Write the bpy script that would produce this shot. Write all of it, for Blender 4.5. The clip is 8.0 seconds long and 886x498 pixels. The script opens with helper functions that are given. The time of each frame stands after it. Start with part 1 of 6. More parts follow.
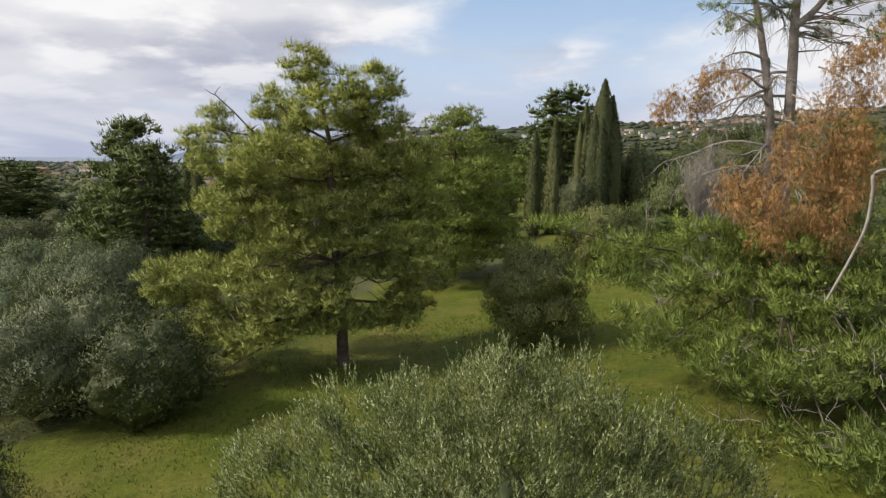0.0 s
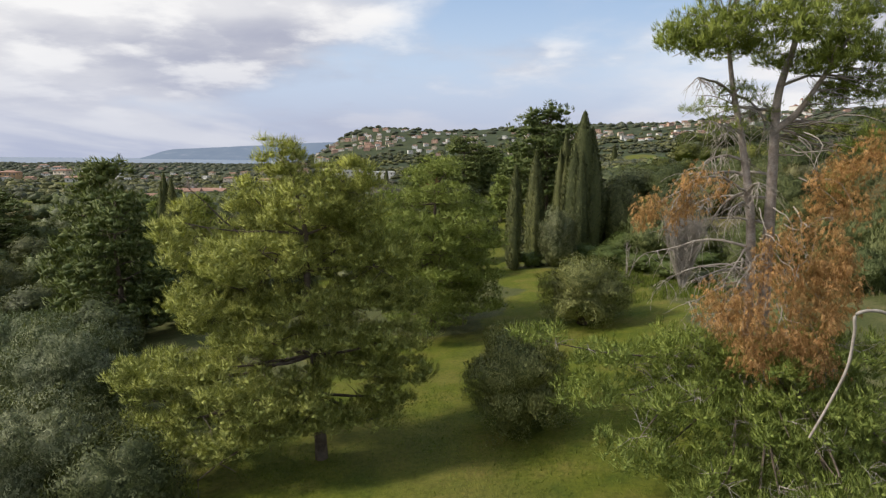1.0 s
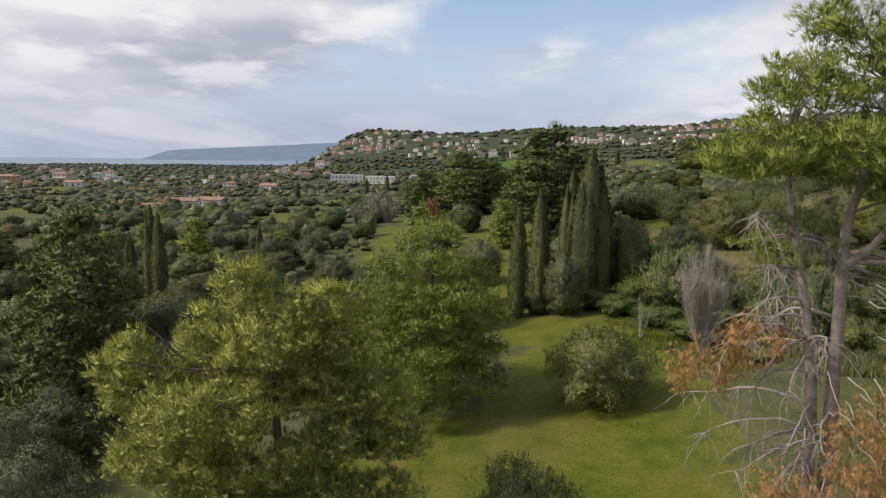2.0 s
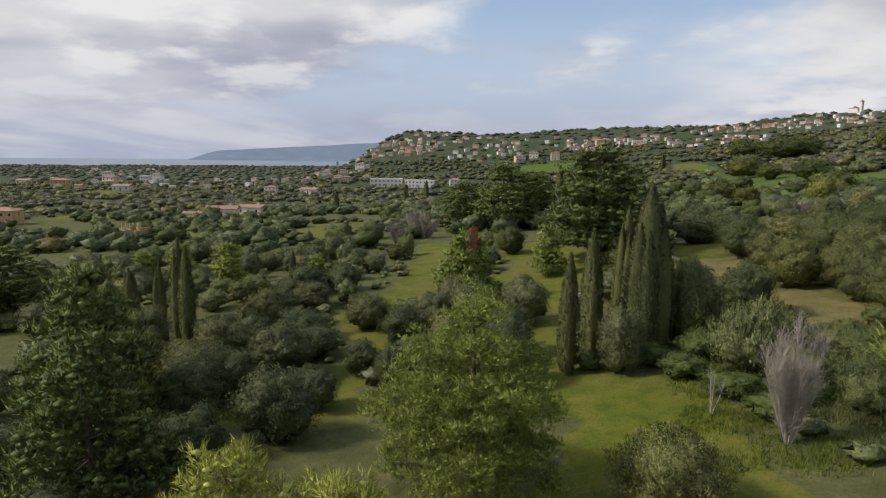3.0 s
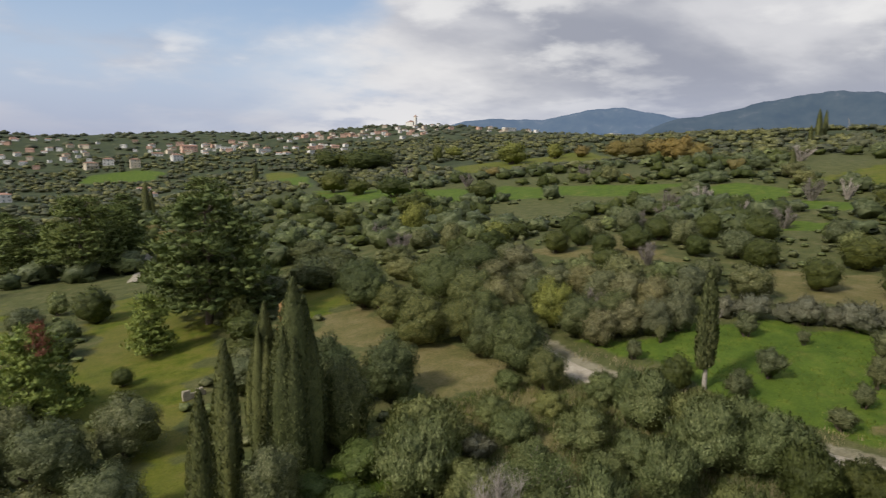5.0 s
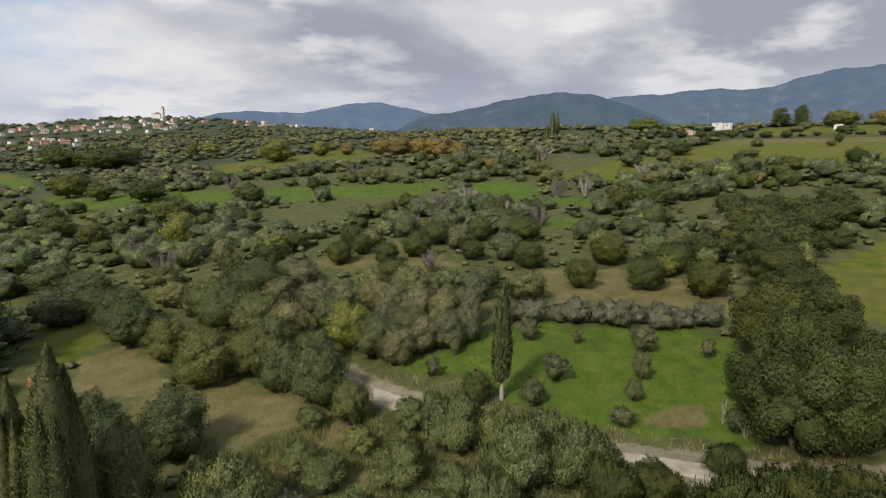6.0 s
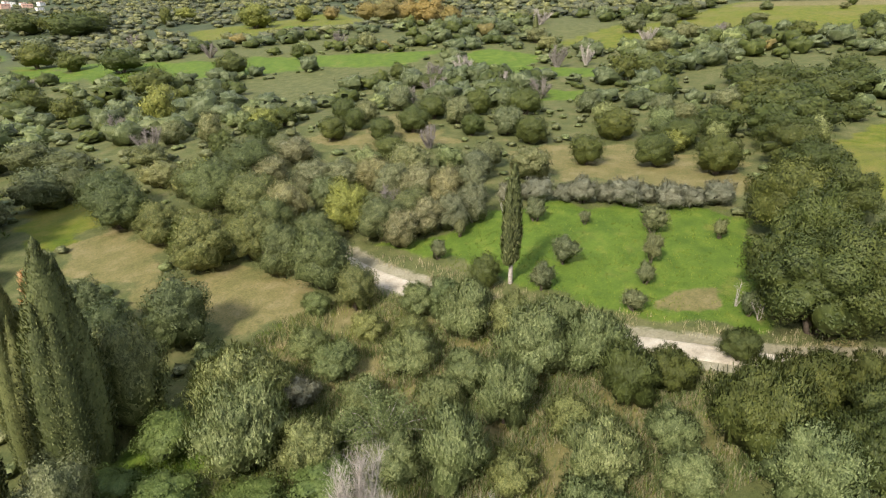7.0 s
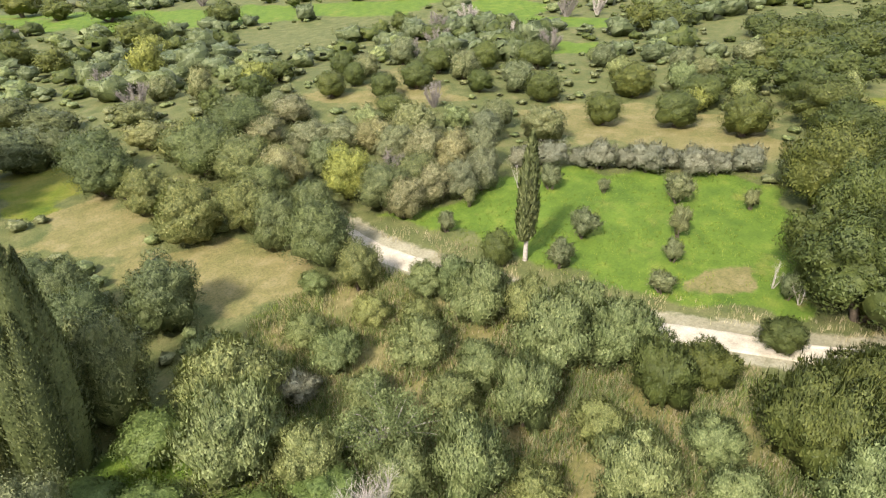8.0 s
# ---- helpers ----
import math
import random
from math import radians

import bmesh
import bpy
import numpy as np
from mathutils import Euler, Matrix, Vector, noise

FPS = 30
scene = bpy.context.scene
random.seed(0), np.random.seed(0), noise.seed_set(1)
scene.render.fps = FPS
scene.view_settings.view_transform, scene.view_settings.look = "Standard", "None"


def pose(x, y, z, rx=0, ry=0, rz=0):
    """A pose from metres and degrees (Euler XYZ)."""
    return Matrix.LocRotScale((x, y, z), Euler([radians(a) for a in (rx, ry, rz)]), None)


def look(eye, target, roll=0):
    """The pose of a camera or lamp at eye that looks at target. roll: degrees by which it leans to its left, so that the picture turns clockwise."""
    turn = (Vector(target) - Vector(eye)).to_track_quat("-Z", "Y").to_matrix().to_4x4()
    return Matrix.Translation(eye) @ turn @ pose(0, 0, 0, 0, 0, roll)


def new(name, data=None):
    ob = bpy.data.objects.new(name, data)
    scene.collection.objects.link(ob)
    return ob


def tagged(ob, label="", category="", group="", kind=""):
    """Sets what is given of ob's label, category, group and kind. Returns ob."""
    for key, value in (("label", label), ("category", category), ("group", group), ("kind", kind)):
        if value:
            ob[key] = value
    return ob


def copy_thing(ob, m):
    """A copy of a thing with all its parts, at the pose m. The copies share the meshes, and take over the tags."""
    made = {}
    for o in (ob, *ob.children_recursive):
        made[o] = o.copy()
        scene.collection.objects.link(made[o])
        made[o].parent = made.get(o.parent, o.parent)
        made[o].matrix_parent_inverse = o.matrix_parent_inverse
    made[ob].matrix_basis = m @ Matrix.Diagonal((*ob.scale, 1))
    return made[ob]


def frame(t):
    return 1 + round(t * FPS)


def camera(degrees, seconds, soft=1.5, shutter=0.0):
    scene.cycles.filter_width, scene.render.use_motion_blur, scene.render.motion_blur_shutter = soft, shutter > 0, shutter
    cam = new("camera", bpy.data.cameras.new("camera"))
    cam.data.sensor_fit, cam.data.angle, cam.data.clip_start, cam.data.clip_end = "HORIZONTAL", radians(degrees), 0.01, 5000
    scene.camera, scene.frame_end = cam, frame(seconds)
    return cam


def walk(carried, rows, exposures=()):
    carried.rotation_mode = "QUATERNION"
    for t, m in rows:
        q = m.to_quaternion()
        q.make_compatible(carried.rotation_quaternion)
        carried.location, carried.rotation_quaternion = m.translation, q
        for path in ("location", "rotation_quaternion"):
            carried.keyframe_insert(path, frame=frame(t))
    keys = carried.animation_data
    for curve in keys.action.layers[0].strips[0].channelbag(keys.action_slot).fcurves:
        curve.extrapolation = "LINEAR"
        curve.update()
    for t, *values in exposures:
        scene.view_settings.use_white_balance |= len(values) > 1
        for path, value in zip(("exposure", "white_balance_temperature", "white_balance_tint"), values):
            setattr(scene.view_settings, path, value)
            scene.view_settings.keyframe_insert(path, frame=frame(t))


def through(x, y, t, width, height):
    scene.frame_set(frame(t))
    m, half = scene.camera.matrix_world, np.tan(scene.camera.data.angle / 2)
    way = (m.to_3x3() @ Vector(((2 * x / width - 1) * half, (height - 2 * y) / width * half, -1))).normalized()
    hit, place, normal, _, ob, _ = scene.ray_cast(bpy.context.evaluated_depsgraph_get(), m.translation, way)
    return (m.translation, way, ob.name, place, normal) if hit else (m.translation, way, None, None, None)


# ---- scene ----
cam = camera(69.4, 8.0, 1.25, 0.06)
PATH = [
    (0, (1.232, 1.168, 6.586), (1.149, 3.147, 6.306), 0.7),
    (0.5, (1.215, 1.172, 8.003), (1.191, 3.152, 7.723), 0.7),
    (1, (1.224, 2.056, 9.937), (1.2, 4.036, 9.654), 0.6),
    (1.5, (1.252, 3.764, 11.779), (1.228, 5.744, 11.497), 0.6),
    (2, (1.315, 6.303, 13.586), (1.287, 8.283, 13.304), 0.7),
    (2.2, (1.445, 7.408, 14.394), (1.412, 9.388, 14.111), 0.7),
    (3.3, (0.715, 13.648, 17.636), (0.543, 15.62, 17.351), 0.5),
    (3.5, (0.649, 14.739, 18.135), (0.477, 16.712, 17.851), 0.5),
    (4, (0.448, 18.076, 19.739), (0.276, 20.048, 19.455), 0.5),
    (4.5, (0.542, 21.917, 21.346), (0.583, 23.897, 21.064), 0.6),
    (4.6, (0.737, 22.828, 21.681), (1.022, 24.788, 21.403), 0.7),
    (4.7, (0.85, 23.57, 21.98), (1.306, 25.498, 21.703), 0.7),
    (4.8, (0.925, 24.042, 22.327), (1.63, 25.894, 22.055), 0.7),
    (4.9, (0.836, 24.662, 22.544), (1.706, 26.442, 22.276), 0.8),
    (5, (0.85, 25.076, 22.845), (1.875, 26.773, 22.579), 0.8),
    (5.2, (0.706, 25.828, 23.563), (2.053, 27.283, 23.3), 0.8),
    (6.3, (1.06, 30.022, 25.485), (2.637, 31.212, 25.17), 0.5),
    (6.5, (1.335, 30.606, 25.431), (2.897, 31.785, 25.016), 0.4),
    (7, (2.236, 32.074, 25.433), (3.745, 33.207, 24.77), 0.3),
    (7.5, (3.767, 33.789, 25.497), (5.233, 34.888, 24.694), 0.4),
    (8, (5.701, 35.613, 25.511), (7.167, 36.713, 24.711), 0.4),
]
walk(cam, [(t, look(eye, target, roll)) for t, eye, target, roll in PATH], [(0, 0.10), (1.5, 0.06), (3.3, -0.14), (5.2, -0.14), (6.6, 0.02), (6.9, 0.72), (7.2, 1.30), (7.5, 1.44), (8.0, 1.44)])


# ---- sky and sun ----
SUN_FROM, SUN_HIGH = -98.0, 38.0  # degrees clockwise from +y, and above the horizon


def sky_world():
    world = bpy.data.worlds.new("sky")
    scene.world = world
    world.use_nodes = True
    nt = world.node_tree
    nt.nodes.clear()
    n, link = nt.nodes.new, nt.links.new
    out, back = n("ShaderNodeOutputWorld"), n("ShaderNodeBackground")
    sky = n("ShaderNodeTexSky")
    sky.sky_type, sky.sun_disc = "NISHITA", False
    sky.sun_elevation, sky.sun_rotation = radians(SUN_HIGH), radians(SUN_FROM)
    sky.air_density, sky.dust_density, sky.altitude = 1.0, 1.6, 60
    co, split = n("ShaderNodeTexCoord"), n("ShaderNodeSeparateXYZ")
    link(co.outputs["Generated"], split.inputs[0])

    def op(kind, a, b=None, c=None, clamp=False):
        m = n("ShaderNodeMath")
        m.operation, m.use_clamp = kind, clamp
        for slot, v in zip(m.inputs, (a, b, c)):
            if v is None:
                continue
            if isinstance(v, (int, float)):
                slot.default_value = v
            else:
                link(v, slot)
        return m.outputs[0]

    def ease(v, a, b):
        m = n("ShaderNodeMapRange")
        m.interpolation_type = "SMOOTHSTEP"
        link(v, m.inputs[0])
        m.inputs[1].default_value, m.inputs[2].default_value = a, b
        return m.outputs[0]

    def clouds(scale, detail, rough, shift, lift, squash):
        """Noise on a flat ceiling of cloud, seen in perspective."""
        d = op("ADD", op("MAXIMUM", split.outputs[2], 0.0), lift)
        v = n("ShaderNodeCombineXYZ")
        link(op("DIVIDE", split.outputs[0], d), v.inputs[0])
        link(op("MULTIPLY", op("DIVIDE", split.outputs[1], d), squash), v.inputs[1])
        v.inputs[2].default_value = shift
        t = n("ShaderNodeTexNoise")
        t.inputs["Scale"].default_value, t.inputs["Detail"].default_value, t.inputs["Roughness"].default_value = scale, detail, rough
        link(v.outputs[0], t.inputs["Vector"])
        return t.outputs[0]

    def mix(f, a, b):
        m = n("ShaderNodeMix")
        m.data_type = "RGBA"
        for slot, v in ((m.inputs[0], f), (m.inputs[6], a), (m.inputs[7], b)):
            if isinstance(v, tuple):
                slot.default_value = (*v, 1)
            elif isinstance(v, (int, float)):
                slot.default_value = v
            else:
                link(v, slot)
        return m.outputs[2]

    gain = n("ShaderNodeVectorMath")
    gain.operation = "SCALE"
    link(sky.outputs[0], gain.inputs[0])
    gain.inputs["Scale"].default_value = 0.105
    big = clouds(0.55, 6, 0.5, 3.7, 0.22, 1.0)
    puff = clouds(2.0, 7, 0.54, 8.2, 0.2, 1.0)
    shade = clouds(0.9, 6, 0.5, 15.1, 0.22, 1.4)
    streak = clouds(0.5, 5, 0.5, 21.0, 0.1, 0.35)
    # more cloud to the east than to the north
    east = op("MULTIPLY", ease(split.outputs[0], 0.3, 0.75), 0.34)
    west = op("MULTIPLY", op("MAXIMUM", op("MULTIPLY", split.outputs[0], -1.0), 0.0), 0.36)
    cover = ease(op("ADD", op("ADD", op("ADD", op("MULTIPLY", big, 0.75), op("MULTIPLY", puff, 0.25)), east), west), 0.47, 0.60)
    low = ease(split.outputs[2], 0.0, 0.16)
    lit = op("SUBTRACT", shade, op("MULTIPLY", ease(split.outputs[0], 0.3, 0.9), 0.10))
    dusk = mix(ease(split.outputs[0], 0.1, 0.7), (0.42, 0.44, 0.54), (0.38, 0.40, 0.47))
    grey = mix(ease(lit, 0.34, 0.60), dusk, (0.74, 0.74, 0.77))
    grey = mix(op("MULTIPLY", ease(puff, 0.48, 0.64), 0.7), grey, (0.96, 0.95, 0.94))
    clear = mix(ease(split.outputs[2], 0.02, 0.35), (0.58, 0.68, 0.82), mix(0.4, (0.32, 0.52, 0.84), gain.outputs[0]))
    body = mix(cover, clear, grey)
    # the bright break in the cloud over the village
    dx, dy, dz = op("SUBTRACT", split.outputs[0], 0.46), op("SUBTRACT", split.outputs[1], 0.87), op("MULTIPLY", op("SUBTRACT", split.outputs[2], 0.065), 2.2)
    away = op("SQRT", op("ADD", op("ADD", op("MULTIPLY", dx, dx), op("MULTIPLY", dy, dy)), op("MULTIPLY", dz, dz)))
    gap = op("MULTIPLY", op("SUBTRACT", 1.0, ease(away, 0.05, 0.34)), ease(puff, 0.26, 0.52))
    ex, ey, ez = op("SUBTRACT", split.outputs[0], 0.83), op("SUBTRACT", split.outputs[1], 0.52), op("MULTIPLY", op("SUBTRACT", split.outputs[2], 0.18), 1.6)
    bank = op("SQRT", op("ADD", op("ADD", op("MULTIPLY", ex, ex), op("MULTIPLY", ey, ey)), op("MULTIPLY", ez, ez)))
    bank = op("MULTIPLY", op("SUBTRACT", 1.0, ease(bank, 0.08, 0.36)), ease(op("SUBTRACT", 1.0, shade), 0.36, 0.56))
    body = mix(op("MULTIPLY", bank, 0.65), body, (0.36, 0.38, 0.46))
    body = mix(op("MULTIPLY", gap, 0.9), body, (0.98, 0.96, 0.94))
    low = op("MAXIMUM", low, op("MULTIPLY", gap, 0.75))
    haze = mix(ease(streak, 0.42, 0.6), (0.44, 0.48, 0.62), (0.62, 0.64, 0.72))
    full = mix(low, haze, body)
    # below the horizon: the ground's own dull light
    under = mix(ease(split.outputs[2], -0.06, -0.01), (0.08, 0.09, 0.07), full)
    link(under, back.inputs[0])
    back.inputs[1].default_value = 1.0
    link(back.outputs[0], out.inputs[0])


sky_world()
sun = new("sun", bpy.data.lights.new("sun", "SUN"))
sun.data.energy, sun.data.angle, sun.data.color = 3.7, radians(7), (1.0, 0.93, 0.82)
sun.matrix_basis = look((0, 0, 60), (-math.sin(radians(SUN_FROM)) * 10, -math.cos(radians(SUN_FROM)) * 10, 60 - 10 * math.tan(radians(SUN_HIGH))))


# ---- materials ----
def material(name):
    m = bpy.data.materials.new(name)
    m.use_nodes = True
    nt = m.node_tree
    nt.nodes.clear()
    return m, nt, nt.nodes.new, nt.links.new


def noise_node(nt, scale, detail=4, rough=0.55, vector=None):
    t = nt.nodes.new("ShaderNodeTexNoise")
    t.inputs["Scale"].default_value, t.inputs["Detail"].default_value, t.inputs["Roughness"].default_value = scale, detail, rough
    if vector is not None:
        nt.links.new(vector, t.inputs["Vector"])
    return t.outputs[0]


def ramp(nt, fac, stops):
    r = nt.nodes.new("ShaderNodeValToRGB")
    els = r.color_ramp.elements
    for k, (at, col) in enumerate(stops):
        e = els[k] if k < 2 else els.new(at)
        e.position, e.color = at, (*col, 1)
    nt.links.new(fac, r.inputs[0])
    return r.outputs[0]


def blend(nt, fac, a, b, kind="MIX"):
    m = nt.nodes.new("ShaderNodeMix")
    m.data_type, m.blend_type = "RGBA", kind
    for slot, v in ((m.inputs[0], fac), (m.inputs[6], a), (m.inputs[7], b)):
        if isinstance(v, tuple):
            slot.default_value = (*v, 1)
        elif isinstance(v, (int, float)):
            slot.default_value = v
        else:
            nt.links.new(v, slot)
    return m.outputs[2]


def place_vector(nt):
    g = nt.nodes.new("ShaderNodeNewGeometry")
    return g.outputs["Position"], g.outputs["Random Per Island"]


def foliage(name, dark, mid, light, patch=0.40, through=0.16, rough=0.6, grainy=0.9):
    """Leaves: each one a little different, with broad drifts of tone over the tree, some light passing through."""
    m, nt, n, link = material(name)
    at, island = place_vector(nt)
    own = n("ShaderNodeObjectInfo").outputs["Random"]
    base = ramp(nt, island, [(0.0, dark), (0.5, mid), (1.0, light)])
    drift = ramp(nt, noise_node(nt, 0.9, 3, 0.6, at), [(0.3, (0.68, 0.72, 0.64)), (0.7, (1.22, 1.18, 1.1))])
    col = blend(nt, 0.8, base, drift, "MULTIPLY")
    grain = ramp(nt, noise_node(nt, 13.0, 3, 0.7, at), [(0.32, (0.72, 0.75, 0.70)), (0.5, (1.0, 1.0, 1.0)), (0.68, (1.24, 1.22, 1.18))])
    col = blend(nt, grainy, col, grain, "MULTIPLY")
    wide = ramp(nt, noise_node(nt, 0.035, 3, 0.55, at), [(0.35, (0.80, 0.84, 0.82)), (0.5, (1.0, 1.0, 1.0)), (0.65, (1.16, 1.14, 1.0))])
    col = blend(nt, 1.0, col, wide, "MULTIPLY")
    tone = ramp(nt, own, [(0.0, (0.72, 0.8, 0.75)), (0.5, (1.0, 1.0, 1.0)), (1.0, (1.28, 1.15, 0.95))])
    col = blend(nt, patch * 2, col, tone, "MULTIPLY")
    p, t, mx, out = n("ShaderNodeBsdfPrincipled"), n("ShaderNodeBsdfTranslucent"), n("ShaderNodeMixShader"), n("ShaderNodeOutputMaterial")
    link(col, p.inputs["Base Color"])
    p.inputs["Roughness"].default_value, p.inputs["Specular IOR Level"].default_value = rough, 0.25
    if grainy:
        b = n("ShaderNodeBump")
        b.inputs["Strength"].default_value, b.inputs["Distance"].default_value = 0.5, 0.05
        link(noise_node(nt, 9.0, 3, 0.7, at), b.inputs["Height"])
        link(b.outputs[0], p.inputs["Normal"])
    link(blend(nt, 1.0, col, (1.15, 1.2, 0.6), "MULTIPLY"), t.inputs[0])
    mx.inputs[0].default_value = through
    link(p.outputs[0], mx.inputs[1]), link(t.outputs[0], mx.inputs[2]), link(mx.outputs[0], out.inputs[0])
    return m


def rough_mat(name, stops, scale, fine=None, rough=0.85, bump=0.0, bump_scale=20, spec=0.2):
    """A matt surface: blotches at one scale, grain at a finer one, relief."""
    m, nt, n, link = material(name)
    at, island = place_vector(nt)
    col = ramp(nt, noise_node(nt, scale, 6, 0.6, at), stops)
    if fine:
        col = blend(nt, 0.6, col, ramp(nt, noise_node(nt, fine, 4, 0.6, at), [(0.3, (0.6, 0.6, 0.6)), (0.7, (1.3, 1.3, 1.3))]), "MULTIPLY")
    p, out = n("ShaderNodeBsdfPrincipled"), n("ShaderNodeOutputMaterial")
    link(col, p.inputs["Base Color"])
    p.inputs["Roughness"].default_value, p.inputs["Specular IOR Level"].default_value = rough, spec
    if bump:
        b = n("ShaderNodeBump")
        b.inputs["Strength"].default_value = bump
        link(noise_node(nt, bump_scale, 5, 0.6, at), b.inputs["Height"])
        link(b.outputs[0], p.inputs["Normal"])
    link(p.outputs[0], out.inputs[0])
    return m


def own_colour(m, lo, hi):
    """Lets every object of a material vary in tone."""
    nt = m.node_tree
    p = next(x for x in nt.nodes if x.type == "BSDF_PRINCIPLED")
    src = p.inputs["Base Color"].links[0].from_socket
    own = nt.nodes.new("ShaderNodeObjectInfo").outputs["Random"]
    nt.links.new(blend(nt, 1.0, src, ramp(nt, own, [(0.0, lo), (1.0, hi)]), "MULTIPLY"), p.inputs["Base Color"])
    return m


OLIVE = foliage("olive_leaf", (0.070, 0.082, 0.035), (0.122, 0.133, 0.060), (0.214, 0.224, 0.131))
KHAKI_OLIVE = foliage("khaki_olive_leaf", (0.081, 0.083, 0.043), (0.140, 0.141, 0.076), (0.239, 0.235, 0.153))
OLIVE_NEAR = foliage("olive_leaf_close", (0.100, 0.124, 0.040), (0.260, 0.292, 0.120), (0.540, 0.570, 0.350), patch=0.0, through=0.25, rough=0.45, grainy=0.0)
PINE = foliage("pine_needle", (0.177, 0.203, 0.057), (0.315, 0.342, 0.098), (0.497, 0.519, 0.166), patch=0.15, grainy=0.0)
PINE_LOW = foliage("low_pine_needle", (0.113, 0.158, 0.041), (0.197, 0.250, 0.061), (0.320, 0.365, 0.101), patch=0.0, grainy=0.0)
PINE_DARK = foliage("pine_needle_dark", (0.081, 0.109, 0.033), (0.126, 0.159, 0.050), (0.188, 0.217, 0.075), patch=0.15)
PINE_FRESH = foliage("pine_needle_fresh", (0.142, 0.182, 0.046), (0.228, 0.276, 0.067), (0.342, 0.384, 0.103), patch=0.1, grainy=0.0)
DEAD_NEEDLE = foliage("dead_pine_needle", (0.200, 0.108, 0.056), (0.425, 0.242, 0.112), (0.600, 0.395, 0.215), patch=0.1, through=0.15, grainy=0.0)
RED_NEEDLE = foliage("reddish_needle", (0.170, 0.062, 0.050), (0.300, 0.105, 0.082), (0.400, 0.160, 0.120), patch=0.1, through=0.15)
CYPRESS = foliage("cypress_leaf", (0.052, 0.062, 0.025), (0.102, 0.115, 0.041), (0.172, 0.179, 0.070), patch=0.15, through=0.12)
OAK = foliage("oak_leaf", (0.048, 0.062, 0.015), (0.073, 0.087, 0.023), (0.109, 0.122, 0.034))
# olive leaf darkened: shade over the western grove is put into its colour
SHADED_OLIVE = foliage("shaded_olive_leaf", (0.046, 0.055, 0.022), (0.079, 0.092, 0.037), (0.153, 0.166, 0.084))
GREEN_OLIVE = foliage("green_olive_leaf", (0.050, 0.063, 0.023), (0.091, 0.106, 0.040), (0.167, 0.180, 0.085))
GREY_OLIVE = foliage("grey_olive_leaf", (0.072, 0.088, 0.040), (0.130, 0.148, 0.074), (0.270, 0.290, 0.180))
SHRUB = foliage("shrub_leaf", (0.081, 0.099, 0.037), (0.144, 0.167, 0.064), (0.258, 0.277, 0.129))
BRAMBLE = foliage("bramble_leaf", (0.064, 0.092, 0.023), (0.095, 0.132, 0.036), (0.136, 0.172, 0.059))
YELLOW = foliage("yellow_leaf", (0.105, 0.118, 0.026), (0.172, 0.182, 0.042), (0.265, 0.268, 0.078), patch=0.1)
# paler and greyer leaf: the haze of distance is mixed into its colour
HAZED_WOOD = foliage("hazed_wood_leaf", (0.070, 0.080, 0.052), (0.092, 0.102, 0.066), (0.122, 0.128, 0.086), grainy=0.0)
RUSSET = foliage("russet_leaf", (0.160, 0.130, 0.048), (0.215, 0.168, 0.062), (0.275, 0.205, 0.080))
SILVER = foliage("silver_leaf", (0.128, 0.128, 0.088), (0.173, 0.170, 0.121), (0.235, 0.228, 0.171), patch=0.1)
TWIG_MAT = rough_mat("bare_twig", [(0.3, (0.27, 0.235, 0.20)), (0.7, (0.46, 0.41, 0.355))], 3.0, 25)
PURPLE_TWIG = rough_mat("brown_twig", [(0.3, (0.150, 0.130, 0.108)), (0.7, (0.262, 0.232, 0.200))], 3.0, 25)
PALE_WOOD = rough_mat("weathered_wood", [(0.3, (0.22, 0.19, 0.16)), (0.7, (0.46, 0.41, 0.36))], 4.0, 40, bump=0.4)
BARK = rough_mat("bark", [(0.3, (0.05, 0.038, 0.028)), (0.7, (0.13, 0.10, 0.075))], 5.0, 30, bump=0.6, bump_scale=30)
BROWN_BARK = rough_mat("brown_pine_bark", [(0.3, (0.075, 0.056, 0.042)), (0.7, (0.19, 0.15, 0.115))], 4.0, 26, bump=0.6, bump_scale=24)
PINE_BARK = rough_mat("pine_bark", [(0.3, (0.21, 0.168, 0.140)), (0.7, (0.47, 0.405, 0.355))], 4.0, 26, bump=0.6, bump_scale=24)


def wall_mat(name, stops):
    return own_colour(rough_mat(name, stops, 0.5, 6, rough=0.9), (0.88, 0.87, 0.85), (1.04, 1.04, 1.04))


WHITE_WALL = wall_mat("white_render", [(0.3, (0.66, 0.64, 0.60)), (0.7, (0.80, 0.78, 0.74))])
CREAM_WALL = wall_mat("cream_render", [(0.3, (0.55, 0.47, 0.36)), (0.7, (0.68, 0.60, 0.47))])
OCHRE_WALL = wall_mat("ochre_render", [(0.3, (0.48, 0.31, 0.16)), (0.7, (0.60, 0.40, 0.23))])
PINK_WALL = wall_mat("pink_render", [(0.3, (0.52, 0.33, 0.25)), (0.7, (0.64, 0.44, 0.34))])
TILE = own_colour(rough_mat("clay_roof_tile", [(0.3, (0.29, 0.165, 0.115)), (0.7, (0.43, 0.27, 0.20))], 0.7, 8, rough=0.9, bump=0.4, bump_scale=9), (0.75, 0.75, 0.75), (1.1, 1.1, 1.1))
CONCRETE = rough_mat("concrete", [(0.3, (0.34, 0.33, 0.31)), (0.7, (0.48, 0.47, 0.45))], 0.6, 9)
STONE = rough_mat("pale_stone", [(0.3, (0.34, 0.29, 0.21)), (0.7, (0.50, 0.44, 0.34))], 1.2, 9, bump=0.5, bump_scale=8)


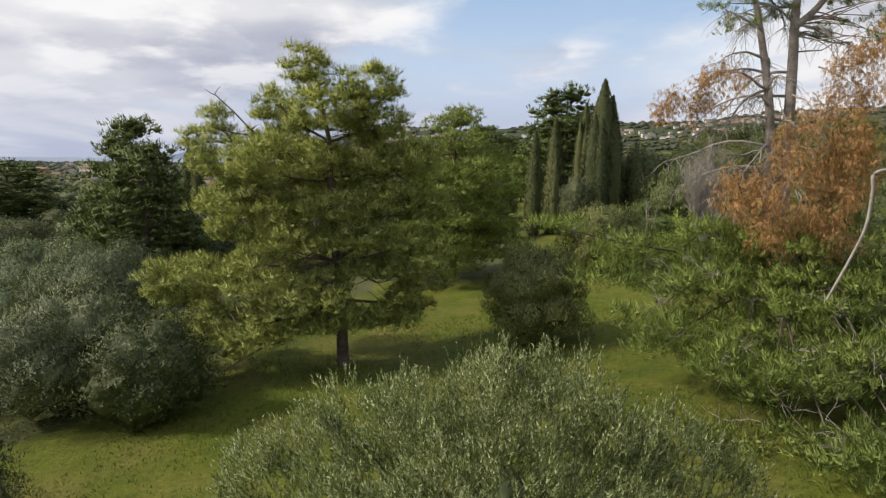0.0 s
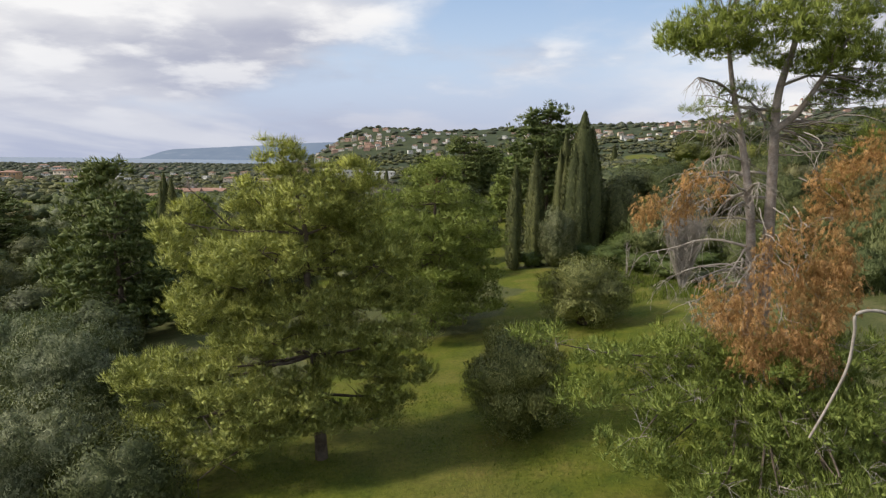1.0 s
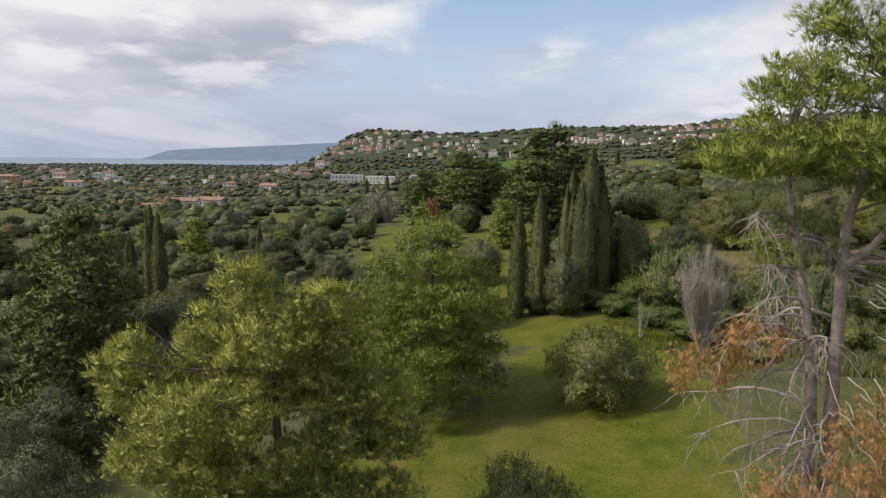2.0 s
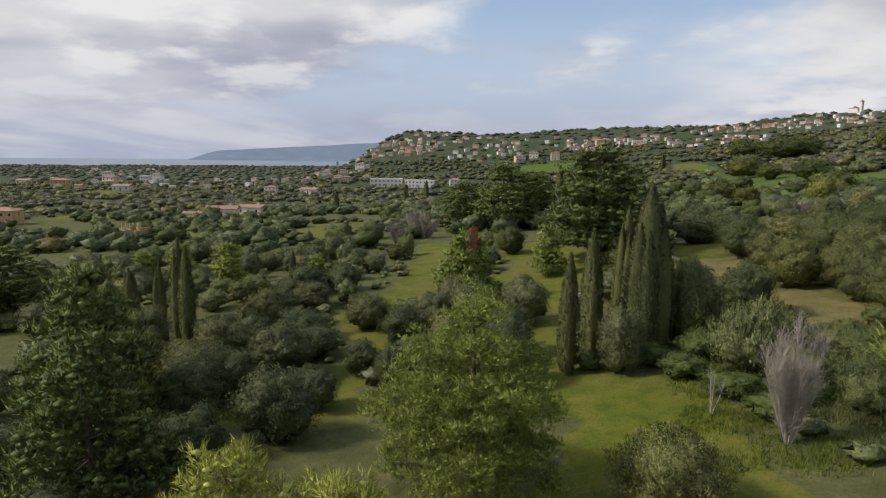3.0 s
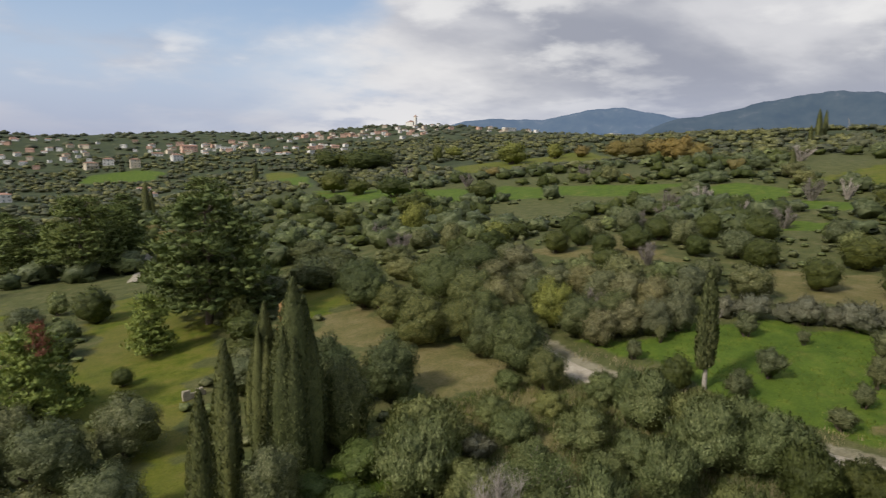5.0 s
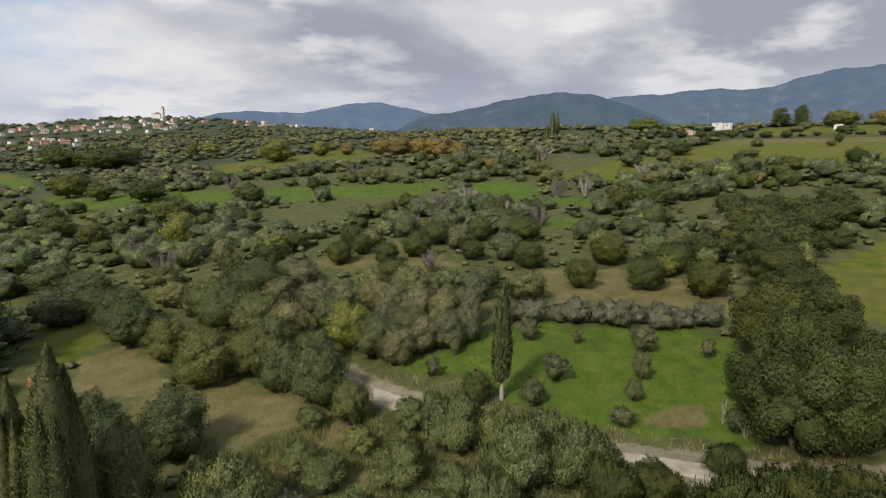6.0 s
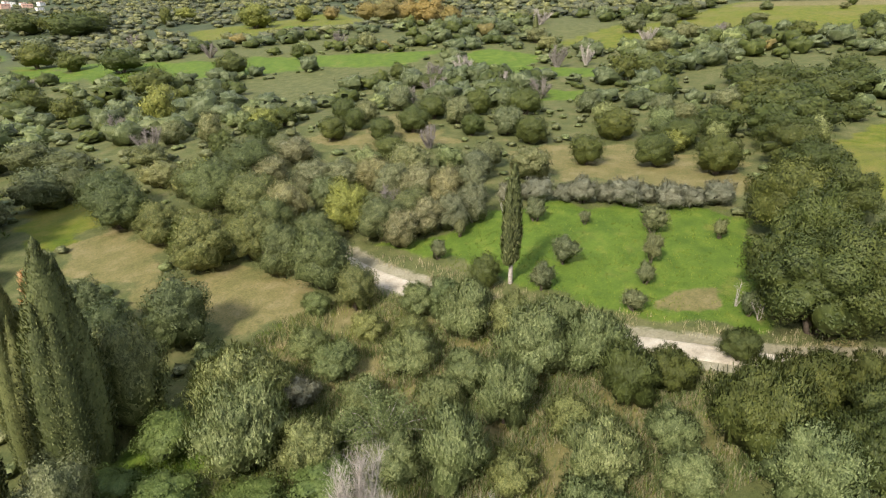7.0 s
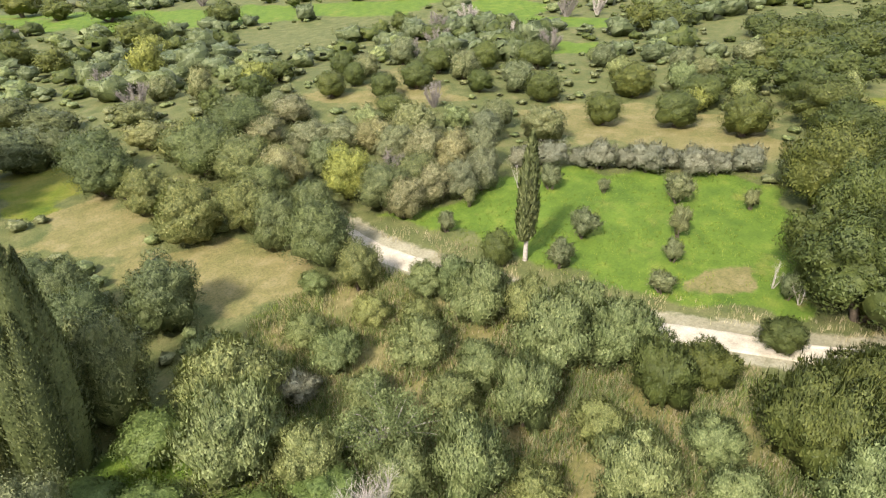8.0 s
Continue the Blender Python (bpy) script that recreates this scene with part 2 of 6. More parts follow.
def glass_mat():
    m, nt, n, link = material("window_glass")
    p, out = n("ShaderNodeBsdfPrincipled"), n("ShaderNodeOutputMaterial")
    p.inputs["Base Color"].default_value = (0.03, 0.035, 0.04, 1)
    p.inputs["Roughness"].default_value = 0.12
    link(p.outputs[0], out.inputs[0])
    return m


GLASS = glass_mat()
SHUTTER = rough_mat("green_shutter", [(0.3, (0.07, 0.11, 0.08)), (0.7, (0.13, 0.17, 0.13))], 3.0)
STRAW = foliage("dry_grass_blade", (0.210, 0.178, 0.105), (0.320, 0.272, 0.170), (0.430, 0.370, 0.250), patch=0.0, through=0.2, grainy=0.0)
BLADE = foliage("green_grass_blade", (0.070, 0.105, 0.014), (0.125, 0.165, 0.024), (0.20, 0.225, 0.045), patch=0.0, through=0.2, grainy=0.0)


# ---- the lie of the land ----
def smooth(a, b, v):
    """0 below a, 1 above b, eased between."""
    u = np.clip((np.asarray(v, float) - a) / (b - a), 0.0, 1.0)
    return u * u * (3 - 2 * u)


def bell(x, y, cx, cy, rx, ry, turn=0.0):
    c, s = math.cos(radians(turn)), math.sin(radians(turn))
    u, v = (x - cx) * c + (y - cy) * s, (y - cy) * c - (x - cx) * s
    return np.exp(-((u / rx) ** 2) - (v / ry) ** 2)


def land(x, y):
    """Height of the ground: a slope that climbs to the east, a plain that sinks to the sea in the west, a ridge with the village in the north."""
    x, y = np.asarray(x, float), np.asarray(y, float)
    east = np.maximum(x, 0.0)
    west = np.maximum(-x, 0.0)
    climb = 0.099 * np.minimum(east, 420) + 0.00003 * np.minimum(east, 420) ** 2 + 0.02 * np.maximum(east - 420, 0)
    climb = np.minimum(climb, 54 + 0.002 * east)
    sink = -13.0 * (1 - np.exp(-west / 160.0))
    north = -9.0 * smooth(120, 480, y) * (1 - smooth(20, 260, x)) * np.exp(-west / 220.0)
    z = -0.8 + climb + sink + north
    # the village ridge
    crest = 62 * np.exp(-(((y - (1080 - 0.12 * x)) / 330.0) ** 2)) * smooth(-262, -126, x) * (1 - 0.56 * smooth(-20, 400, x)) * (1 - smooth(620, 1000, x))
    z = z + crest + 9 * bell(x, y, -130, 1030, 90, 120) + 9 * bell(x, y, 520, 930, 120, 160)
    z = z - 1.1 * bell(x, y, 3, 66, 26, 24) + 2.4 * bell(x, y, 72, 106, 32, 30)
    # terraces and folds in the fields
    fold = 0.35 * np.sin(x * 0.11 + 1.0) * np.cos(y * 0.09) + 0.9 * np.sin(x * 0.021 + y * 0.017) * smooth(90, 200, np.hypot(x - 10, y - 40))
    z = z + fold
    far = np.hypot(x, y)
    # shore
    z = np.where(west > 0, z - 12 * smooth(1900, 2600, far) * smooth(-0.05, 0.35, -x / np.maximum(far, 1)), z)
    return np.maximum(z, -30)


# ---- mesh helpers ----
def raw_mesh(name, verts, tris, mat, smooth_shade=False):
    """A mesh straight from arrays of corners and triangles."""
    me = bpy.data.meshes.new(name)
    verts, tris = np.asarray(verts, np.float32), np.asarray(tris, np.int32)
    me.vertices.add(len(verts))
    me.vertices.foreach_set("co", verts.ravel())
    me.loops.add(tris.size)
    me.loops.foreach_set("vertex_index", tris.ravel())
    me.polygons.add(len(tris))
    me.polygons.foreach_set("loop_start", np.arange(0, tris.size, 3, dtype=np.int32))
    me.polygons.foreach_set("use_smooth", np.full(len(tris), smooth_shade))
    me.materials.append(mat)
    me.update(calc_edges=True)
    return me


def part(name, me, parent, label=""):
    ob = new(name, me)
    ob.parent = parent
    return tagged(ob, label)


def thing(name, label, category, group="", kind=""):
    return tagged(new(name), label, category, group, kind)


class Soup:
    """Collects corners and triangles of one mesh, some with a normal of their own."""

    def __init__(self):
        self.v, self.t, self.m, self.n, self.own = [], [], [], 0, False

    def add(self, verts, tris, face=None):
        verts = np.asarray(verts, float).reshape(-1, 3)
        tris = np.asarray(tris, int).reshape(-1, 3)
        if face is not None:
            self.own = True
            a, b, c = verts[tris[:, 0]], verts[tris[:, 1]], verts[tris[:, 2]]
            back = (np.cross(b - a, c - a) * face[tris[:, 0]]).sum(1) < 0
            tris = np.where(back[:, None], tris[:, (0, 2, 1)], tris)
        self.m.append(np.zeros_like(verts) if face is None else face)
        self.v.append(verts)
        self.t.append(tris + self.n)
        self.n += len(verts)

    def mesh(self, name, mat, smooth_shade=False):
        me = raw_mesh(name, np.concatenate(self.v), np.concatenate(self.t), mat, smooth_shade or self.own)
        if self.own:
            me.normals_split_custom_set_from_vertices(np.concatenate(self.m).tolist())
        return me


def grid_tris(rows, cols, wrap=False):
    i, j = np.meshgrid(np.arange(rows - 1), np.arange(cols if wrap else cols - 1), indexing="ij")
    a, b = i * cols + j, i * cols + (j + 1) % cols
    c, d = a + cols, b + cols
    return np.concatenate([np.stack([a, b, d], -1).reshape(-1, 3), np.stack([a, d, c], -1).reshape(-1, 3)])


def inside(poly, x, y):
    """Metres inside the edge of a polygon (negative outside)."""
    pts = np.array(poly, float)
    x, y = np.asarray(x, float), np.asarray(y, float)
    near, odd = np.full(x.shape, 1e9), np.zeros(x.shape, bool)
    for (ax, ay), (bx, by) in zip(pts, np.roll(pts, -1, 0)):
        ex, ey = bx - ax, by - ay
        u = np.clip(((x - ax) * ex + (y - ay) * ey) / max(ex * ex + ey * ey, 1e-9), 0, 1)
        near = np.minimum(near, np.hypot(x - ax - u * ex, y - ay - u * ey))
        cross = ((ay > y) != (by > y)) & (x < ex * (y - ay) / (ey if abs(ey) > 1e-9 else 1e-9) + ax)
        odd ^= cross
    return np.where(odd, near, -near)


# ---- clearings and fields: lush, mown or dry ----
FIELDS = [
    ("mown", [(-18, -6), (-15, 14), (-10, 20), (-8, 27), (-13, 30), (-6, 34), (-4, 42), (3, 41), (6, 54), (4, 62), (10, 63), (16, 61), (17, 52), (16, 45), (14.5, 34), (16, 25), (18, 14), (18, -6)]),
    ("mown", [(-15, 62), (-10, 73), (-17, 79), (-17, 86), (-15, 94), (-12, 102), (-14, 150), (-8, 150), (-5, 104), (-7, 92), (-9, 86), (-11, 78), (-6, 74), (-8, 69), (-10, 62)]),
    ("mown", [(4, 112), (-2, 100), (2, 90), (8, 82), (15, 100), (18, 112), (17, 124), (11, 142), (4, 126)]),
    ("mown", [(5, 82), (9, 82), (8, 62), (3, 62)]),
    ("mown", [(33, 124), (39, 118), (37, 108), (30, 102), (27, 106)]),
    ("dry", [(30, 102), (36, 104), (35, 92), (30, 88), (25, 97)]),
    ("dry", [(27, 90), (36, 84), (40, 76), (36, 70), (31, 73), (27, 80)]),
    ("lush", [(47, 75), (50, 71), (60, 70), (66, 64), (74, 48), (67, 42), (52, 38), (48, 44), (47, 49), (47, 56), (48, 64)]),
    ("dry", [(80, 80), (90, 75), (93, 64), (91, 50), (80, 46), (77, 60), (73, 72)]),
    ("dry", [(67, 114), (76, 103), (91, 110), (80, 88), (70, 92)]),
    ("dry", [(27, 43), (38, 36), (42, 44), (41, 58), (39, 68), (31, 72), (28, 62), (24, 50)]),
    ("dry", [(50.6, 46.6), (52.6, 42.6), (56.0, 43.2), (54.0, 47.6)]),
    ("dry", [(53, 40.2), (51, 34.2), (53.2, 34.3), (54.6, 39)]),
    ("lush", [(37.2, 48.5), (38.6, 45.2), (34.7, 43.3), (32.9, 45.4)]),
    ("lush", [(17.9, 69.4), (21.4, 63.8), (18.8, 60.1), (15.4, 65.2)]),
    ("lush", [(37.8, 43.5), (39.1, 41.4), (35.3, 40.1), (34.1, 41.9)]),
    ("dry", [(34.1, 41.9), (42.4, 40.1), (33.2, 37.3), (31.1, 40.6)]),
    ("dry", [(22.9, 59.6), (24.1, 57.7), (22.1, 55.1), (20.6, 57.4)]),
    ("dry", [(38.2, 68.1), (37.2, 63.7), (32.9, 63.0), (31.3, 69.5)]),
    ("mown", [(-16, 58), (-20, 56), (-14, 54.5), (-6, 56), (-4, 61), (-10, 62)]),
    ("mown", [(106, 42), (130, 36), (130, 28), (80, 30), (86, 38)]),
    ("mown", [(-54, 172), (-57, 213), (-34, 208), (-27, 172)]),
    ("dry", [(-126, 205), (-123, 237), (-106, 208), (-112, 186)]),
    ("lush", [(118, 380), (141, 491), (150, 458), (124, 367)]),
    ("lush", [(105, 319), (112, 300), (106, 262), (93, 245)]),
    ("lush", [(108, 345), (112, 287), (106, 215), (135, 182), (140, 225), (120, 300)]),
    ("lush", [(146, 225), (158, 195), (176, 162), (146, 156), (138, 180)]),
    ("lush", [(150, 120), (172, 122), (180, 150), (160, 150)]),
    ("mown", [(225, 60), (300, 40), (330, 110), (250, 120)]),
    ("mown", [(190, 110), (250, 108), (245, 128), (195, 135)]),
    ("mown", [(-330, 480), (-280, 460), (-270, 500), (-320, 520)]),
    ("mown", [(-190, 262), (-160, 262), (-160, 290), (-190, 285)]),
    ("lush", [(99, 237), (108, 205), (122, 216), (112, 290)]),
    ("lush", [(132, 207), (136, 185), (153, 204), (148, 228)]),
    ("lush", [(215, 288), (216, 254), (237, 275), (241, 318)]),
    ("lush", [(140, 119), (146, 94), (159, 99), (155, 130)]),
    ("lush", [(118, 94), (121, 83), (132, 88), (129, 100)]),
    ("mown", [(253, 96), (260, 44), (315, 48), (310, 112)]),
    ("dry", [(300, 112), (310, 44), (330, 44), (325, 105)]),
    ("mown", [(345, 110), (345, 40), (420, 40), (420, 115)]),
    ("mown", [(127, 477), (138, 432), (159, 499), (142, 530)]),
    ("mown", [(95, 286), (100, 263), (115, 302), (110, 331)]),
    ("lush", [(15, 640), (70, 600), (90, 660), (30, 690)]),
    ("mown", [(180, 300), (260, 270), (300, 340), (210, 360)]),
]
ROAD = [(44.2, 80.5), (43.0, 73.4), (42.5, 69), (42.5, 63.2), (42.3, 57.3), (42.6, 52), (43.6, 47), (45.0, 42.5), (46.4, 38), (48.2, 34), (51, 29.5), (55, 25), (61, 20)]


def curve_through(points, steps):
    """A smooth run through points (Catmull-Rom)."""
    p = np.array([points[0], *points, points[-1]], float)
    out = []
    for k in range(1, len(p) - 2):
        u = np.linspace(0, 1, steps, endpoint=False)[:, None]
        a, b, c, d = p[k - 1 : k + 3]
        out.append(0.5 * (2 * b + (c - a) * u + (2 * a - 5 * b + 4 * c - d) * u**2 + (3 * b - a - 3 * c + d) * u**3))
    out.append(p[-2][None])
    return np.concatenate(out)


ROAD_LINE = curve_through(ROAD, 8)


def cover(x, y):
    """How lush, mown and dry the ground is (0 to 1 each), and how near the road."""
    wob = 0.9 * np.sin(x * 0.9 + 1.3 * np.sin(y * 0.55)) + 0.7 * np.sin(y * 1.1 + x * 0.3)
    wide = 1.2 + 0.006 * np.hypot(x, y)
    out = {"lush": np.zeros(np.shape(x)), "mown": np.zeros(np.shape(x)), "dry": np.zeros(np.shape(x))}
    for kind, poly in FIELDS:
        out[kind] = np.maximum(out[kind], smooth(-1, 1, (inside(poly, x, y) + wob) / wide))
    near = np.min(np.hypot(np.asarray(x)[..., None] - ROAD_LINE[:, 0], np.asarray(y)[..., None] - ROAD_LINE[:, 1]), -1)
    return out["lush"], out["mown"], out["dry"], near


def build_ground():
    r = [0.0]
    while r[-1] < 4900:
        r.append(r[-1] + (0.9 if r[-1] < 115 else r[-1] * 0.052 - 5.08))
    r = np.array(r)
    around = 400
    a = np.linspace(0, 2 * math.pi, around, endpoint=False)
    rr, aa = np.meshgrid(r[1:], a, indexing="ij")
    x, y = 15 + rr * np.cos(aa), 50 + rr * np.sin(aa)
    x, y = np.r_[15.0, x.ravel()], np.r_[50.0, y.ravel()]
    z = land(x, y)
    tris = grid_tris(len(r) - 1, around, True) + 1
    k = np.arange(around)
    tris = np.concatenate([tris[:, ::-1], np.stack([np.zeros(around, int), 1 + k, 1 + (k + 1) % around], -1)])
    m, nt, n, link = material("grass_and_soil")
    me = raw_mesh("ground", np.stack([x, y, z], -1), tris, m, True)
    lush, mown, dry, road = cover(x, y)
    wild = me.attributes.new("macchia", "FLOAT", "POINT")
    wild.data.foreach_set("value", smooth(240, 420, np.hypot(x, y - 25)).astype(np.float32))
    at = me.attributes.new("cover", "FLOAT_COLOR", "POINT")
    at.data.foreach_set("color", np.stack([lush, mown, dry, 1 - smooth(1.2, 3.5, road)], -1).astype(np.float32).ravel())
    pos, _ = place_vector(nt)
    att = n("ShaderNodeAttribute")
    att.attribute_name = "cover"
    sep = n("ShaderNodeSeparateColor")
    link(att.outputs["Color"], sep.inputs[0])
    broad, mid, fine = noise_node(nt, 0.07, 4, 0.6, pos), noise_node(nt, 0.45, 5, 0.65, pos), noise_node(nt, 5.0, 4, 0.7, pos)
    scrub = ramp(nt, mid, [(0.3, (0.058, 0.072, 0.023)), (0.52, (0.096, 0.102, 0.036)), (0.75, (0.150, 0.136, 0.062))])
    far_scrub = n("ShaderNodeAttribute")
    far_scrub.attribute_name = "macchia"
    scrub = blend(nt, far_scrub.outputs["Fac"], scrub, ramp(nt, broad, [(0.35, (0.040, 0.053, 0.026)), (0.6, (0.066, 0.078, 0.036)), (0.75, (0.115, 0.112, 0.056))]))
    mow = ramp(nt, mid, [(0.28, (0.056, 0.086, 0.008)), (0.5, (0.108, 0.124, 0.014)), (0.75, (0.172, 0.150, 0.036))])
    mow = blend(nt, ramp(nt, broad, [(0.46, (0, 0, 0)), (0.70, (0.6, 0.6, 0.6))]), mow, (0.160, 0.134, 0.046))
    lsh = ramp(nt, mid, [(0.3, (0.054, 0.092, 0.012)), (0.55, (0.088, 0.134, 0.017)), (0.78, (0.150, 0.172, 0.030))])
    lsh = blend(nt, ramp(nt, noise_node(nt, 0.16, 5, 0.65, pos), [(0.58, (0, 0, 0)), (0.74, (0.8, 0.8, 0.8))]), lsh, (0.185, 0.165, 0.045))
    dr = ramp(nt, mid, [(0.28, (0.098, 0.100, 0.032)), (0.52, (0.155, 0.134, 0.053)), (0.75, (0.215, 0.178, 0.090))])
    edge = noise_node(nt, 0.9, 5, 0.7, pos)

    def masked(chan):
        mr = n("ShaderNodeMapRange")
        mr.interpolation_type = "SMOOTHSTEP"
        add = n("ShaderNodeMath")
        add.operation = "ADD"
        link(chan, add.inputs[0]), link(edge, add.inputs[1])
        link(add.outputs[0], mr.inputs[0])
        mr.inputs[1].default_value, mr.inputs[2].default_value = 0.82, 1.18
        return mr.outputs[0]

    col = blend(nt, masked(sep.outputs[1]), scrub, mow)
    col = blend(nt, masked(sep.outputs[0]), col, lsh)
    col = blend(nt, masked(sep.outputs[2]), col, dr)
    col = blend(nt, masked(att.outputs["Alpha"]), col, ramp(nt, mid, [(0.3, (0.16, 0.14, 0.08)), (0.7, (0.30, 0.27, 0.19))]))
    col = blend(nt, 0.85, col, ramp(nt, fine, [(0.25, (0.55, 0.58, 0.5)), (0.5, (1, 1, 1)), (0.78, (1.4, 1.35, 1.25))]), "MULTIPLY")
    p, out, b = n("ShaderNodeBsdfPrincipled"), n("ShaderNodeOutputMaterial"), n("ShaderNodeBump")
    link(col, p.inputs["Base Color"])
    p.inputs["Roughness"].default_value, p.inputs["Specular IOR Level"].default_value = 0.9, 0.15
    b.inputs["Strength"].default_value, b.inputs["Distance"].default_value = 0.7, 0.12
    link(noise_node(nt, 7.0, 6, 0.7, pos), b.inputs["Height"])
    link(b.outputs[0], p.inputs["Normal"])
    link(p.outputs[0], out.inputs[0])
    tagged(new("ground", me), "grassy olive-grove ground with mown clearings and dry scrub", "ground", kind="structure")


build_ground()


LANE = [(11.7, 154.1), (15.1, 170.6), (19.0, 191.7), (24.0, 223.9), (31.9, 274.9), (41.5, 335.0)]


def build_road(name, label, points, broad):
    """A pale dirt track: two wheel lines with a slightly raised middle and ragged edges."""
    line = curve_through(points, 24)
    rng = np.random.default_rng(5)
    tan = np.gradient(line, axis=0)
    side = np.stack([-tan[:, 1], tan[:, 0]], -1) / np.linalg.norm(tan, axis=1)[:, None]
    offs = broad * np.array([-1.3, -1.12, -0.85, -0.6, -0.3, 0.0, 0.3, 0.6, 0.85, 1.12, 1.3])
    lift = np.array([-0.08, 0.05, 0.045, 0.03, 0.06, 0.075, 0.06, 0.03, 0.045, 0.05, -0.08])
    wob = np.cumsum(rng.normal(0, 0.05, (len(line), 2)), 0)
    wob = 0.22 * np.sin(wob * 3)
    width = offs[None] + np.where(offs < 0, wob[:, :1], wob[:, 1:]) * (np.abs(offs) > 0.74)
    xy = line[:, None] + side[:, None] * width[..., None]
    z = land(xy[..., 0], xy[..., 1]) + lift + rng.normal(0, 0.008, width.shape)
    v = np.concatenate([xy, z[..., None]], -1).reshape(-1, 3)
    mat = rough_mat("pale_dirt", [(0.25, (0.25, 0.210, 0.150)), (0.5, (0.38, 0.330, 0.250)), (0.75, (0.48, 0.430, 0.345))], 0.8, 9, rough=0.95, bump=0.5, bump_scale=14)
    tagged(new(name, raw_mesh(name, v, grid_tris(len(line), len(offs))[:, ::-1], mat, True)), label, "dirt road", kind="structure")


build_road("road", "pale dirt track with ragged grassy edges", ROAD, 0.88)
build_road("road_lane", "narrow pale stony lane between pines", LANE, 0.7)


def build_water():
    m, nt, n, link = material("sea_water")
    p, out, b = n("ShaderNodeBsdfPrincipled"), n("ShaderNodeOutputMaterial"), n("ShaderNodeBump")
    pos, _ = place_vector(nt)
    link(ramp(nt, noise_node(nt, 0.004, 3, 0.5, pos), [(0.3, (0.10, 0.16, 0.24)), (0.7, (0.15, 0.21, 0.29))]), p.inputs["Base Color"])
    p.inputs["Roughness"].default_value = 0.35
    b.inputs["Strength"].default_value = 0.3
    link(noise_node(nt, 0.05, 4, 0.6, pos), b.inputs["Height"])
    link(b.outputs[0], p.inputs["Normal"]), link(p.outputs[0], out.inputs[0])
    a = np.linspace(0, 2 * math.pi, 160, endpoint=False)
    v = np.concatenate([[(0, 0, -15.6)], np.stack([4940 * np.cos(a), 4940 * np.sin(a), np.full(160, -15.6)], -1)])
    k = np.arange(160)
    tagged(new("water", raw_mesh("water", v, np.stack([np.zeros(160, int), 1 + k, 1 + (k + 1) % 160], -1), m)), "calm grey-blue sea out to the horizon", "sea", kind="structure")


build_water()


def mountain(name, label, az, crest, near, far, veil, tint, seed, base=-20.0):
    """A far range: slopes from a foot at distance near up to a crest at far, with spurs and gullies. az and crest: degrees and metres, eased between."""
    m, nt, n, link = material(name + "_slope")
    pos, _ = place_vector(nt)
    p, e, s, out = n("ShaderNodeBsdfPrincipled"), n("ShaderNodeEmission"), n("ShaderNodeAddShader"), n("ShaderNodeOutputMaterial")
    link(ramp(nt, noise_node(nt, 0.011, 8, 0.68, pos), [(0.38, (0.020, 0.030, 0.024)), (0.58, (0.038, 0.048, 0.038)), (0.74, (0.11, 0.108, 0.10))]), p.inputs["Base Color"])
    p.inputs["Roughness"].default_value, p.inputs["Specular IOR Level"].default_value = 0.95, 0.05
    # haze painted on: an even glow of the tint added to the slope
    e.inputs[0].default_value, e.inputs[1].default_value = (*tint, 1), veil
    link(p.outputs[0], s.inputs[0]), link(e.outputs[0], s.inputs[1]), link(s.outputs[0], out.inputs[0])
    rng = np.random.default_rng(seed)
    cols, rows = 260, 26
    a = np.linspace(az[0], az[-1], cols)
    top = np.interp(a, az, crest)
    ker = np.hanning(31)
    top = np.convolve(np.pad(top, 15, mode="edge"), ker / ker.sum(), "valid")
    for f, amp in ((0.9, 0.012), (2.3, 0.007), (6.0, 0.003), (15.0, 0.0015)):
        top = top * (1 + amp * np.sin(a * f + rng.uniform(0, 6.3)))
    u = np.linspace(0, 1.12, rows)[:, None]
    spur = sum(w * np.sin(a[None] * f + u * g + q) for f, g, w, q in ((0.35, 2.0, 0.12, 1.0), (0.8, -3.0, 0.07, 2.2), (1.7, 4.0, 0.035, 0.4), (3.5, -5.0, 0.015, 3.0)))
    rise = np.clip(u, 0, 1) ** 1.1 - np.maximum(u - 1, 0) * 3
    z = base + (top[None] - base) * rise * (1 + spur * np.clip(4 * u * (1 - u), 0, 1))
    d = near + (far - near) * u
    x, y = d * np.sin(np.radians(a))[None], 25 + d * np.cos(np.radians(a))[None]
    v = np.stack([x, y, z], -1).reshape(-1, 3)
    tagged(new("backdrop_" + name, raw_mesh(name, v, grid_tris(rows, cols), m, True)), label, "mountain", kind="structure")


# colour of the haze glow laid over the ranges
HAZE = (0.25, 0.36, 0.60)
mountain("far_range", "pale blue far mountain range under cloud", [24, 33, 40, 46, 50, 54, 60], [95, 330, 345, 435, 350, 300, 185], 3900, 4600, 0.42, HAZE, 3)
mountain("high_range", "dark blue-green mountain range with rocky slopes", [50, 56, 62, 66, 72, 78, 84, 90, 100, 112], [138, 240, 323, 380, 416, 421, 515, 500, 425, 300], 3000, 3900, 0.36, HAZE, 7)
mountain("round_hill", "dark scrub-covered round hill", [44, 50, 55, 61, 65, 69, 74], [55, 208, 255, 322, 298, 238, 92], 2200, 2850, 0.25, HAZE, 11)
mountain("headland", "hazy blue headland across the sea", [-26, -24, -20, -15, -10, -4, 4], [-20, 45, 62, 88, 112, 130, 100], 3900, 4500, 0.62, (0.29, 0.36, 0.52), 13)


# ---- plants: the kit ----
UP = np.array((0.0, 0.0, 1.0))


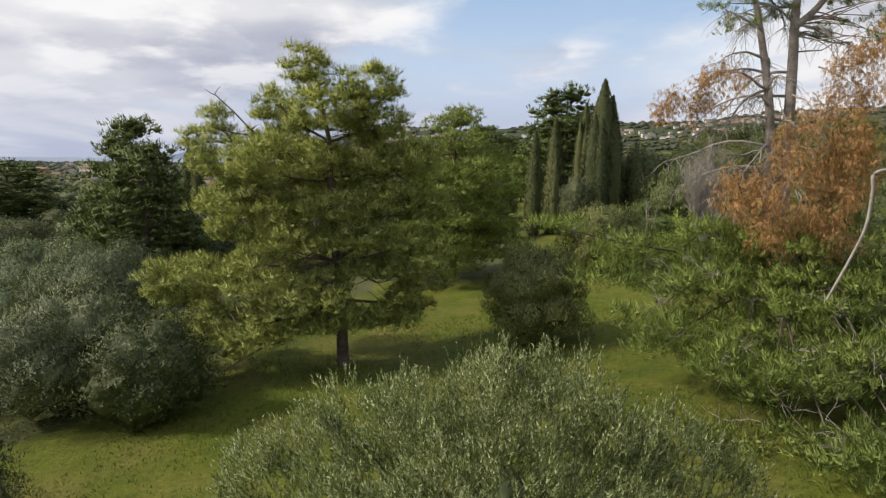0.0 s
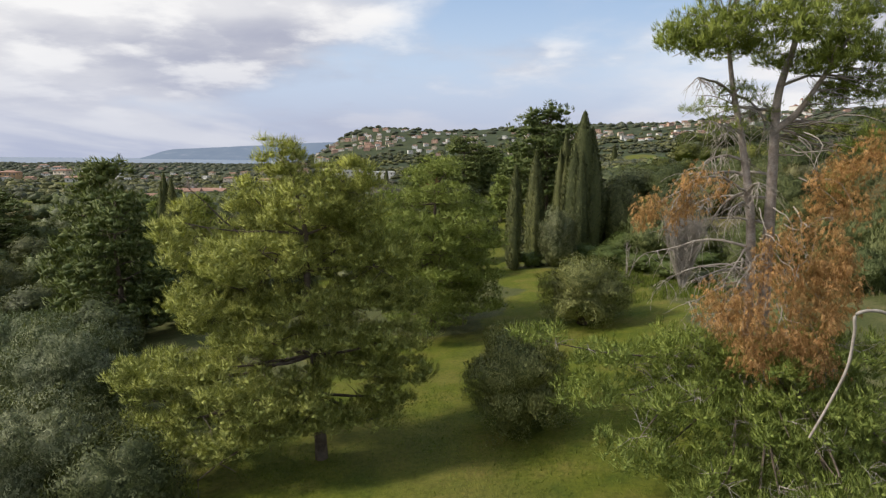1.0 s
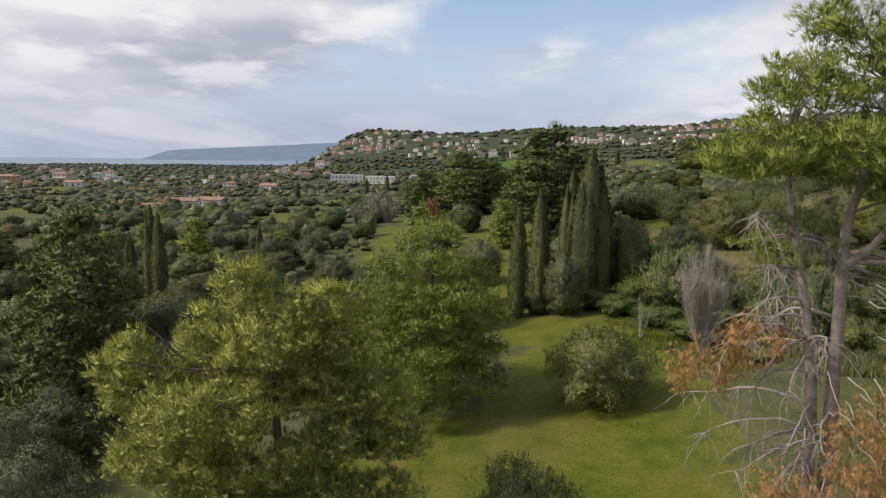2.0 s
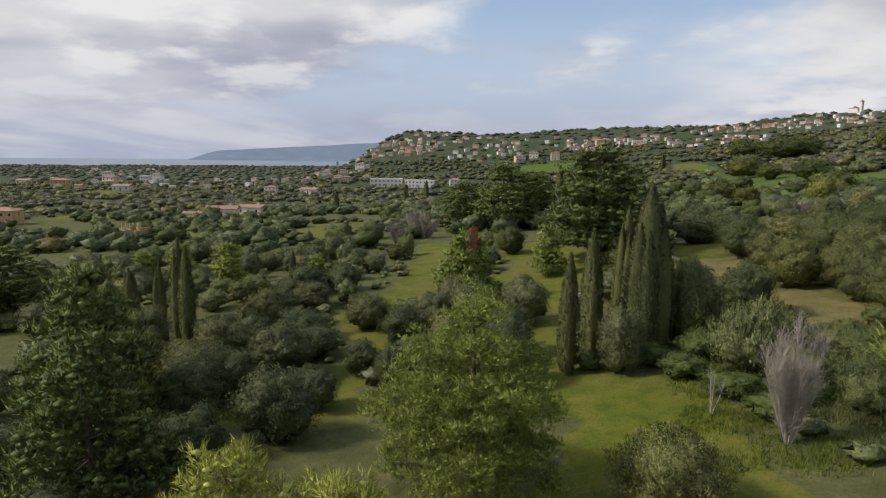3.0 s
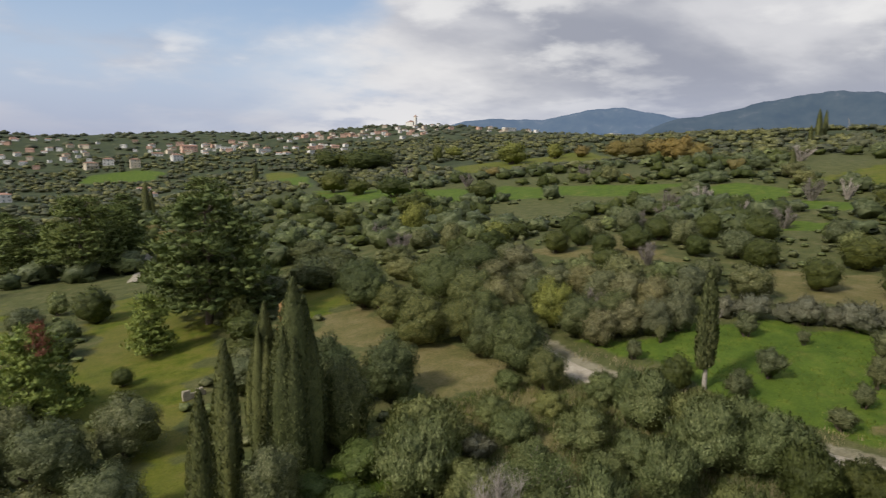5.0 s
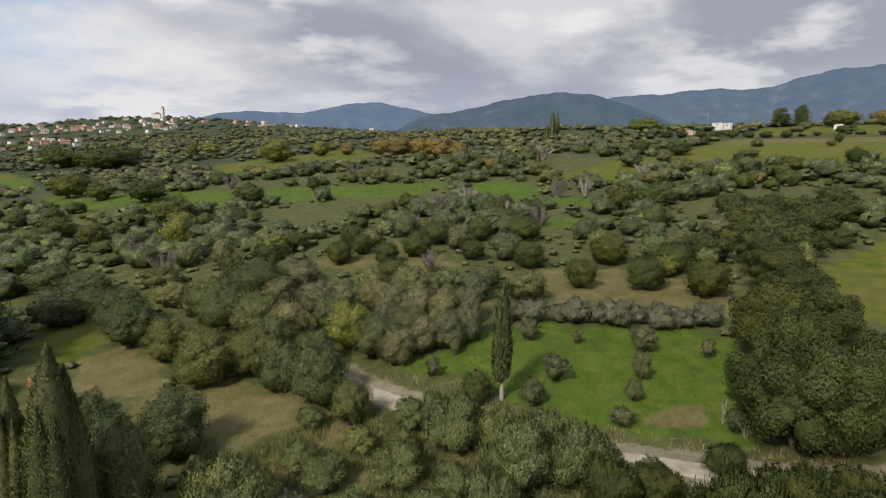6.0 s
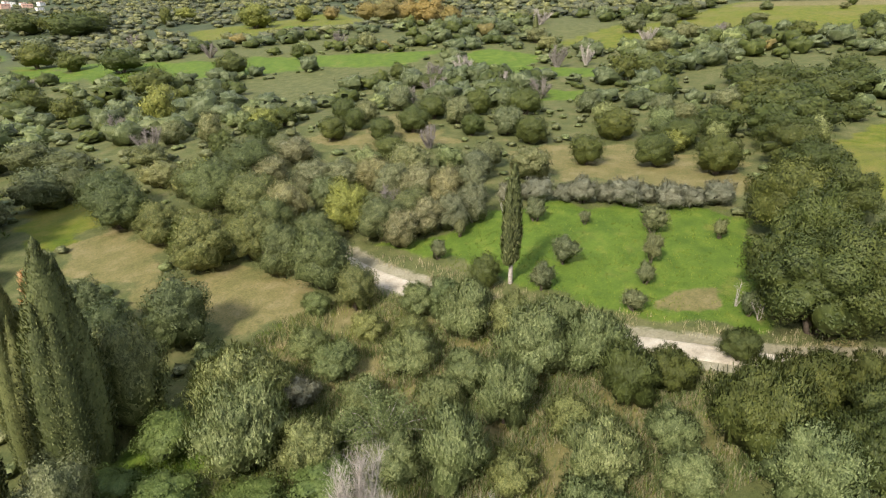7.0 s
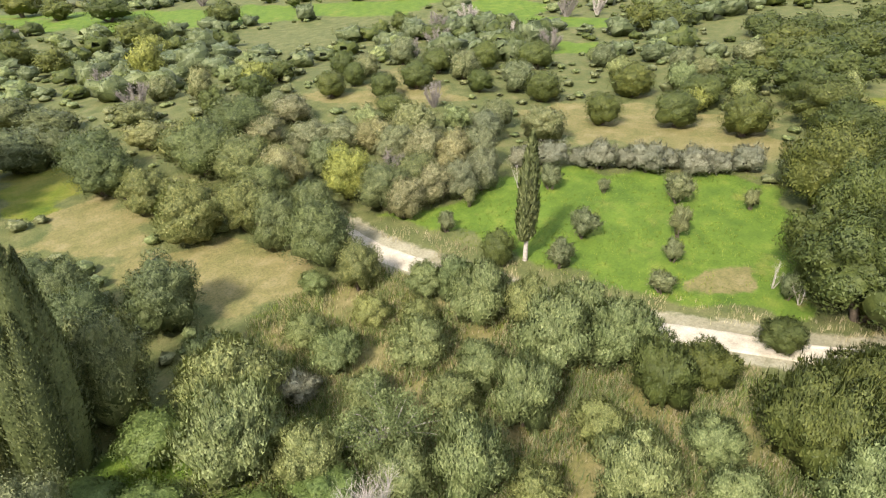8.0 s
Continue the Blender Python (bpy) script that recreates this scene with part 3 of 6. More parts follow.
def unit(v):
    v = np.asarray(v, float)
    return v / np.maximum(np.linalg.norm(v, axis=-1, keepdims=True), 1e-9)


def ball(rng, n):
    return unit(rng.normal(size=(n, 3)))


def leaves(soup, rng, at, along, length, width, fold=0.0):
    """A pointed leaf (two triangles) at each place, its long axis given, turned at random about it."""
    n = len(at)
    along = unit(along)
    side = unit(np.cross(along, ball(rng, n)))
    length, width = np.broadcast_to(length, n)[:, None], np.broadcast_to(width, n)[:, None]
    mid = at + along * length * 0.45
    lift = np.cross(along, side) * width * fold
    v = np.stack([at, mid + side * width / 2 + lift, at + along * length, mid - side * width / 2 + lift], 1).reshape(-1, 3)
    k = np.arange(n)[:, None] * 4
    soup.add(v, np.concatenate([k + (0, 1, 2), k + (0, 2, 3)]))


def blades(soup, rng, at, along, length, width, face=None):
    """Needles and grass: one thin triangle each, shaded by the form that they clothe where that is given."""
    n = len(at)
    along = unit(along)
    side = unit(np.cross(along, ball(rng, n)))
    length, width = np.broadcast_to(length, n)[:, None], np.broadcast_to(width, n)[:, None]
    v = np.stack([at - side * width / 2, at + side * width / 2, at + along * length], 1).reshape(-1, 3)
    soup.add(v, np.arange(3 * n).reshape(-1, 3), None if face is None else np.repeat(face, 3, 0))


def tube(soup, points, radii, sides=5):
    p = np.asarray(points, float)
    radii = np.broadcast_to(radii, len(p))
    tan = unit(np.gradient(p, axis=0))
    ref = np.where(np.abs(tan[:, 2:3]) > 0.9, (1.0, 0.0, 0.0), (0.0, 0.0, 1.0))
    u = unit(np.cross(tan, ref))
    w = np.cross(tan, u)
    a = np.linspace(0, 2 * math.pi, sides, endpoint=False)
    v = p[:, None] + radii[:, None, None] * (np.cos(a)[None, :, None] * u[:, None] + np.sin(a)[None, :, None] * w[:, None])
    soup.add(v.reshape(-1, 3), grid_tris(len(p), sides, True))


def bent(rng, start, way, length, droop=0.0, wander=0.12, steps=6):
    """A crooked limb: points from start along way."""
    p, d, out = np.array(start, float), unit(way), [np.array(start, float)]
    for _ in range(steps):
        d = unit(d + rng.normal(0, wander, 3) + (0, 0, -droop / steps))
        p = p + d * length / steps
        out.append(p.copy())
    return np.array(out)


def lump(soup, rng, centre, radius, squash=1.0, rings=4, sides=7, loose=True):
    """A rough low dome that fills the inside of a crown, in loose facets or as one stone."""
    lat = np.linspace(-1.2, 1.5, rings)
    lon = np.linspace(0, 2 * math.pi, sides, endpoint=False)
    la, lo = np.meshgrid(lat, lon, indexing="ij")
    r = radius * (1 + rng.uniform(-0.16, 0.16, la.shape))
    v = np.stack([r * np.cos(la) * np.cos(lo), r * np.cos(la) * np.sin(lo), r * np.sin(la) * squash], -1) + np.asarray(centre)
    v, t = v.reshape(-1, 3), grid_tris(rings, sides, True)
    if loose:
        t = t.ravel()
        soup.add(v[t], np.arange(len(t)).reshape(-1, 3), unit((v - np.asarray(centre)) / (1, 1, squash))[t])
    else:
        soup.add(v, t)


def clumps(soup, rng, at, out, length, width, lift=0.4, soft=0.7):
    """Sprays of leaves on a crown: one triangle each, roughly facing outward, pointing up and aside, shaded as the round of the crown."""
    n = len(at)
    nrm = unit(out + 0.5 * ball(rng, n))
    along = UP * lift + 0.9 * ball(rng, n)
    along = unit(along - nrm * (along * nrm).sum(-1, keepdims=True))
    side = np.cross(nrm, along)
    length, width = np.broadcast_to(length, n)[:, None], np.broadcast_to(width, n)[:, None]
    foot = at - along * length * 0.4
    v = np.stack([foot - side * width / 2, foot + side * width / 2, at + along * length * 0.6 + nrm * length * 0.25], 1).reshape(-1, 3)
    soup.add(v, np.arange(3 * n).reshape(-1, 3), np.repeat(unit(unit(out) + soft * ball(rng, n)), 3, 0))


class Crown:
    """The outline of a bushy crown: a round core with bulging lobes and small tufts, as a distance along every direction from its middle."""

    def __init__(self, rng, high, wide, lobes, low, knob=0.05, floor=0.66):
        base = low * high
        self.floor = floor
        self.mid = np.array((0.0, 0.0, base + 0.46 * (high - base)))
        self.size = np.array((wide, wide, 0.54 * (high - base)))
        d = []
        while len(d) < lobes:
            v = ball(rng, 1)[0]
            v[2] = v[2] * 0.85 + 0.18
            v = unit(v)
            if all(v @ o < math.cos(0.95 / math.sqrt(lobes / 9.0)) for o in d) or rng.random() < 0.02:
                d.append(v)
        self.lobe = np.array(d) * rng.uniform(0.50, 0.68, (lobes, 1))
        self.rad = rng.uniform(0.22, 0.36, lobes)
        self.tuft = ball(rng, 150)
        self.spread = rng.uniform(0.10, 0.20, 150)
        self.knob = knob * rng.uniform(0.4, 1.6, 150)
        self.scale = 1.0
        self.scale = 1.0 / np.percentile(self.reach(ball(rng, 600)), 88)

    def reach(self, d):
        along = d @ self.lobe.T
        off = (self.lobe**2).sum(1)[None] - along**2
        inside_it = self.rad[None] ** 2 - off
        far = np.where(inside_it > 0, along + np.sqrt(np.maximum(inside_it, 0)), 0.0)
        r = np.maximum(far.max(1), self.floor)
        near = 1 - np.arccos(np.clip(d @ self.tuft.T, -1, 1)) / self.spread[None]
        r = r + (np.clip(near, 0, 1) ** 0.7 * self.knob[None]).max(1)
        return self.scale * r * (1 + 0.35 * np.clip(-d[:, 2], 0, 0.6))

    def skin(self, d):
        """Places on the outline and the way that it faces there."""
        ref = np.where(np.abs(d[:, 2:3]) > 0.9, (1.0, 0.0, 0.0), (0.0, 0.0, 1.0))
        u = unit(np.cross(d, ref))
        w = np.cross(d, u)
        e = 0.06
        r = self.reach(d)
        ru, rw = self.reach(unit(d + e * u)), self.reach(unit(d + e * w))
        n = d - u * ((ru - r) / (e * r))[:, None] - w * ((rw - r) / (e * r))[:, None]
        return self.mid + d * r[:, None] * self.size, unit(unit(n) / self.size)


def leafy_core(soup, rng, form, shrink, rings, sides):
    """The dense inside of a crown, in loose facets."""
    la = np.linspace(-1.45, 1.56, rings)[:, None] + rng.normal(0, 0.03, (rings, sides))
    lo = np.linspace(0, 2 * math.pi, sides, endpoint=False)[None] + rng.normal(0, 0.05, (rings, sides))
    d = np.stack([np.cos(la) * np.cos(lo), np.cos(la) * np.sin(lo), np.sin(la)], -1).reshape(-1, 3)
    at, face = form.skin(d)
    at, face = form.mid + (at - form.mid) * shrink, unit(0.5 * face + unit(d / form.size))
    t = grid_tris(rings, sides, True).ravel()
    soup.add(at[t], np.arange(len(t)).reshape(-1, 3), face[t])


def broadleaf(seed, high, wide, count, leaf, slim, lobes=20, low=0.12, lift=0.4, mat=None, bark=None, shoots=0, soft=0.28, fan=9, reach=4.0, plumes=0, knob=0.12, core=(21, 32), floor=0.57, skirt=False):
    """Meshes of a bushy crown on a short forked trunk: an uneven round clothed in count leaf sprays of size leaf, or lobes clothed in shoots of that many leaves."""
    rng = np.random.default_rng(seed)
    base = low * high
    crown, wood = Soup(), Soup()
    if shoots:
        shooting_crown(crown, rng, np.array(lobes, float), high, wide, base, count, leaf, slim, lift, shoots, fan, reach)
    else:
        form = Crown(rng, high, wide, lobes, low, knob, floor)
        leafy_core(crown, rng, form, 0.72 if skirt else 0.82, *core)
        d = ball(rng, int(count * 1.25))
        d = d[d[:, 2] > rng.uniform(-0.95, -0.6 if skirt else 0.1, len(d))][:count]
        at, face = form.skin(d)
        at = form.mid + (at - form.mid) * rng.uniform(0.85, 1.07, (len(at), 1))
        whole = unit(d / form.size)
        out = unit(0.8 * face + 0.4 * whole)
        clumps(crown, rng, at, out, leaf * rng.uniform(0.6, 1.35, len(at)), leaf * slim * rng.uniform(0.7, 1.3, len(at)), lift, soft)
        if plumes:
            # upright sprigs that stand out of the crown
            k = np.repeat(rng.choice(np.flatnonzero(d[:, 2] > 0.0), plumes), 6)
            p = at[k] + rng.normal(0, leaf * 0.5, (len(k), 3))
            blades(crown, rng, p, 0.5 * out[k] + UP + 0.35 * ball(rng, len(k)), leaf * rng.uniform(1.4, 2.6, len(k)), leaf * 0.3, unit(out[k] + 0.3 * UP + 0.4 * ball(rng, len(k))))
    for k in range(3):
        a = rng.uniform(0, 6.3)
        way = (0.45 * math.cos(a), 0.45 * math.sin(a), 1)
        limb = bent(rng, (0.1 * math.cos(a), 0.1 * math.sin(a), -0.25), way, high * 0.6, 0.0, 0.12, 5)
        tube(wood, limb, np.linspace(0.045, 0.015, 6) * high, 6)
    return wood.mesh("trunk", bark or BARK, True), crown.mesh("crown", mat or OLIVE)


def shooting_crown(crown, rng, own, high, wide, base, count, leaf, slim, lift, shoots, fan, reach):
    """A crown seen from close by: round lobes (x, y, z, radius) set with fans of upright leafy shoots."""
    centres, sizes = own[:, :3], own[:, 3]
    for c, s in zip(centres, sizes):
        if s > 1.1:
            lump(crown, rng, c, s * 0.5, 0.92, 6, 10)
    groups = count // shoots // fan
    pick = rng.choice(len(sizes), groups * 4, p=sizes**2 / (sizes**2).sum())
    d = ball(rng, len(pick))
    d[:, 2] += 0.15
    d = unit(d)
    # small tufts within each lobe
    q = rng.normal(0, 6.0, (5, 3))
    tuft = np.sin(d @ q.T + pick[:, None] * np.arange(1, 6)).mean(1)
    at = centres[pick] + d * (sizes[pick] * (rng.uniform(0.62, 1.04, len(pick)) + 0.16 * tuft))[:, None] * (1, 1, 0.92)
    depth = np.min(np.linalg.norm((at[:, None] - centres[None]) / (1, 1, 0.92), axis=2) / sizes[None], 1)
    depth = np.where(tuft < -0.36, 0.0, depth)
    keep = np.flatnonzero((depth > 0.5) & (at[:, 2] > base * 0.6))[:groups]
    at, d = at[keep], d[keep]
    whole = unit((at - (0, 0, 0.36 * high)) / (wide, wide, 0.64 * high))
    d = unit(0.55 * d + 0.6 * whole)
    # each branchlet carries a fan of upright shoots
    way = np.repeat(unit(0.55 * d + UP * lift + rng.normal(0, 0.15, d.shape)), fan, 0)
    at = np.repeat(at, fan, 0) + rng.normal(0, leaf, (len(at) * fan, 3)) - 0.1 * way
    d = np.repeat(d, fan, 0)
    way = unit(way + rng.normal(0, 0.2, way.shape))
    u = np.tile(np.linspace(0, 1, shoots), len(at))
    w = np.repeat(way, shoots, 0)
    far = np.repeat(rng.uniform(0.5, 1.5, len(at)), shoots) * leaf * reach
    p = np.repeat(at, shoots, 0) + w * (u * far)[:, None]
    face = unit(np.repeat(d, shoots, 0) * 0.6 + 0.35 * UP + 1.0 * ball(rng, len(p)))
    blades(crown, rng, p, w + 0.55 * ball(rng, len(p)), leaf * rng.uniform(0.7, 1.2, len(p)) * (1.2 - 0.4 * u), leaf * slim, face)


def tufted(soup, rng, at, way, n, length, width, spread=0.6, out=None):
    """Brushes of needles round each place."""
    p = np.repeat(at, n, 0) + rng.normal(0, length * 0.18, (len(at) * n, 3))
    w = unit(np.repeat(way, n, 0) + spread * ball(rng, len(p)))
    face = unit(np.repeat(way if out is None else out, n, 0) + 0.5 * ball(rng, len(p)))
    blades(soup, rng, p, w, length * rng.uniform(0.7, 1.2, len(p)), width, face)


def pads(soup, rng, centres, sizes, per, needles, length, width, flat=0.6, droop=0.0, fill=0.0):
    """Clumps of needle brushes, flattish and ragged, as pines carry them at their branch ends."""
    k = np.repeat(np.arange(len(centres)), per)
    d = ball(rng, len(k))
    d[:, 2] = np.where(d[:, 2] < 0, d[:, 2] * 0.6, d[:, 2])
    at = centres[k] + d * (sizes[k] * rng.uniform(0.35, 1.05, len(k)))[:, None] * (1, 1, flat)
    way = unit(0.65 * d + UP * (0.6 - droop) + 0.25 * ball(rng, len(k)))
    tufted(soup, rng, at, way, needles, length, width, 0.38, out=unit(d + 0.25 * UP))
    if fill:
        for c, s in zip(centres, sizes):
            lump(soup, rng, c, s * fill, flat, 3, 6)


def massed(rng, masses, size, dense=8.0):
    """Pad places over a heap of rounded masses (x, y, z, rx, ry, rz), most of them near the outside."""
    cs = []
    for x, y, z, rx, ry, rz in masses:
        n = max(5, int(dense * (rx * ry * rz) ** 0.667 / size**2))
        d = ball(rng, n) * rng.uniform(0.3, 1.0, (n, 1)) ** 0.45
        d[:, 2] = np.where(d[:, 2] < -0.5, d[:, 2] * 0.5, d[:, 2])
        cs.append(np.array((x, y, z)) + d * (rx, ry, rz))
    cs = np.concatenate(cs)
    return cs, size * rng.uniform(0.65, 1.25, len(cs))


def pine_of(seed, trunk, masses, size, per, needles, length, width, mat, shaft, dense=8.0, fill=0.0):
    """Meshes of a pine: a trunk along the given points, limbs to the masses of its crown, needle pads on them."""
    rng = np.random.default_rng(seed)
    wood, crown = Soup(), Soup()
    stem = np.array(trunk, float)
    tube(wood, stem, shaft * np.linspace(1, 0.14, len(stem)), 9)
    for x, y, z, rx, ry, rz in masses:
        end = np.array((x, y, z))
        away = np.hypot(x - stem[:, 0], y - stem[:, 1])
        top = stem[-1, 2]
        root = z - 0.25 * away.min() - 0.2 if z > 0.4 * top else max(z + 0.22 * away.min(), 0.24 * top)
        k = int(np.argmin(np.abs(stem[:, 2] - root)))
        limb = bent(rng, stem[k], end - stem[k] + (0, 0, -0.1), np.linalg.norm(end - stem[k]), -0.1, 0.1, 6)
        tube(wood, limb, np.linspace(0.34, 0.1, 7) * shaft * (1 - 0.5 * k / len(stem)), 5)
        for _ in range(7):
            q = limb[rng.integers(3, 7)]
            way = ball(rng, 1)[0] * (rx, ry, rz * 0.8)
            tube(wood, bent(rng, q, way, np.linalg.norm(way) * 0.9, 0.1, 0.15, 4), np.linspace(0.09, 0.03, 5) * shaft, 3)
    cs, rs = massed(rng, masses, size, dense)
    pads(crown, rng, cs, rs, per, needles, length, width, fill=fill)
    return wood.mesh("trunk", BROWN_BARK, True), crown.mesh("crown", mat)


def pine(seed, high, wide, start=0.1, mat=None, profile=None, size=0.9, per=14, needles=5, width=0.12, length=0.5, layers=7, dense=7.0):
    """A pine grown in layers of rounded masses round a straightish trunk."""
    rng = np.random.default_rng(seed)
    profile = profile or (lambda u: math.sin(math.pi * min(1.0, 0.30 + 0.62 * u)) ** 0.8)
    zs = np.linspace(-0.3, high * 0.95, 10)
    trunk = np.stack([0.12 * np.sin(zs * 0.7 + seed), 0.12 * np.cos(zs * 0.6), zs], -1)
    masses, turn = [], rng.uniform(0, 6.3)
    for k in range(layers):
        u = (k + 0.5) / layers
        r = wide * profile(u)
        z = high * (start + (0.96 - start) * u)
        arms = max(2, int(round(2 + 3.2 * r / wide)))
        for j in range(arms):
            turn += 6.283 / arms + rng.uniform(-0.35, 0.35)
            q = r * rng.uniform(0.42, 0.66)
            s = r * rng.uniform(0.34, 0.50)
            masses.append((q * math.cos(turn), q * math.sin(turn), z + rng.uniform(-0.05, 0.05) * high, s, s, max(0.45 * s, 0.62 * high / layers * rng.uniform(0.7, 1.1))))
    masses.append((0, 0, high * 0.93, 0.16 * wide, 0.16 * wide, high * 0.07))
    return pine_of(seed + 1, trunk, masses, size, per, needles, length, width, mat or PINE, 0.024 * high, dense, 0.45 if size > 1.2 else 0.4 if size > 0.7 else 0.22)


def cypress(seed, high, wide, count, spire=7, leaf=0.42, bare=0.0, mat=None):
    """Meshes of a columnar cypress: upright sprays on a bundle of close spires."""
    rng = np.random.default_rng(seed)
    crown = Soup()
    tops = []
    for k in range(spire):
        a = 6.283 * k / max(spire - 1, 1) + rng.uniform(-0.3, 0.3)
        off = 0.0 if k == 0 else wide * rng.uniform(0.34, 0.5)
        tops.append((off * math.cos(a), off * math.sin(a), high * (1.0 if k == 0 else rng.uniform(0.72, 0.93)), wide * (0.72 if k == 0 else rng.uniform(0.42, 0.58))))
    for x, y, h, r in tops:
        z0 = bare * high
        zs = z0 + (h - z0) * np.array((0.0, 0.08, 0.3, 0.6, 0.82, 1.0))
        tube(crown, np.stack([np.full(6, x), np.full(6, y), zs], -1), r * 0.8 * np.array((0.45, 0.8, 1.0, 0.85, 0.5, 0.03)), 7)
        n = int(count * h * r / sum(t[2] * t[3] for t in tops))
        u = rng.uniform(0, 1, n) ** 0.9
        a = rng.uniform(0, 6.283, n)
        prof = r * np.interp(u, (0, 0.08, 0.3, 0.6, 0.82, 1.0), (0.5, 0.85, 1.0, 0.85, 0.52, 0.05)) * rng.uniform(0.82, 1.1, n)
        at = np.stack([x + prof * np.cos(a), y + prof * np.sin(a), z0 + (h - z0) * u * 0.98], -1)
        way = np.stack([0.32 * np.cos(a), 0.32 * np.sin(a), np.ones(n)], -1) + rng.normal(0, 0.16, (n, 3))
        face = unit(np.stack([np.cos(a), np.sin(a), 0.25 + 0 * a], -1) + 0.5 * ball(rng, n))
        blades(crown, rng, at, way, leaf * rng.uniform(0.6, 1.2, n), leaf * 0.28, face)
    wood = Soup()
    tube(wood, [(0, 0, -0.3), (0.02, 0, high * 0.2), (0, 0.02, high * 0.5)], [0.02 * high, 0.016 * high, 0.008 * high], 8)
    return wood.mesh("trunk", PALE_WOOD if bare else BARK, True), crown.mesh("crown", mat or CYPRESS)


def bare_tree(seed, high, stems, twigs, mat, fan=0.5, thin=1.0, fine=0.5):
    """Meshes of a leafless, many-stemmed bush: a stem each, with its sprays of fine upright twigs."""
    rng = np.random.default_rng(seed)
    out = []
    for k in range(stems):
        wood = Soup()
        a = 6.283 * k / stems + rng.uniform(-0.4, 0.4)
        s = math.sqrt((k + 0.5) / stems) * fan
        stem = bent(rng, (0.05 * s * high * math.cos(a), 0.05 * s * high * math.sin(a), -0.15), (s * math.cos(a), s * math.sin(a), 1), high * rng.uniform(0.8, 1.0) * (1 - 0.35 * (s / fan) ** 2), -0.12, 0.07, 6)
        tube(wood, stem, np.linspace(0.012, 0.003, 7) * high * thin, 5)
        u = rng.uniform(0.12, 1.0, twigs)
        at = np.stack([np.interp(u * 6, np.arange(7), stem[:, i]) for i in range(3)], -1)
        way = unit(np.concatenate([rng.normal(0, 0.6 * fan + 0.2, (twigs, 2)), np.ones((twigs, 1))], 1))
        reach = high * 0.16 * rng.uniform(0.5, 1.2, twigs)
        blades(wood, rng, at, way, reach, 0.004 * high * thin)
        for _ in range(2):
            b = at + way * (reach * rng.uniform(0.2, 0.8, twigs))[:, None]
            blades(wood, rng, b, way + fine * ball(rng, twigs), reach * 0.55, 0.0028 * high * thin)
        out.append(wood.mesh("stem", mat))
    return out


def stand(x, y, turn=0.0, sx=1.0, sz=1.0, sink=0.0):
    """The pose of a plant on the ground, with its spread and height scaled."""
    return pose(x, y, float(land(x, y)) - sink, 0, 0, turn) @ Matrix.Diagonal((sx, sx, sz, 1))


def grown(name, label, category, meshes, group="", names=("trunk", "crown")):
    root = thing(name, label, category, group)
    for part_name, me in zip(names, meshes):
        part(part_name, me, root)
    return root


class Nursery:
    """Grows some forms of one plant and sets out copies of them, each standing on the ground."""

    def __init__(self, name, label, category, forms, high, wide, group="", names=("trunk", "crown")):
        self.kind, self.forms, self.high, self.wide, self.names = (name, label, category, group), forms, high, wide, names
        self.first, self.count = {}, 0

    def plant(self, x, y, high, wide, turn=None, sink=0.0):
        k = self.count % len(self.forms)
        self.count += 1
        turn = self.count * 137.5 if turn is None else turn
        m = stand(x, y, turn, wide / self.wide, high / self.high, sink)
        if k in self.first:
            sx, sy, sz = self.first[k].scale
            return copy_thing(self.first[k], m @ Matrix.Diagonal((1 / sx, 1 / sy, 1 / sz, 1)))
        root = grown(self.kind[0], self.kind[1], self.kind[2], self.forms[k], self.kind[3], self.names)
        self.first[k] = root
        root.matrix_basis = m
        return root


# ---- trees and shrubs, by hand ----
def olive_forms(seeds, count, leaf, mat=None, high=5.0, wide=3.0, **more):
    return [broadleaf(s, high, wide, count, leaf, 0.55, mat=mat, **more) for s in seeds]


near_olive = Nursery("olive_tree", "silvery green olive tree with a dense rounded crown", "olive tree", olive_forms((11, 12, 13, 14), 9000, 0.15, lift=0.6, low=0.02), 5.0, 3.0, "olive trees of the grove")
dark_grove = Nursery("olive_tree", "dark green old olive with a dense crown, shade put into its leaf", "olive tree", olive_forms((15, 16, 17), 9000, 0.15, SHADED_OLIVE, lift=0.6, low=0.02), 5.0, 3.0, "olive trees of the grove")
green_olive = Nursery("olive_tree", "green olive tree with a thick rounded crown", "olive tree", olive_forms((18, 19, 20), 9000, 0.145, GREEN_OLIVE, lift=0.7, low=0.02), 5.0, 3.0, "olive trees of the grove")
mid_olive = Nursery("olive_tree", "grey-green olive tree in the old grove", "olive tree", olive_forms((21, 22, 23, 24, 25), 2600, 0.23, lift=0.5, low=0.02), 5.0, 3.0, "olive trees of the grove")
mid_dark = Nursery("olive_tree", "dark green olive of the grove, shade put into its leaf", "olive tree", olive_forms((26, 27, 28), 2600, 0.23, SHADED_OLIVE, lift=0.5, low=0.02), 5.0, 3.0, "olive trees of the grove")
round_tree = Nursery("round_tree", "dark green round-crowned evergreen tree on dry grass", "tree", olive_forms((31, 32, 33), 3000, 0.21, OAK, lobes=26, low=0.03, knob=0.07), 5.0, 3.0, "round trees in the dry field")
oak = Nursery("oak_tree", "dark green spreading evergreen oak", "oak tree", olive_forms((41, 42, 43), 14000, 0.22, OAK, 7.0, 4.0, lobes=17, low=0.05, knob=0.12, floor=0.48), 7.0, 4.0, "oaks at the field's edge")
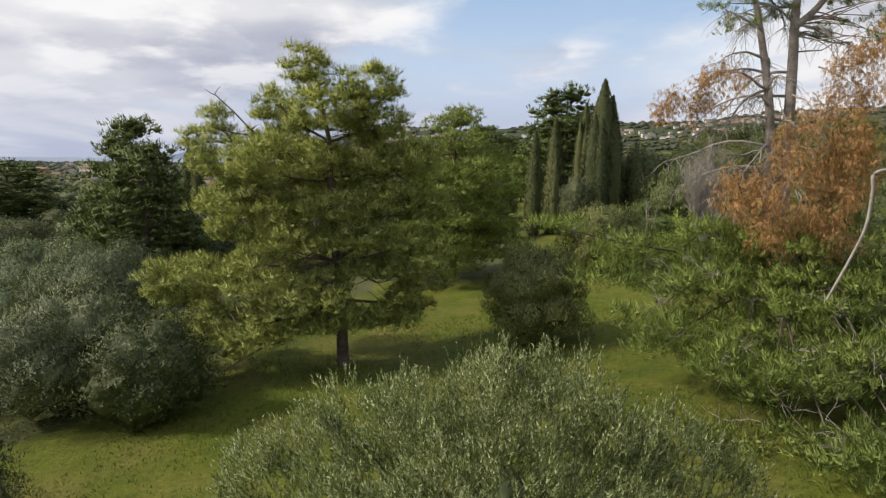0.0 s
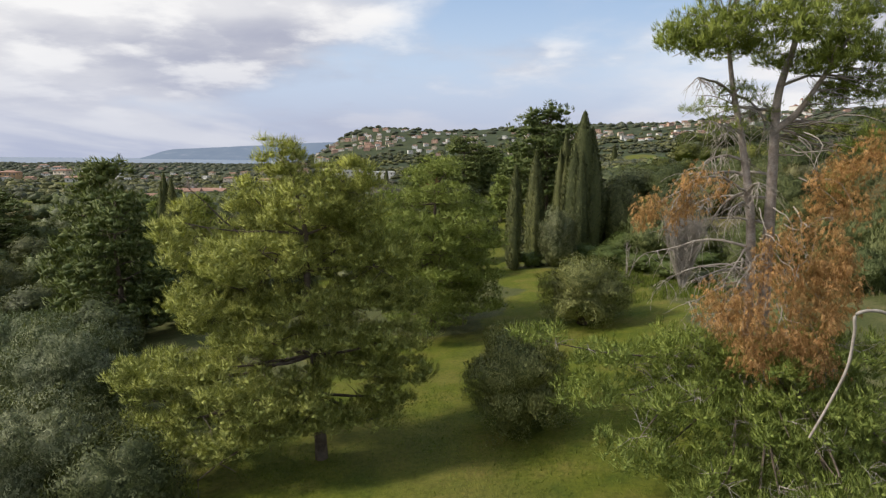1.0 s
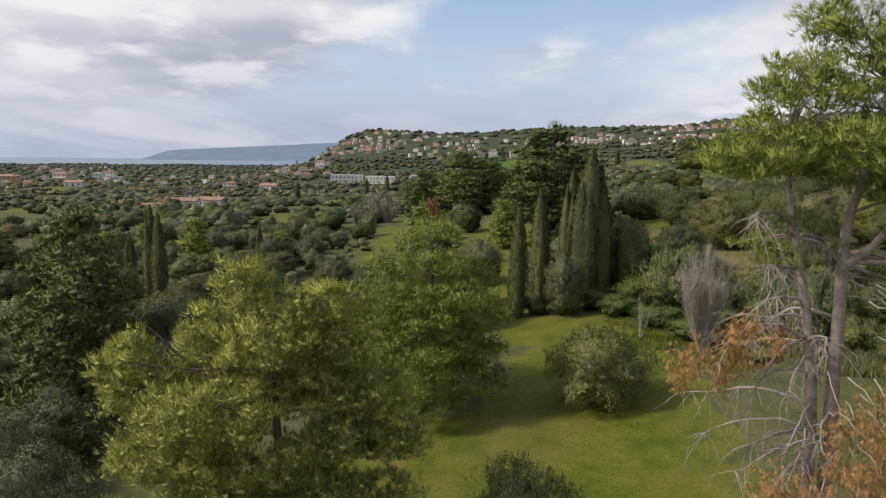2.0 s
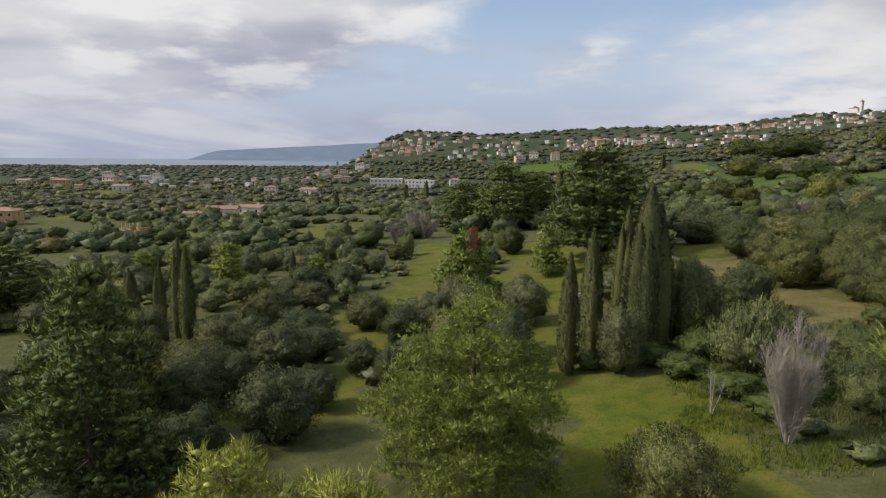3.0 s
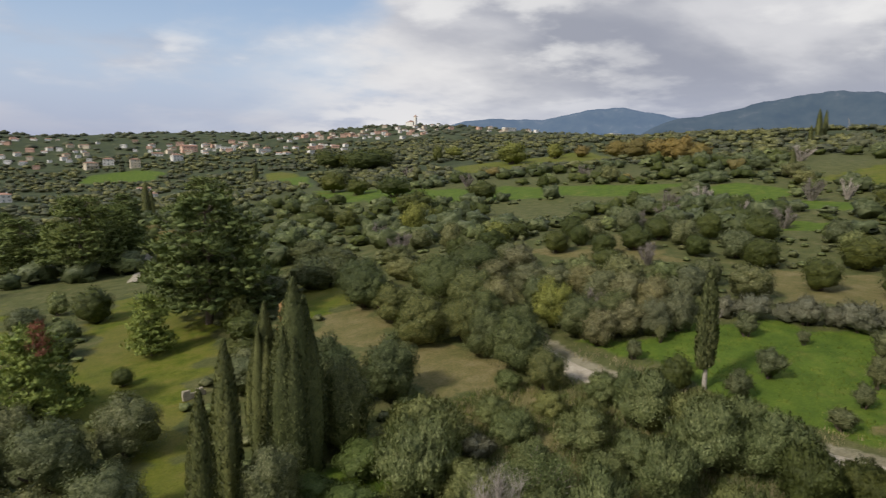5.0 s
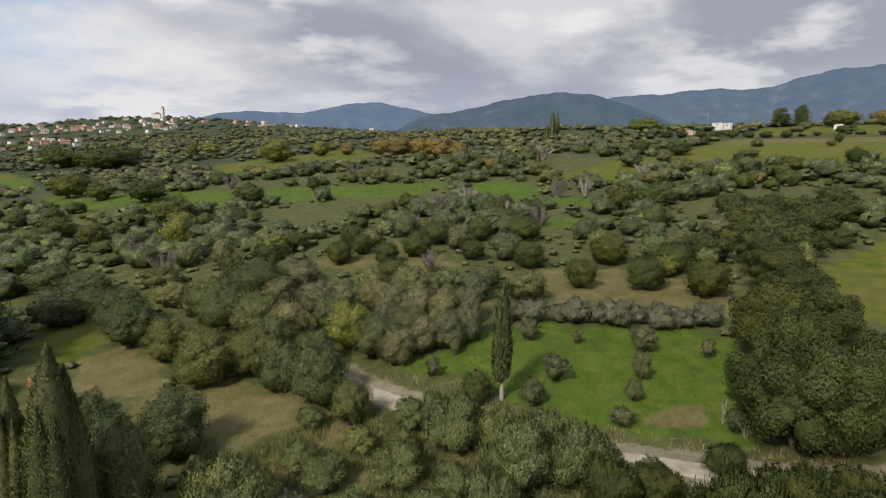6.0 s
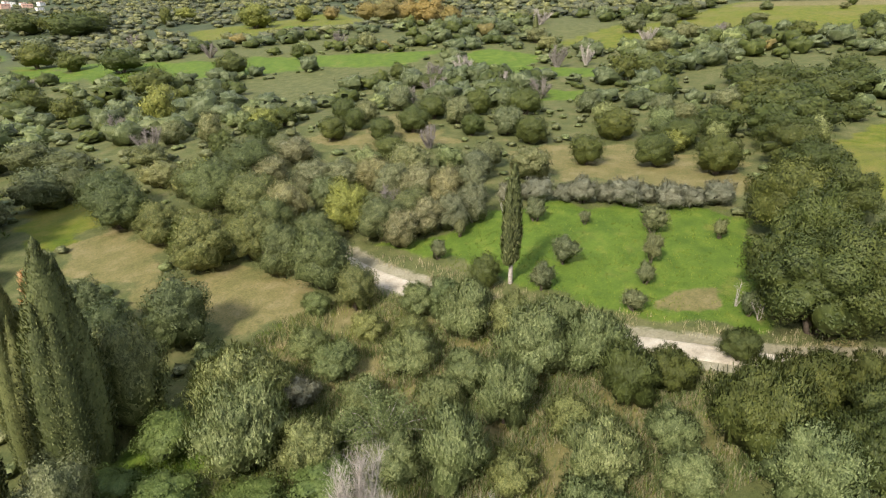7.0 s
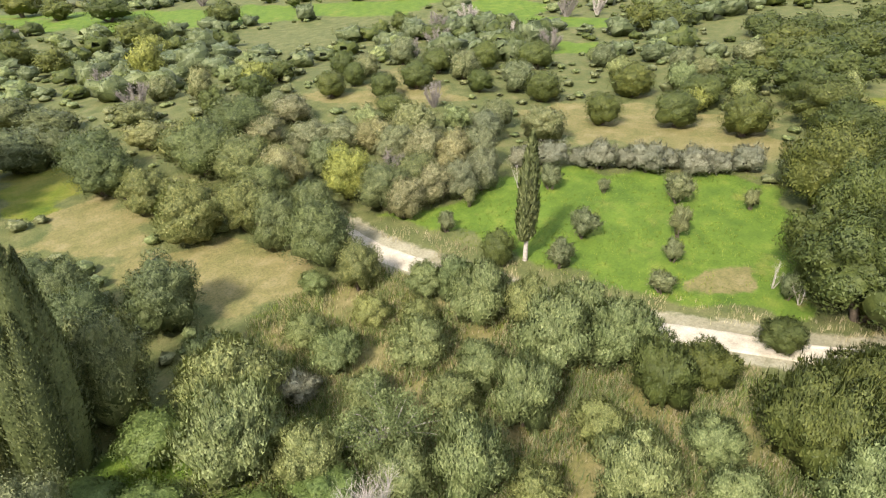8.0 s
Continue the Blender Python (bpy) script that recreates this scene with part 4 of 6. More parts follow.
shrub = Nursery("shrub", "fresh green upright shrub in dry scrub", "shrub", olive_forms((51, 52, 53, 54), 8000, 0.15, SHRUB, 4.0, 2.6, lobes=15, low=0.0, lift=1.3, plumes=480, knob=0.14, core=(25, 38)), 4.0, 2.6, "shrubs of the slope")
dark_shrub = Nursery("shrub", "dark green dense shrub in dry scrub", "shrub", olive_forms((57, 58), 8000, 0.15, OAK, 4.0, 2.6, lobes=15, low=0.0, lift=1.3, plumes=480, knob=0.14, core=(25, 38)), 4.0, 2.6, "shrubs of the slope")
bramble = Nursery("bramble_bush", "bright green low bramble thicket", "bush", olive_forms((61, 62), 3400, 0.15, BRAMBLE, 2.0, 2.6, lobes=14, low=0.0), 2.0, 2.6, "bramble thickets")
silver = Nursery("silver_shrub", "pale silvery shrub along the field's edge", "shrub", olive_forms((71, 72), 2400, 0.16, SILVER, 2.8, 2.0, lobes=10, low=0.0, lift=0.8, knob=0.14, plumes=120), 2.8, 2.0, "silvery hedge shrubs")
young = Nursery("young_olive", "young pruned olive tree on the green field", "olive tree", olive_forms((81, 82, 83), 2600, 0.13, OLIVE, 2.6, 1.4, lobes=9, low=0.12, lift=0.9, knob=0.22, plumes=90), 2.6, 1.4, "young olives of the field")

for x, y, high, wide in [
    (-12.8, 81.5, 4.3, 3.0), (-8.1, 75.6, 4.3, 2.6), (-5.1, 78.6, 5.0, 2.5), (-0.7, 77.4, 6.1, 3.3), (4.6, 79.9, 5.6, 3.0), (2.4, 69.2, 4.6, 2.9),
    (-2.5, 70.0, 4.8, 2.9), (-4.7, 63.7, 4.7, 3.3), (1.9, 61.8, 5.6, 2.7), (-19.3, 78.0, 4.0, 3.5), (-16.4, 72.0, 3.6, 3.1), (-18.1, 66.4, 5.3, 3.6),
    (-24.9, 70.3, 5.3, 3.7), (-25.3, 64.3, 4.4, 3.5), (-24.8, 86.5, 3.8, 3.0), (-22.0, 90.7, 4.0, 3.4), (-34.6, 73.6, 5.4, 3.1), (-26.0, 94.2, 3.4, 2.6),
    (-28.5, 77.6, 3.6, 3.0), (11.5, 63.4, 5.8, 2.3), (-20.5, 61.0, 4.6, 3.2),
]:
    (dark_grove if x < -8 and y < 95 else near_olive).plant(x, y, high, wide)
for x, y, high, wide in [
    (18.7, 70.2, 8.0, 3.2), (22.4, 82.5, 5.6, 2.3), (26.0, 76.0, 6.1, 3.3), (21.0, 77.6, 5.8, 2.8), (22.4, 88.2, 3.8, 2.7), (34.6, 85.3, 6.2, 3.5),
    (38.7, 83.0, 5.4, 2.9), (38.2, 78.0, 5.7, 2.7), (38.5, 72.8, 6.2, 3.3), (37.4, 67.5, 4.3, 2.0), (35.5, 94.2, 5.0, 2.9), (35.5, 101.8, 5.8, 4.0),
    (44.5, 90.0, 6.0, 4.0), (42.5, 84.5, 5.0, 3.2), (43.0, 78.5, 4.6, 2.6), (48.4, 74.6, 5.0, 3.0), (52.0, 73.5, 5.0, 3.0), (37.1, 107.8, 5.9, 4.0),
    (44.0, 97.0, 6.4, 4.2), (53.0, 102.0, 6.0, 4.6), (-8.5, 19.5, 3.6, 2.2),
]:
    green_olive.plant(x, y, high, wide)
for x, y, high, wide in [
    (81.6, 67.9, 4.6, 2.7), (85.4, 60.0, 5.1, 3.2), (85.4, 51.9, 5.5, 3.4), (86.4, 78.9, 4.8, 2.9), (70.6, 104.6, 4.1, 2.7), (80.1, 96.3, 4.4, 3.2),
    (76.4, 105.4, 4.0, 2.1), (93.7, 88.2, 3.7, 2.0), (96.2, 69.9, 5.0, 3.8), (96.2, 60.1, 4.7, 3.6), (84.3, 88.1, 3.7, 2.3), (97.5, 96.0, 5.1, 3.1),
    (103.1, 89.8, 5.2, 3.6), (67.0, 89.5, 4.1, 2.8), (45.8, 60.2, 3.3, 1.7), (89.0, 99.5, 4.6, 3.0), (74.0, 97.5, 3.9, 2.6), (4.3, 126.4, 5.4, 3.3), (5.6, 97.1, 2.2, 1.3),
]:
    round_tree.plant(x, y, high, wide)
for x, y, high, wide in [
    (53.6, 33.2, 9.0, 4.2), (59.4, 37.2, 9.4, 3.8), (68.9, 41.2, 8.8, 4.1), (62.5, 31.0, 7.0, 4.0), (75.5, 37.5, 6.8, 4.1), (84.3, 41.5, 6.2, 4.2), (92.0, 45.0, 5.8, 4.1),
    (58.5, 27.0, 8.0, 4.4), (99.0, 47.0, 5.6, 4.6), (52.2, 35.9, 7.8, 4.5), (55.6, 38.9, 7.6, 3.4),
]:
    oak.plant(x, y, high, wide)
for x, y, high, wide in [
    (20.6, 60.1, 6.2, 3.1), (38.7, 57.1, 4.8, 2.5), (39.3, 47.3, 4.4, 2.8), (36.9, 50.1, 5.0, 3.0), (31.6, 49.4, 4.6, 2.1), (26.0, 49.1, 4.8, 2.3),
    (36.9, 43.7, 4.5, 2.0), (29.8, 42.2, 4.4, 2.4), (36.3, 36.2, 6.0, 3.2), (34.4, 33.2, 4.2, 2.9), (44.6, 31.4, 3.4, 2.2), (41.6, 30.6, 4.0, 2.6), (37.6, 30.6, 4.2, 2.8), (46.2, 28.4, 3.6, 2.2), (45.8, 39.2, 2.3, 1.7), (29.9, 62.3, 2.8, 2.0),
    (33.1, 58.1, 3.2, 2.4), (23.2, 64.6, 5.0, 3.6), (41.5, 34.5, 4.0, 2.6), (39.5, 62.5, 2.6, 1.8), (24.5, 68.5, 3.4, 2.4), (33.5, 53.5, 2.8, 1.9), (28.2, 58.0, 2.4, 1.6), (40.4, 60.6, 3.2, 1.9), (40.2, 54.2, 3.6, 2.0), (40.6, 50.6, 4.0, 2.2),
]:
    (dark_shrub if x > 35.5 and y < 44 else shrub).plant(x, y, high, wide)
for x, y, high, wide in [
    (18.8, 65.4, 2.8, 2.4), (16.0, 61.5, 2.0, 2.2), (18.2, 57.2, 1.8, 2.4), (21.6, 54.6, 1.9, 2.4), (14.6, 64.6, 2.0, 2.0), (19.2, 52.6, 1.6, 2.0), (23.6, 58.2, 1.6, 2.2), (9.2, 64.6, 1.6, 1.4),
]:
    bramble.plant(x, y, high, wide)
for x, y, high, wide in [
    (65.2, 65.9, 2.9, 2.0), (66.9, 63.4, 2.3, 1.5), (67.5, 61.6, 3.2, 2.1), (69.3, 59.4, 2.5, 1.6), (69.4, 57.2, 3.3, 2.3), (71.6, 55.6, 2.4, 1.7), (71.2, 53.0, 3.1, 2.0), (73.0, 51.2, 2.5, 1.8), (74.8, 48.9, 2.9, 2.1), (63.2, 68.4, 2.6, 1.7), (64.8, 67.2, 2.0, 1.4), (70.6, 58.4, 2.0, 1.5), (73.6, 52.6, 2.1, 1.6), (26.4, 62.0, 2.0, 1.6),
]:
    silver.plant(x, y, high, wide)
for x, y, high, wide in [
    (53.0, 56.2, 2.8, 1.5), (47.8, 55.7, 2.5, 1.3), (63.9, 52.0, 3.1, 1.6), (57.5, 49.7, 3.0, 1.0), (53.2, 48.7, 2.1, 0.9), (48.4, 47.8, 1.8, 1.1), (66.1, 46.2, 2.1, 0.8),
    (60.0, 63.3, 2.7, 1.3), (62.1, 58.6, 1.6, 0.6), (52.8, 67.9, 2.0, 0.7), (47.9, 66.9, 2.1, 0.9), (52.3, 40.2, 2.2, 0.8),
]:
    young.plant(x, y, high, wide)
for x, y, high, wide in [
    (-13.5, 52.4, 5.4, 3.3), (-17.6, 48.2, 4.2, 2.9), (-22.5, 60.2, 5.4, 3.2), (-6.8, 61.0, 4.6, 1.7), (-18.6, 36.5, 4.4, 3.4), (-21.5, 57.0, 5.0, 2.8), (-30.0, 62.0, 5.0, 3.4), (-32.0, 68.0, 4.6, 3.2), (-12.5, 58.5, 3.6, 2.2),
    (-29.0, 40.0, 4.8, 3.2), (-34.0, 47.0, 5.0, 3.4), (-38.0, 55.0, 5.0, 3.4), (-10.5, 66.5, 3.4, 2.0),
]:
    dark_grove.plant(x, y, high, wide)
for x, y, high, wide in [
    (30.5, 66.0, 2.4, 1.7), (34.6, 63.6, 2.2, 1.6), (27.0, 46.0, 2.4, 1.6), (32.6, 45.4, 2.6, 1.7), (34.2, 40.0, 2.8, 1.8), (22.4, 57.0, 3.2, 2.2), (24.6, 52.2, 2.8, 1.9), (39.8, 42.0, 3.0, 1.9), (30.2, 53.2, 2.6, 1.8), (36.0, 60.4, 2.2, 1.6), (44.8, 34.0, 2.8, 1.8), (31.4, 38.0, 2.6, 1.8), (26.8, 41.4, 3.0, 2.0), (35.2, 70.2, 2.0, 1.4),
]:
    (dark_shrub if x > 35.5 and y < 44 else shrub).plant(x, y, high, wide)
grey_grove = Nursery("olive_tree", "greyish khaki olive tree in a dense old grove", "olive tree", olive_forms((401, 402, 403), 5200, 0.17, KHAKI_OLIVE, lift=0.7, low=0.02), 5.0, 3.0, "olive trees of the grove")
for x, y, high, wide in [(45.7, 86.2, 5.3, 2.8), (53.9, 90.7, 4.5, 3.2), (56.6, 88.1, 4.1, 3.2), (58.1, 84.9, 4.3, 2.8), (57.2, 80.6, 4.7, 3.0), (57.5, 77.0, 5.2, 2.9), (58.2, 73.7, 5.0, 2.5), (60.5, 72.0, 5.0, 2.4), (48.1, 71.9, 4.4, 2.2), (51.7, 71.7, 4.3, 2.6), (53.6, 69.7, 4.3, 2.3), (56.4, 68.8, 4.8, 2.1), (53.6, 98.5, 3.8, 2.9), (47.5, 94.0, 4.1, 2.3), (60.9, 101.7, 4.0, 3.1), (67.7, 75.9, 4.0, 2.4)]:
    grey_grove.plant(x, y, high, wide)
for x, y, high, wide in [(34.2, 119.4, 5.6, 4.2), (37.9, 118.1, 4.8, 3.4), (42.0, 142.5, 5.3, 4.6), (43.4, 132.7, 4.1, 4.5), (42.6, 119.7, 2.7, 2.9), (50.1, 122.1, 3.9, 3.5), (43.8, 100.3, 6.0, 3.3), (46.2, 99.4, 5.8, 3.3), (53.2, 103.5, 5.9, 3.6)]:
    mid_dark.plant(x, y, high, wide)
yellow = Nursery("yellowing_tree", "yellow-green tree among grey olives", "tree", olive_forms((91,), 7000, 0.17, YELLOW, lobes=18, low=0.03, knob=0.14), 5.0, 3.0)
yellow.plant(48.2, 78.9, 5.9, 3.0)

# cypresses
tall_cypress = Nursery("cypress_tree", "tall dark columnar cypress", "cypress tree", [cypress(5, 14.5, 2.0, 30000, leaf=0.21), cypress(6, 14.5, 2.0, 26000, 6, leaf=0.21)], 14.5, 2.0, "cypresses by the clearing")
big_cypress = tall_cypress.plant(14.7, 68.4, 14.9, 2.5)
tall_cypress.plant(13.4, 71.2, 12.8, 1.7)


def brown_spot():
    rng = np.random.default_rng(6)
    s = Soup()
    pads(s, rng, np.array([(0.95, -0.75, 11.6), (1.0, -0.8, 11.1), (1.1, -0.75, 10.5), (0.9, -0.7, 12.1)]), np.array([0.28, 0.3, 0.28, 0.22]), 40, 5, 0.2, 0.04, 1.2)
    part("dead_patch", s.mesh("dead_patch", DEAD_NEEDLE), big_cypress, "dead orange-brown sprays")


brown_spot()
slim_cypress = Nursery("slim_cypress", "slender dark pointed cypress", "cypress tree", [cypress(7, 10.5, 1.2, 7000, 4, leaf=0.28), cypress(8, 10.5, 1.2, 7000, 3, leaf=0.28)], 10.5, 1.2, "cypresses by the clearing")
for x, y, high, wide in [(9.9, 68.6, 11.4, 1.35), (7.4, 63.9, 10.2, 1.2), (14.2, 77.2, 8.0, 1.0), (-41.6, 83.0, 7.5, 1.2), (-33.6, 79.4, 11.4, 1.2), (-32.2, 78.2, 10.6, 1.2), (-28.1, 102.7, 6.0, 0.8), (-39.5, 86.0, 7.5, 0.9), (20.3, 69.0, 3.6, 0.4), (22.4, 66.6, 3.2, 0.4)]:
    slim_cypress.plant(x, y, high, wide)
post_cypress = grown("bare_stemmed_cypress", "cypress with a bare pale lower trunk on the green field", "cypress tree", cypress(9, 10.6, 1.1, 4200, 3, bare=0.17, mat=GREEN_OLIVE))
post_cypress.matrix_basis = stand(47.4, 58.6)

# pines of the clearing
MAIN_MASSES = [
    (-1.4, 0.2, 11.0, 0.8, 0.8, 1.0), (0.9, 0.4, 10.4, 1.2, 1.1, 0.9), (-0.6, 0.3, 9.4, 1.9, 1.8, 1.2), (-2.6, 0.4, 9.6, 0.8, 0.8, 0.8), (1.2, 0.8, 9.0, 1.2, 1.2, 0.9),
    (-4.3, 0.2, 7.6, 1.4, 1.5, 1.1), (-4.6, 0.0, 9.0, 0.5, 0.5, 0.8), (-5.6, 0.2, 8.4, 0.5, 0.5, 0.5), (-1.9, -1.4, 7.6, 1.9, 1.6, 1.1), (0.6, 1.2, 7.6, 1.7, 1.8, 1.2), (-1.5, 2.6, 7.2, 2.2, 1.6, 1.3), (-3.4, -0.6, 6.2, 2.0, 1.8, 0.8), (-0.6, -0.6, 6.0, 2.0, 1.8, 0.7),
    (-5.4, -0.6, 3.5, 2.0, 1.6, 0.7), (-2.8, -1.7, 3.5, 1.6, 1.3, 0.7), (-6.4, 0.6, 2.5, 1.5, 1.4, 0.7), (-4.0, -1.2, 2.2, 1.6, 1.2, 0.6), (-3.2, 2.2, 3.5, 1.9, 1.5, 0.7), (-5.2, -2.0, 1.5, 1.3, 1.0, 0.5), (1.5, -0.7, 3.8, 1.7, 1.1, 0.4), (2.3, -0.2, 2.5, 0.9, 0.9, 0.8), (0.4, 2.0, 3.7, 1.8, 1.3, 0.6), (-0.4, -1.1, 3.2, 0.9, 0.8, 0.8), (-1.6, -1.2, 4.9, 1.8, 1.2, 0.7), (0.7, -0.8, 5.0, 1.5, 1.2, 0.7), (-0.3, -1.6, 2.8, 1.2, 0.8, 0.6), (-1.8, -2.0, 2.7, 1.4, 1.0, 0.6), (1.7, 0.6, 6.2, 1.4, 1.4, 0.9), (-2.6, 1.2, 8.2, 1.4, 1.3, 0.9), (2.7, -0.3, 4.7, 1.4, 1.2, 0.7), (2.3, 0.9, 7.6, 1.4, 1.3, 0.9), (3.1, 0.5, 3.2, 1.1, 1.0, 0.6), (2.9, 1.2, 5.9, 1.3, 1.2, 0.8), (-4.0, 0.9, 5.0, 1.5, 1.3, 0.7), (0.5, -1.4, 2.15, 1.2, 0.9, 0.45), (-0.9, -1.7, 1.95, 1.2, 0.9, 0.45), (1.9, -1.0, 2.0, 1.0, 0.8, 0.5), (-2.6, -2.2, 1.6, 1.3, 1.0, 0.5), (-4.0, -2.6, 1.1, 1.2, 0.9, 0.45), (-6.4, -1.0, 1.5, 1.3, 1.1, 0.5),
]
main_pine = grown("pine_tree", "broad yellow-green pine with low spreading limbs", "pine tree", pine_of(101, [(0, 0, -0.3), (-0.05, 0, 1.0), (-0.1, 0.05, 2.5), (-0.25, 0.1, 4.0), (-0.4, 0.2, 5.5), (-0.5, 0.3, 7.0), (-0.5, 0.3, 8.4), (-0.8, 0.3, 9.8), (-1.1, 0.3, 11.0)], MAIN_MASSES, 0.36, 12, 8, 0.23, 0.020, PINE, 0.25, 7.6, 0.30), "pines of the clearing")
main_pine.matrix_basis = stand(-3.5, 24.6)
second_pine = grown("pine_tree", "dense bright green pine beside the clearing", "pine tree", pine(102, 11.4, 5.6, 0.10, PINE_FRESH, size=0.46, per=10, needles=8, width=0.025, length=0.24, dense=6.8), "pines of the clearing")
second_pine.matrix_basis = stand(0.1, 44.0, 40)
left_pine = grown("pine_tree", "dark green conical pine behind olives", "pine tree", pine(103, 12.4, 6.4, 0.10, PINE_DARK, profile=lambda u: 1.0 - 0.7 * u, size=0.9, per=9, needles=4, width=0.11, length=0.44), "pines of the clearing")
left_pine.matrix_basis = stand(-26.5, 52.5, 80)
low_pine = copy_thing(left_pine, stand(-20.5, 43.0, 200, 0.85, 0.78))
tagged(low_pine, "lower dark pine in front of a taller one")
mid_pine = Nursery("pine_tree", "tall dark pine with a heavy layered crown", "pine tree", [pine(111, 16.0, 6.6, 0.12, PINE_DARK, size=1.2, per=9, needles=4, width=0.13, length=0.55, layers=6), pine(112, 16.0, 6.6, 0.16, PINE_DARK, size=1.2, per=9, needles=4, width=0.13, length=0.6, layers=6)], 16.0, 6.6, "pines of the valley")
for x, y, high, wide in [(17.5, 113.4, 17.6, 9.4), (4.4, 171.2, 16.6, 8.4), (-6.2, 186.9, 12.0, 7.4), (13.0, 187.8, 12.0, 6.0), (-62.9, 87.3, 10.4, 8.0), (11.0, 178.0, 13.5, 7.0), (23.0, 126.0, 10.0, 6.0)]:
    mid_pine.plant(x, y, high, wide)
red_pine = grown("red_topped_pine", "green pine with a patch of dead reddish needles", "pine tree", pine(113, 8.8, 5.2, 0.06, PINE_LOW, profile=lambda u: 1.0 - 0.6 * u, size=0.9, per=12, needles=4, width=0.11, length=0.45, layers=5))
red_pine.matrix_basis = stand(-2.3, 93.0)


def red_patch():
    rng = np.random.default_rng(4)
    s = Soup()
    pads(s, rng, np.array([(0.8, -1.5, 8.7), (1.2, -2.0, 8.0), (0.6, -2.1, 7.6), (1.3, -2.4, 7.1), (0.9, -1.2, 9.2)]), np.array([0.8, 0.85, 0.75, 0.7, 0.6]), 40, 6, 0.34, 0.05, 0.9)
    part("dead_top", s.mesh("dead_top", RED_NEEDLE), red_pine, "dead reddish needles")


red_patch()
fresh_pine = grown("young_pine", "bright green young pine on mown grass", "pine tree", pine(114, 7.0, 3.2, 0.1, PINE_FRESH, profile=lambda u: 1.0 - 0.6 * u, size=0.8, per=11, needles=4, width=0.11, length=0.42, layers=5))
fresh_pine.matrix_basis = stand(9.3, 105.5)
for x, y, turn, sx, sz in [(-40.2, 108.3, 60, 1.15, 0.95), (-50.6, 113.7, 130, 1.1, 0.9), (-25.4, 106.4, 220, 0.75, 0.6), (-60.8, 119.8, 300, 0.95, 0.62)]:
    tagged(copy_thing(fresh_pine, stand(x, y, turn, sx, sz)), "bright green young pine among grey olives")

# the dead bush and bare saplings
def twiggy(name, label, category, meshes, group=""):
    return grown(name, label, category, meshes, group, ["stem"] * len(meshes))


dead = twiggy("dead_tree", "pale leafless many-stemmed dead tree", "dead tree", bare_tree(5, 7.6, 24, 190, TWIG_MAT, 0.22, 0.62, 0.7))
dead.matrix_basis = stand(18.3, 48.6)
saplings = bare_tree(2, 4.0, 3, 40, PALE_WOOD, 0.3, 0.9)
bare = Nursery("bare_sapling", "thin pale leafless sapling", "sapling", [saplings], 4.0, 0.6, "bare saplings", ["stem"] * 3)
for x, y, high, wide in [(15.6, 53.6, 4.2, 0.6), (24.4, 45.6, 2.6, 0.5), (53.4, 41.4, 2.4, 0.6), (52.0, 39.4, 2.0, 0.6), (58.6, 66.0, 3.4, 0.6)]:
    bare.plant(x, y, high, wide)
bushes = Nursery("bare_bush", "leafless greyish brown bush", "bush", [bare_tree(3, 4.0, 9, 110, PURPLE_TWIG, 0.8, 2.6, 0.8)], 4.0, 2.4, "leafless bushes", ["stem"] * 9)
for x, y, high, wide in [(52.3, 77.0, 4.6, 2.4), (74.6, 89.0, 4.0, 2.6), (-14.3, 159.9, 7.4, 5.0), (113.0, 118.0, 5.0, 4.0), (120.0, 96.0, 5.0, 3.6), (126.0, 128.0, 6.0, 4.5), (55.0, 130.0, 5.0, 3.6), (-20.0, 152.0, 6.5, 4.0), (60.0, 150.0, 5.0, 3.6), (98.0, 112.0, 4.4, 3.2)]:
    bushes.plant(x, y, high, wide)


def sprawl():
    """The broken olive on the dry slope: pale limbs splayed low, tufts of leaves at their ends."""
    rng = np.random.default_rng(8)
    wood, crown = Soup(), Soup()
    at = []
    for k in range(26):
        a = 6.283 * k / 26 + rng.uniform(-0.15, 0.15)
        limb = bent(rng, (0.1 * math.cos(a), 0.1 * math.sin(a), 0.25), (math.cos(a), math.sin(a), rng.uniform(0.35, 1.5)), rng.uniform(2.0, 3.6), 0.25, 0.12, 6)
        tube(wood, limb, np.linspace(0.07, 0.012, 7), 5)
        at += [limb[q] + rng.normal(0, 0.2, 3) for q in (3, 4, 5, 6, 6) for _ in range(5)]
    at = np.array(at)
    p = np.repeat(at, 22, 0) + rng.normal(0, 0.22, (len(at) * 22, 3))
    leaves(crown, rng, p, UP * 0.5 + ball(rng, len(p)), 0.17, 0.055)
    return wood.mesh("branches", PALE_WOOD, True), crown.mesh("leaves", SHRUB)


broken = grown("broken_olive", "half-dead olive with splayed pale limbs", "olive tree", sprawl(), names=("limb_cluster", "foliage"))
broken.matrix_basis = stand(26.3, 55.0)

# olives round the clearing where the walk begins
close_olive = Nursery("olive_tree", "silvery olive tree with fine upright shoots", "olive tree", [broadleaf(201, 5.0, 3.0, 24000, 0.115, 0.4, lobes=20, low=0.02, lift=0.9, mat=GREY_OLIVE, plumes=220, knob=0.14, skirt=True), broadleaf(202, 5.0, 3.0, 24000, 0.115, 0.4, lobes=17, low=0.02, lift=0.9, mat=GREY_OLIVE, plumes=220, knob=0.14, skirt=True)], 5.0, 3.0, "olive trees of the clearing")
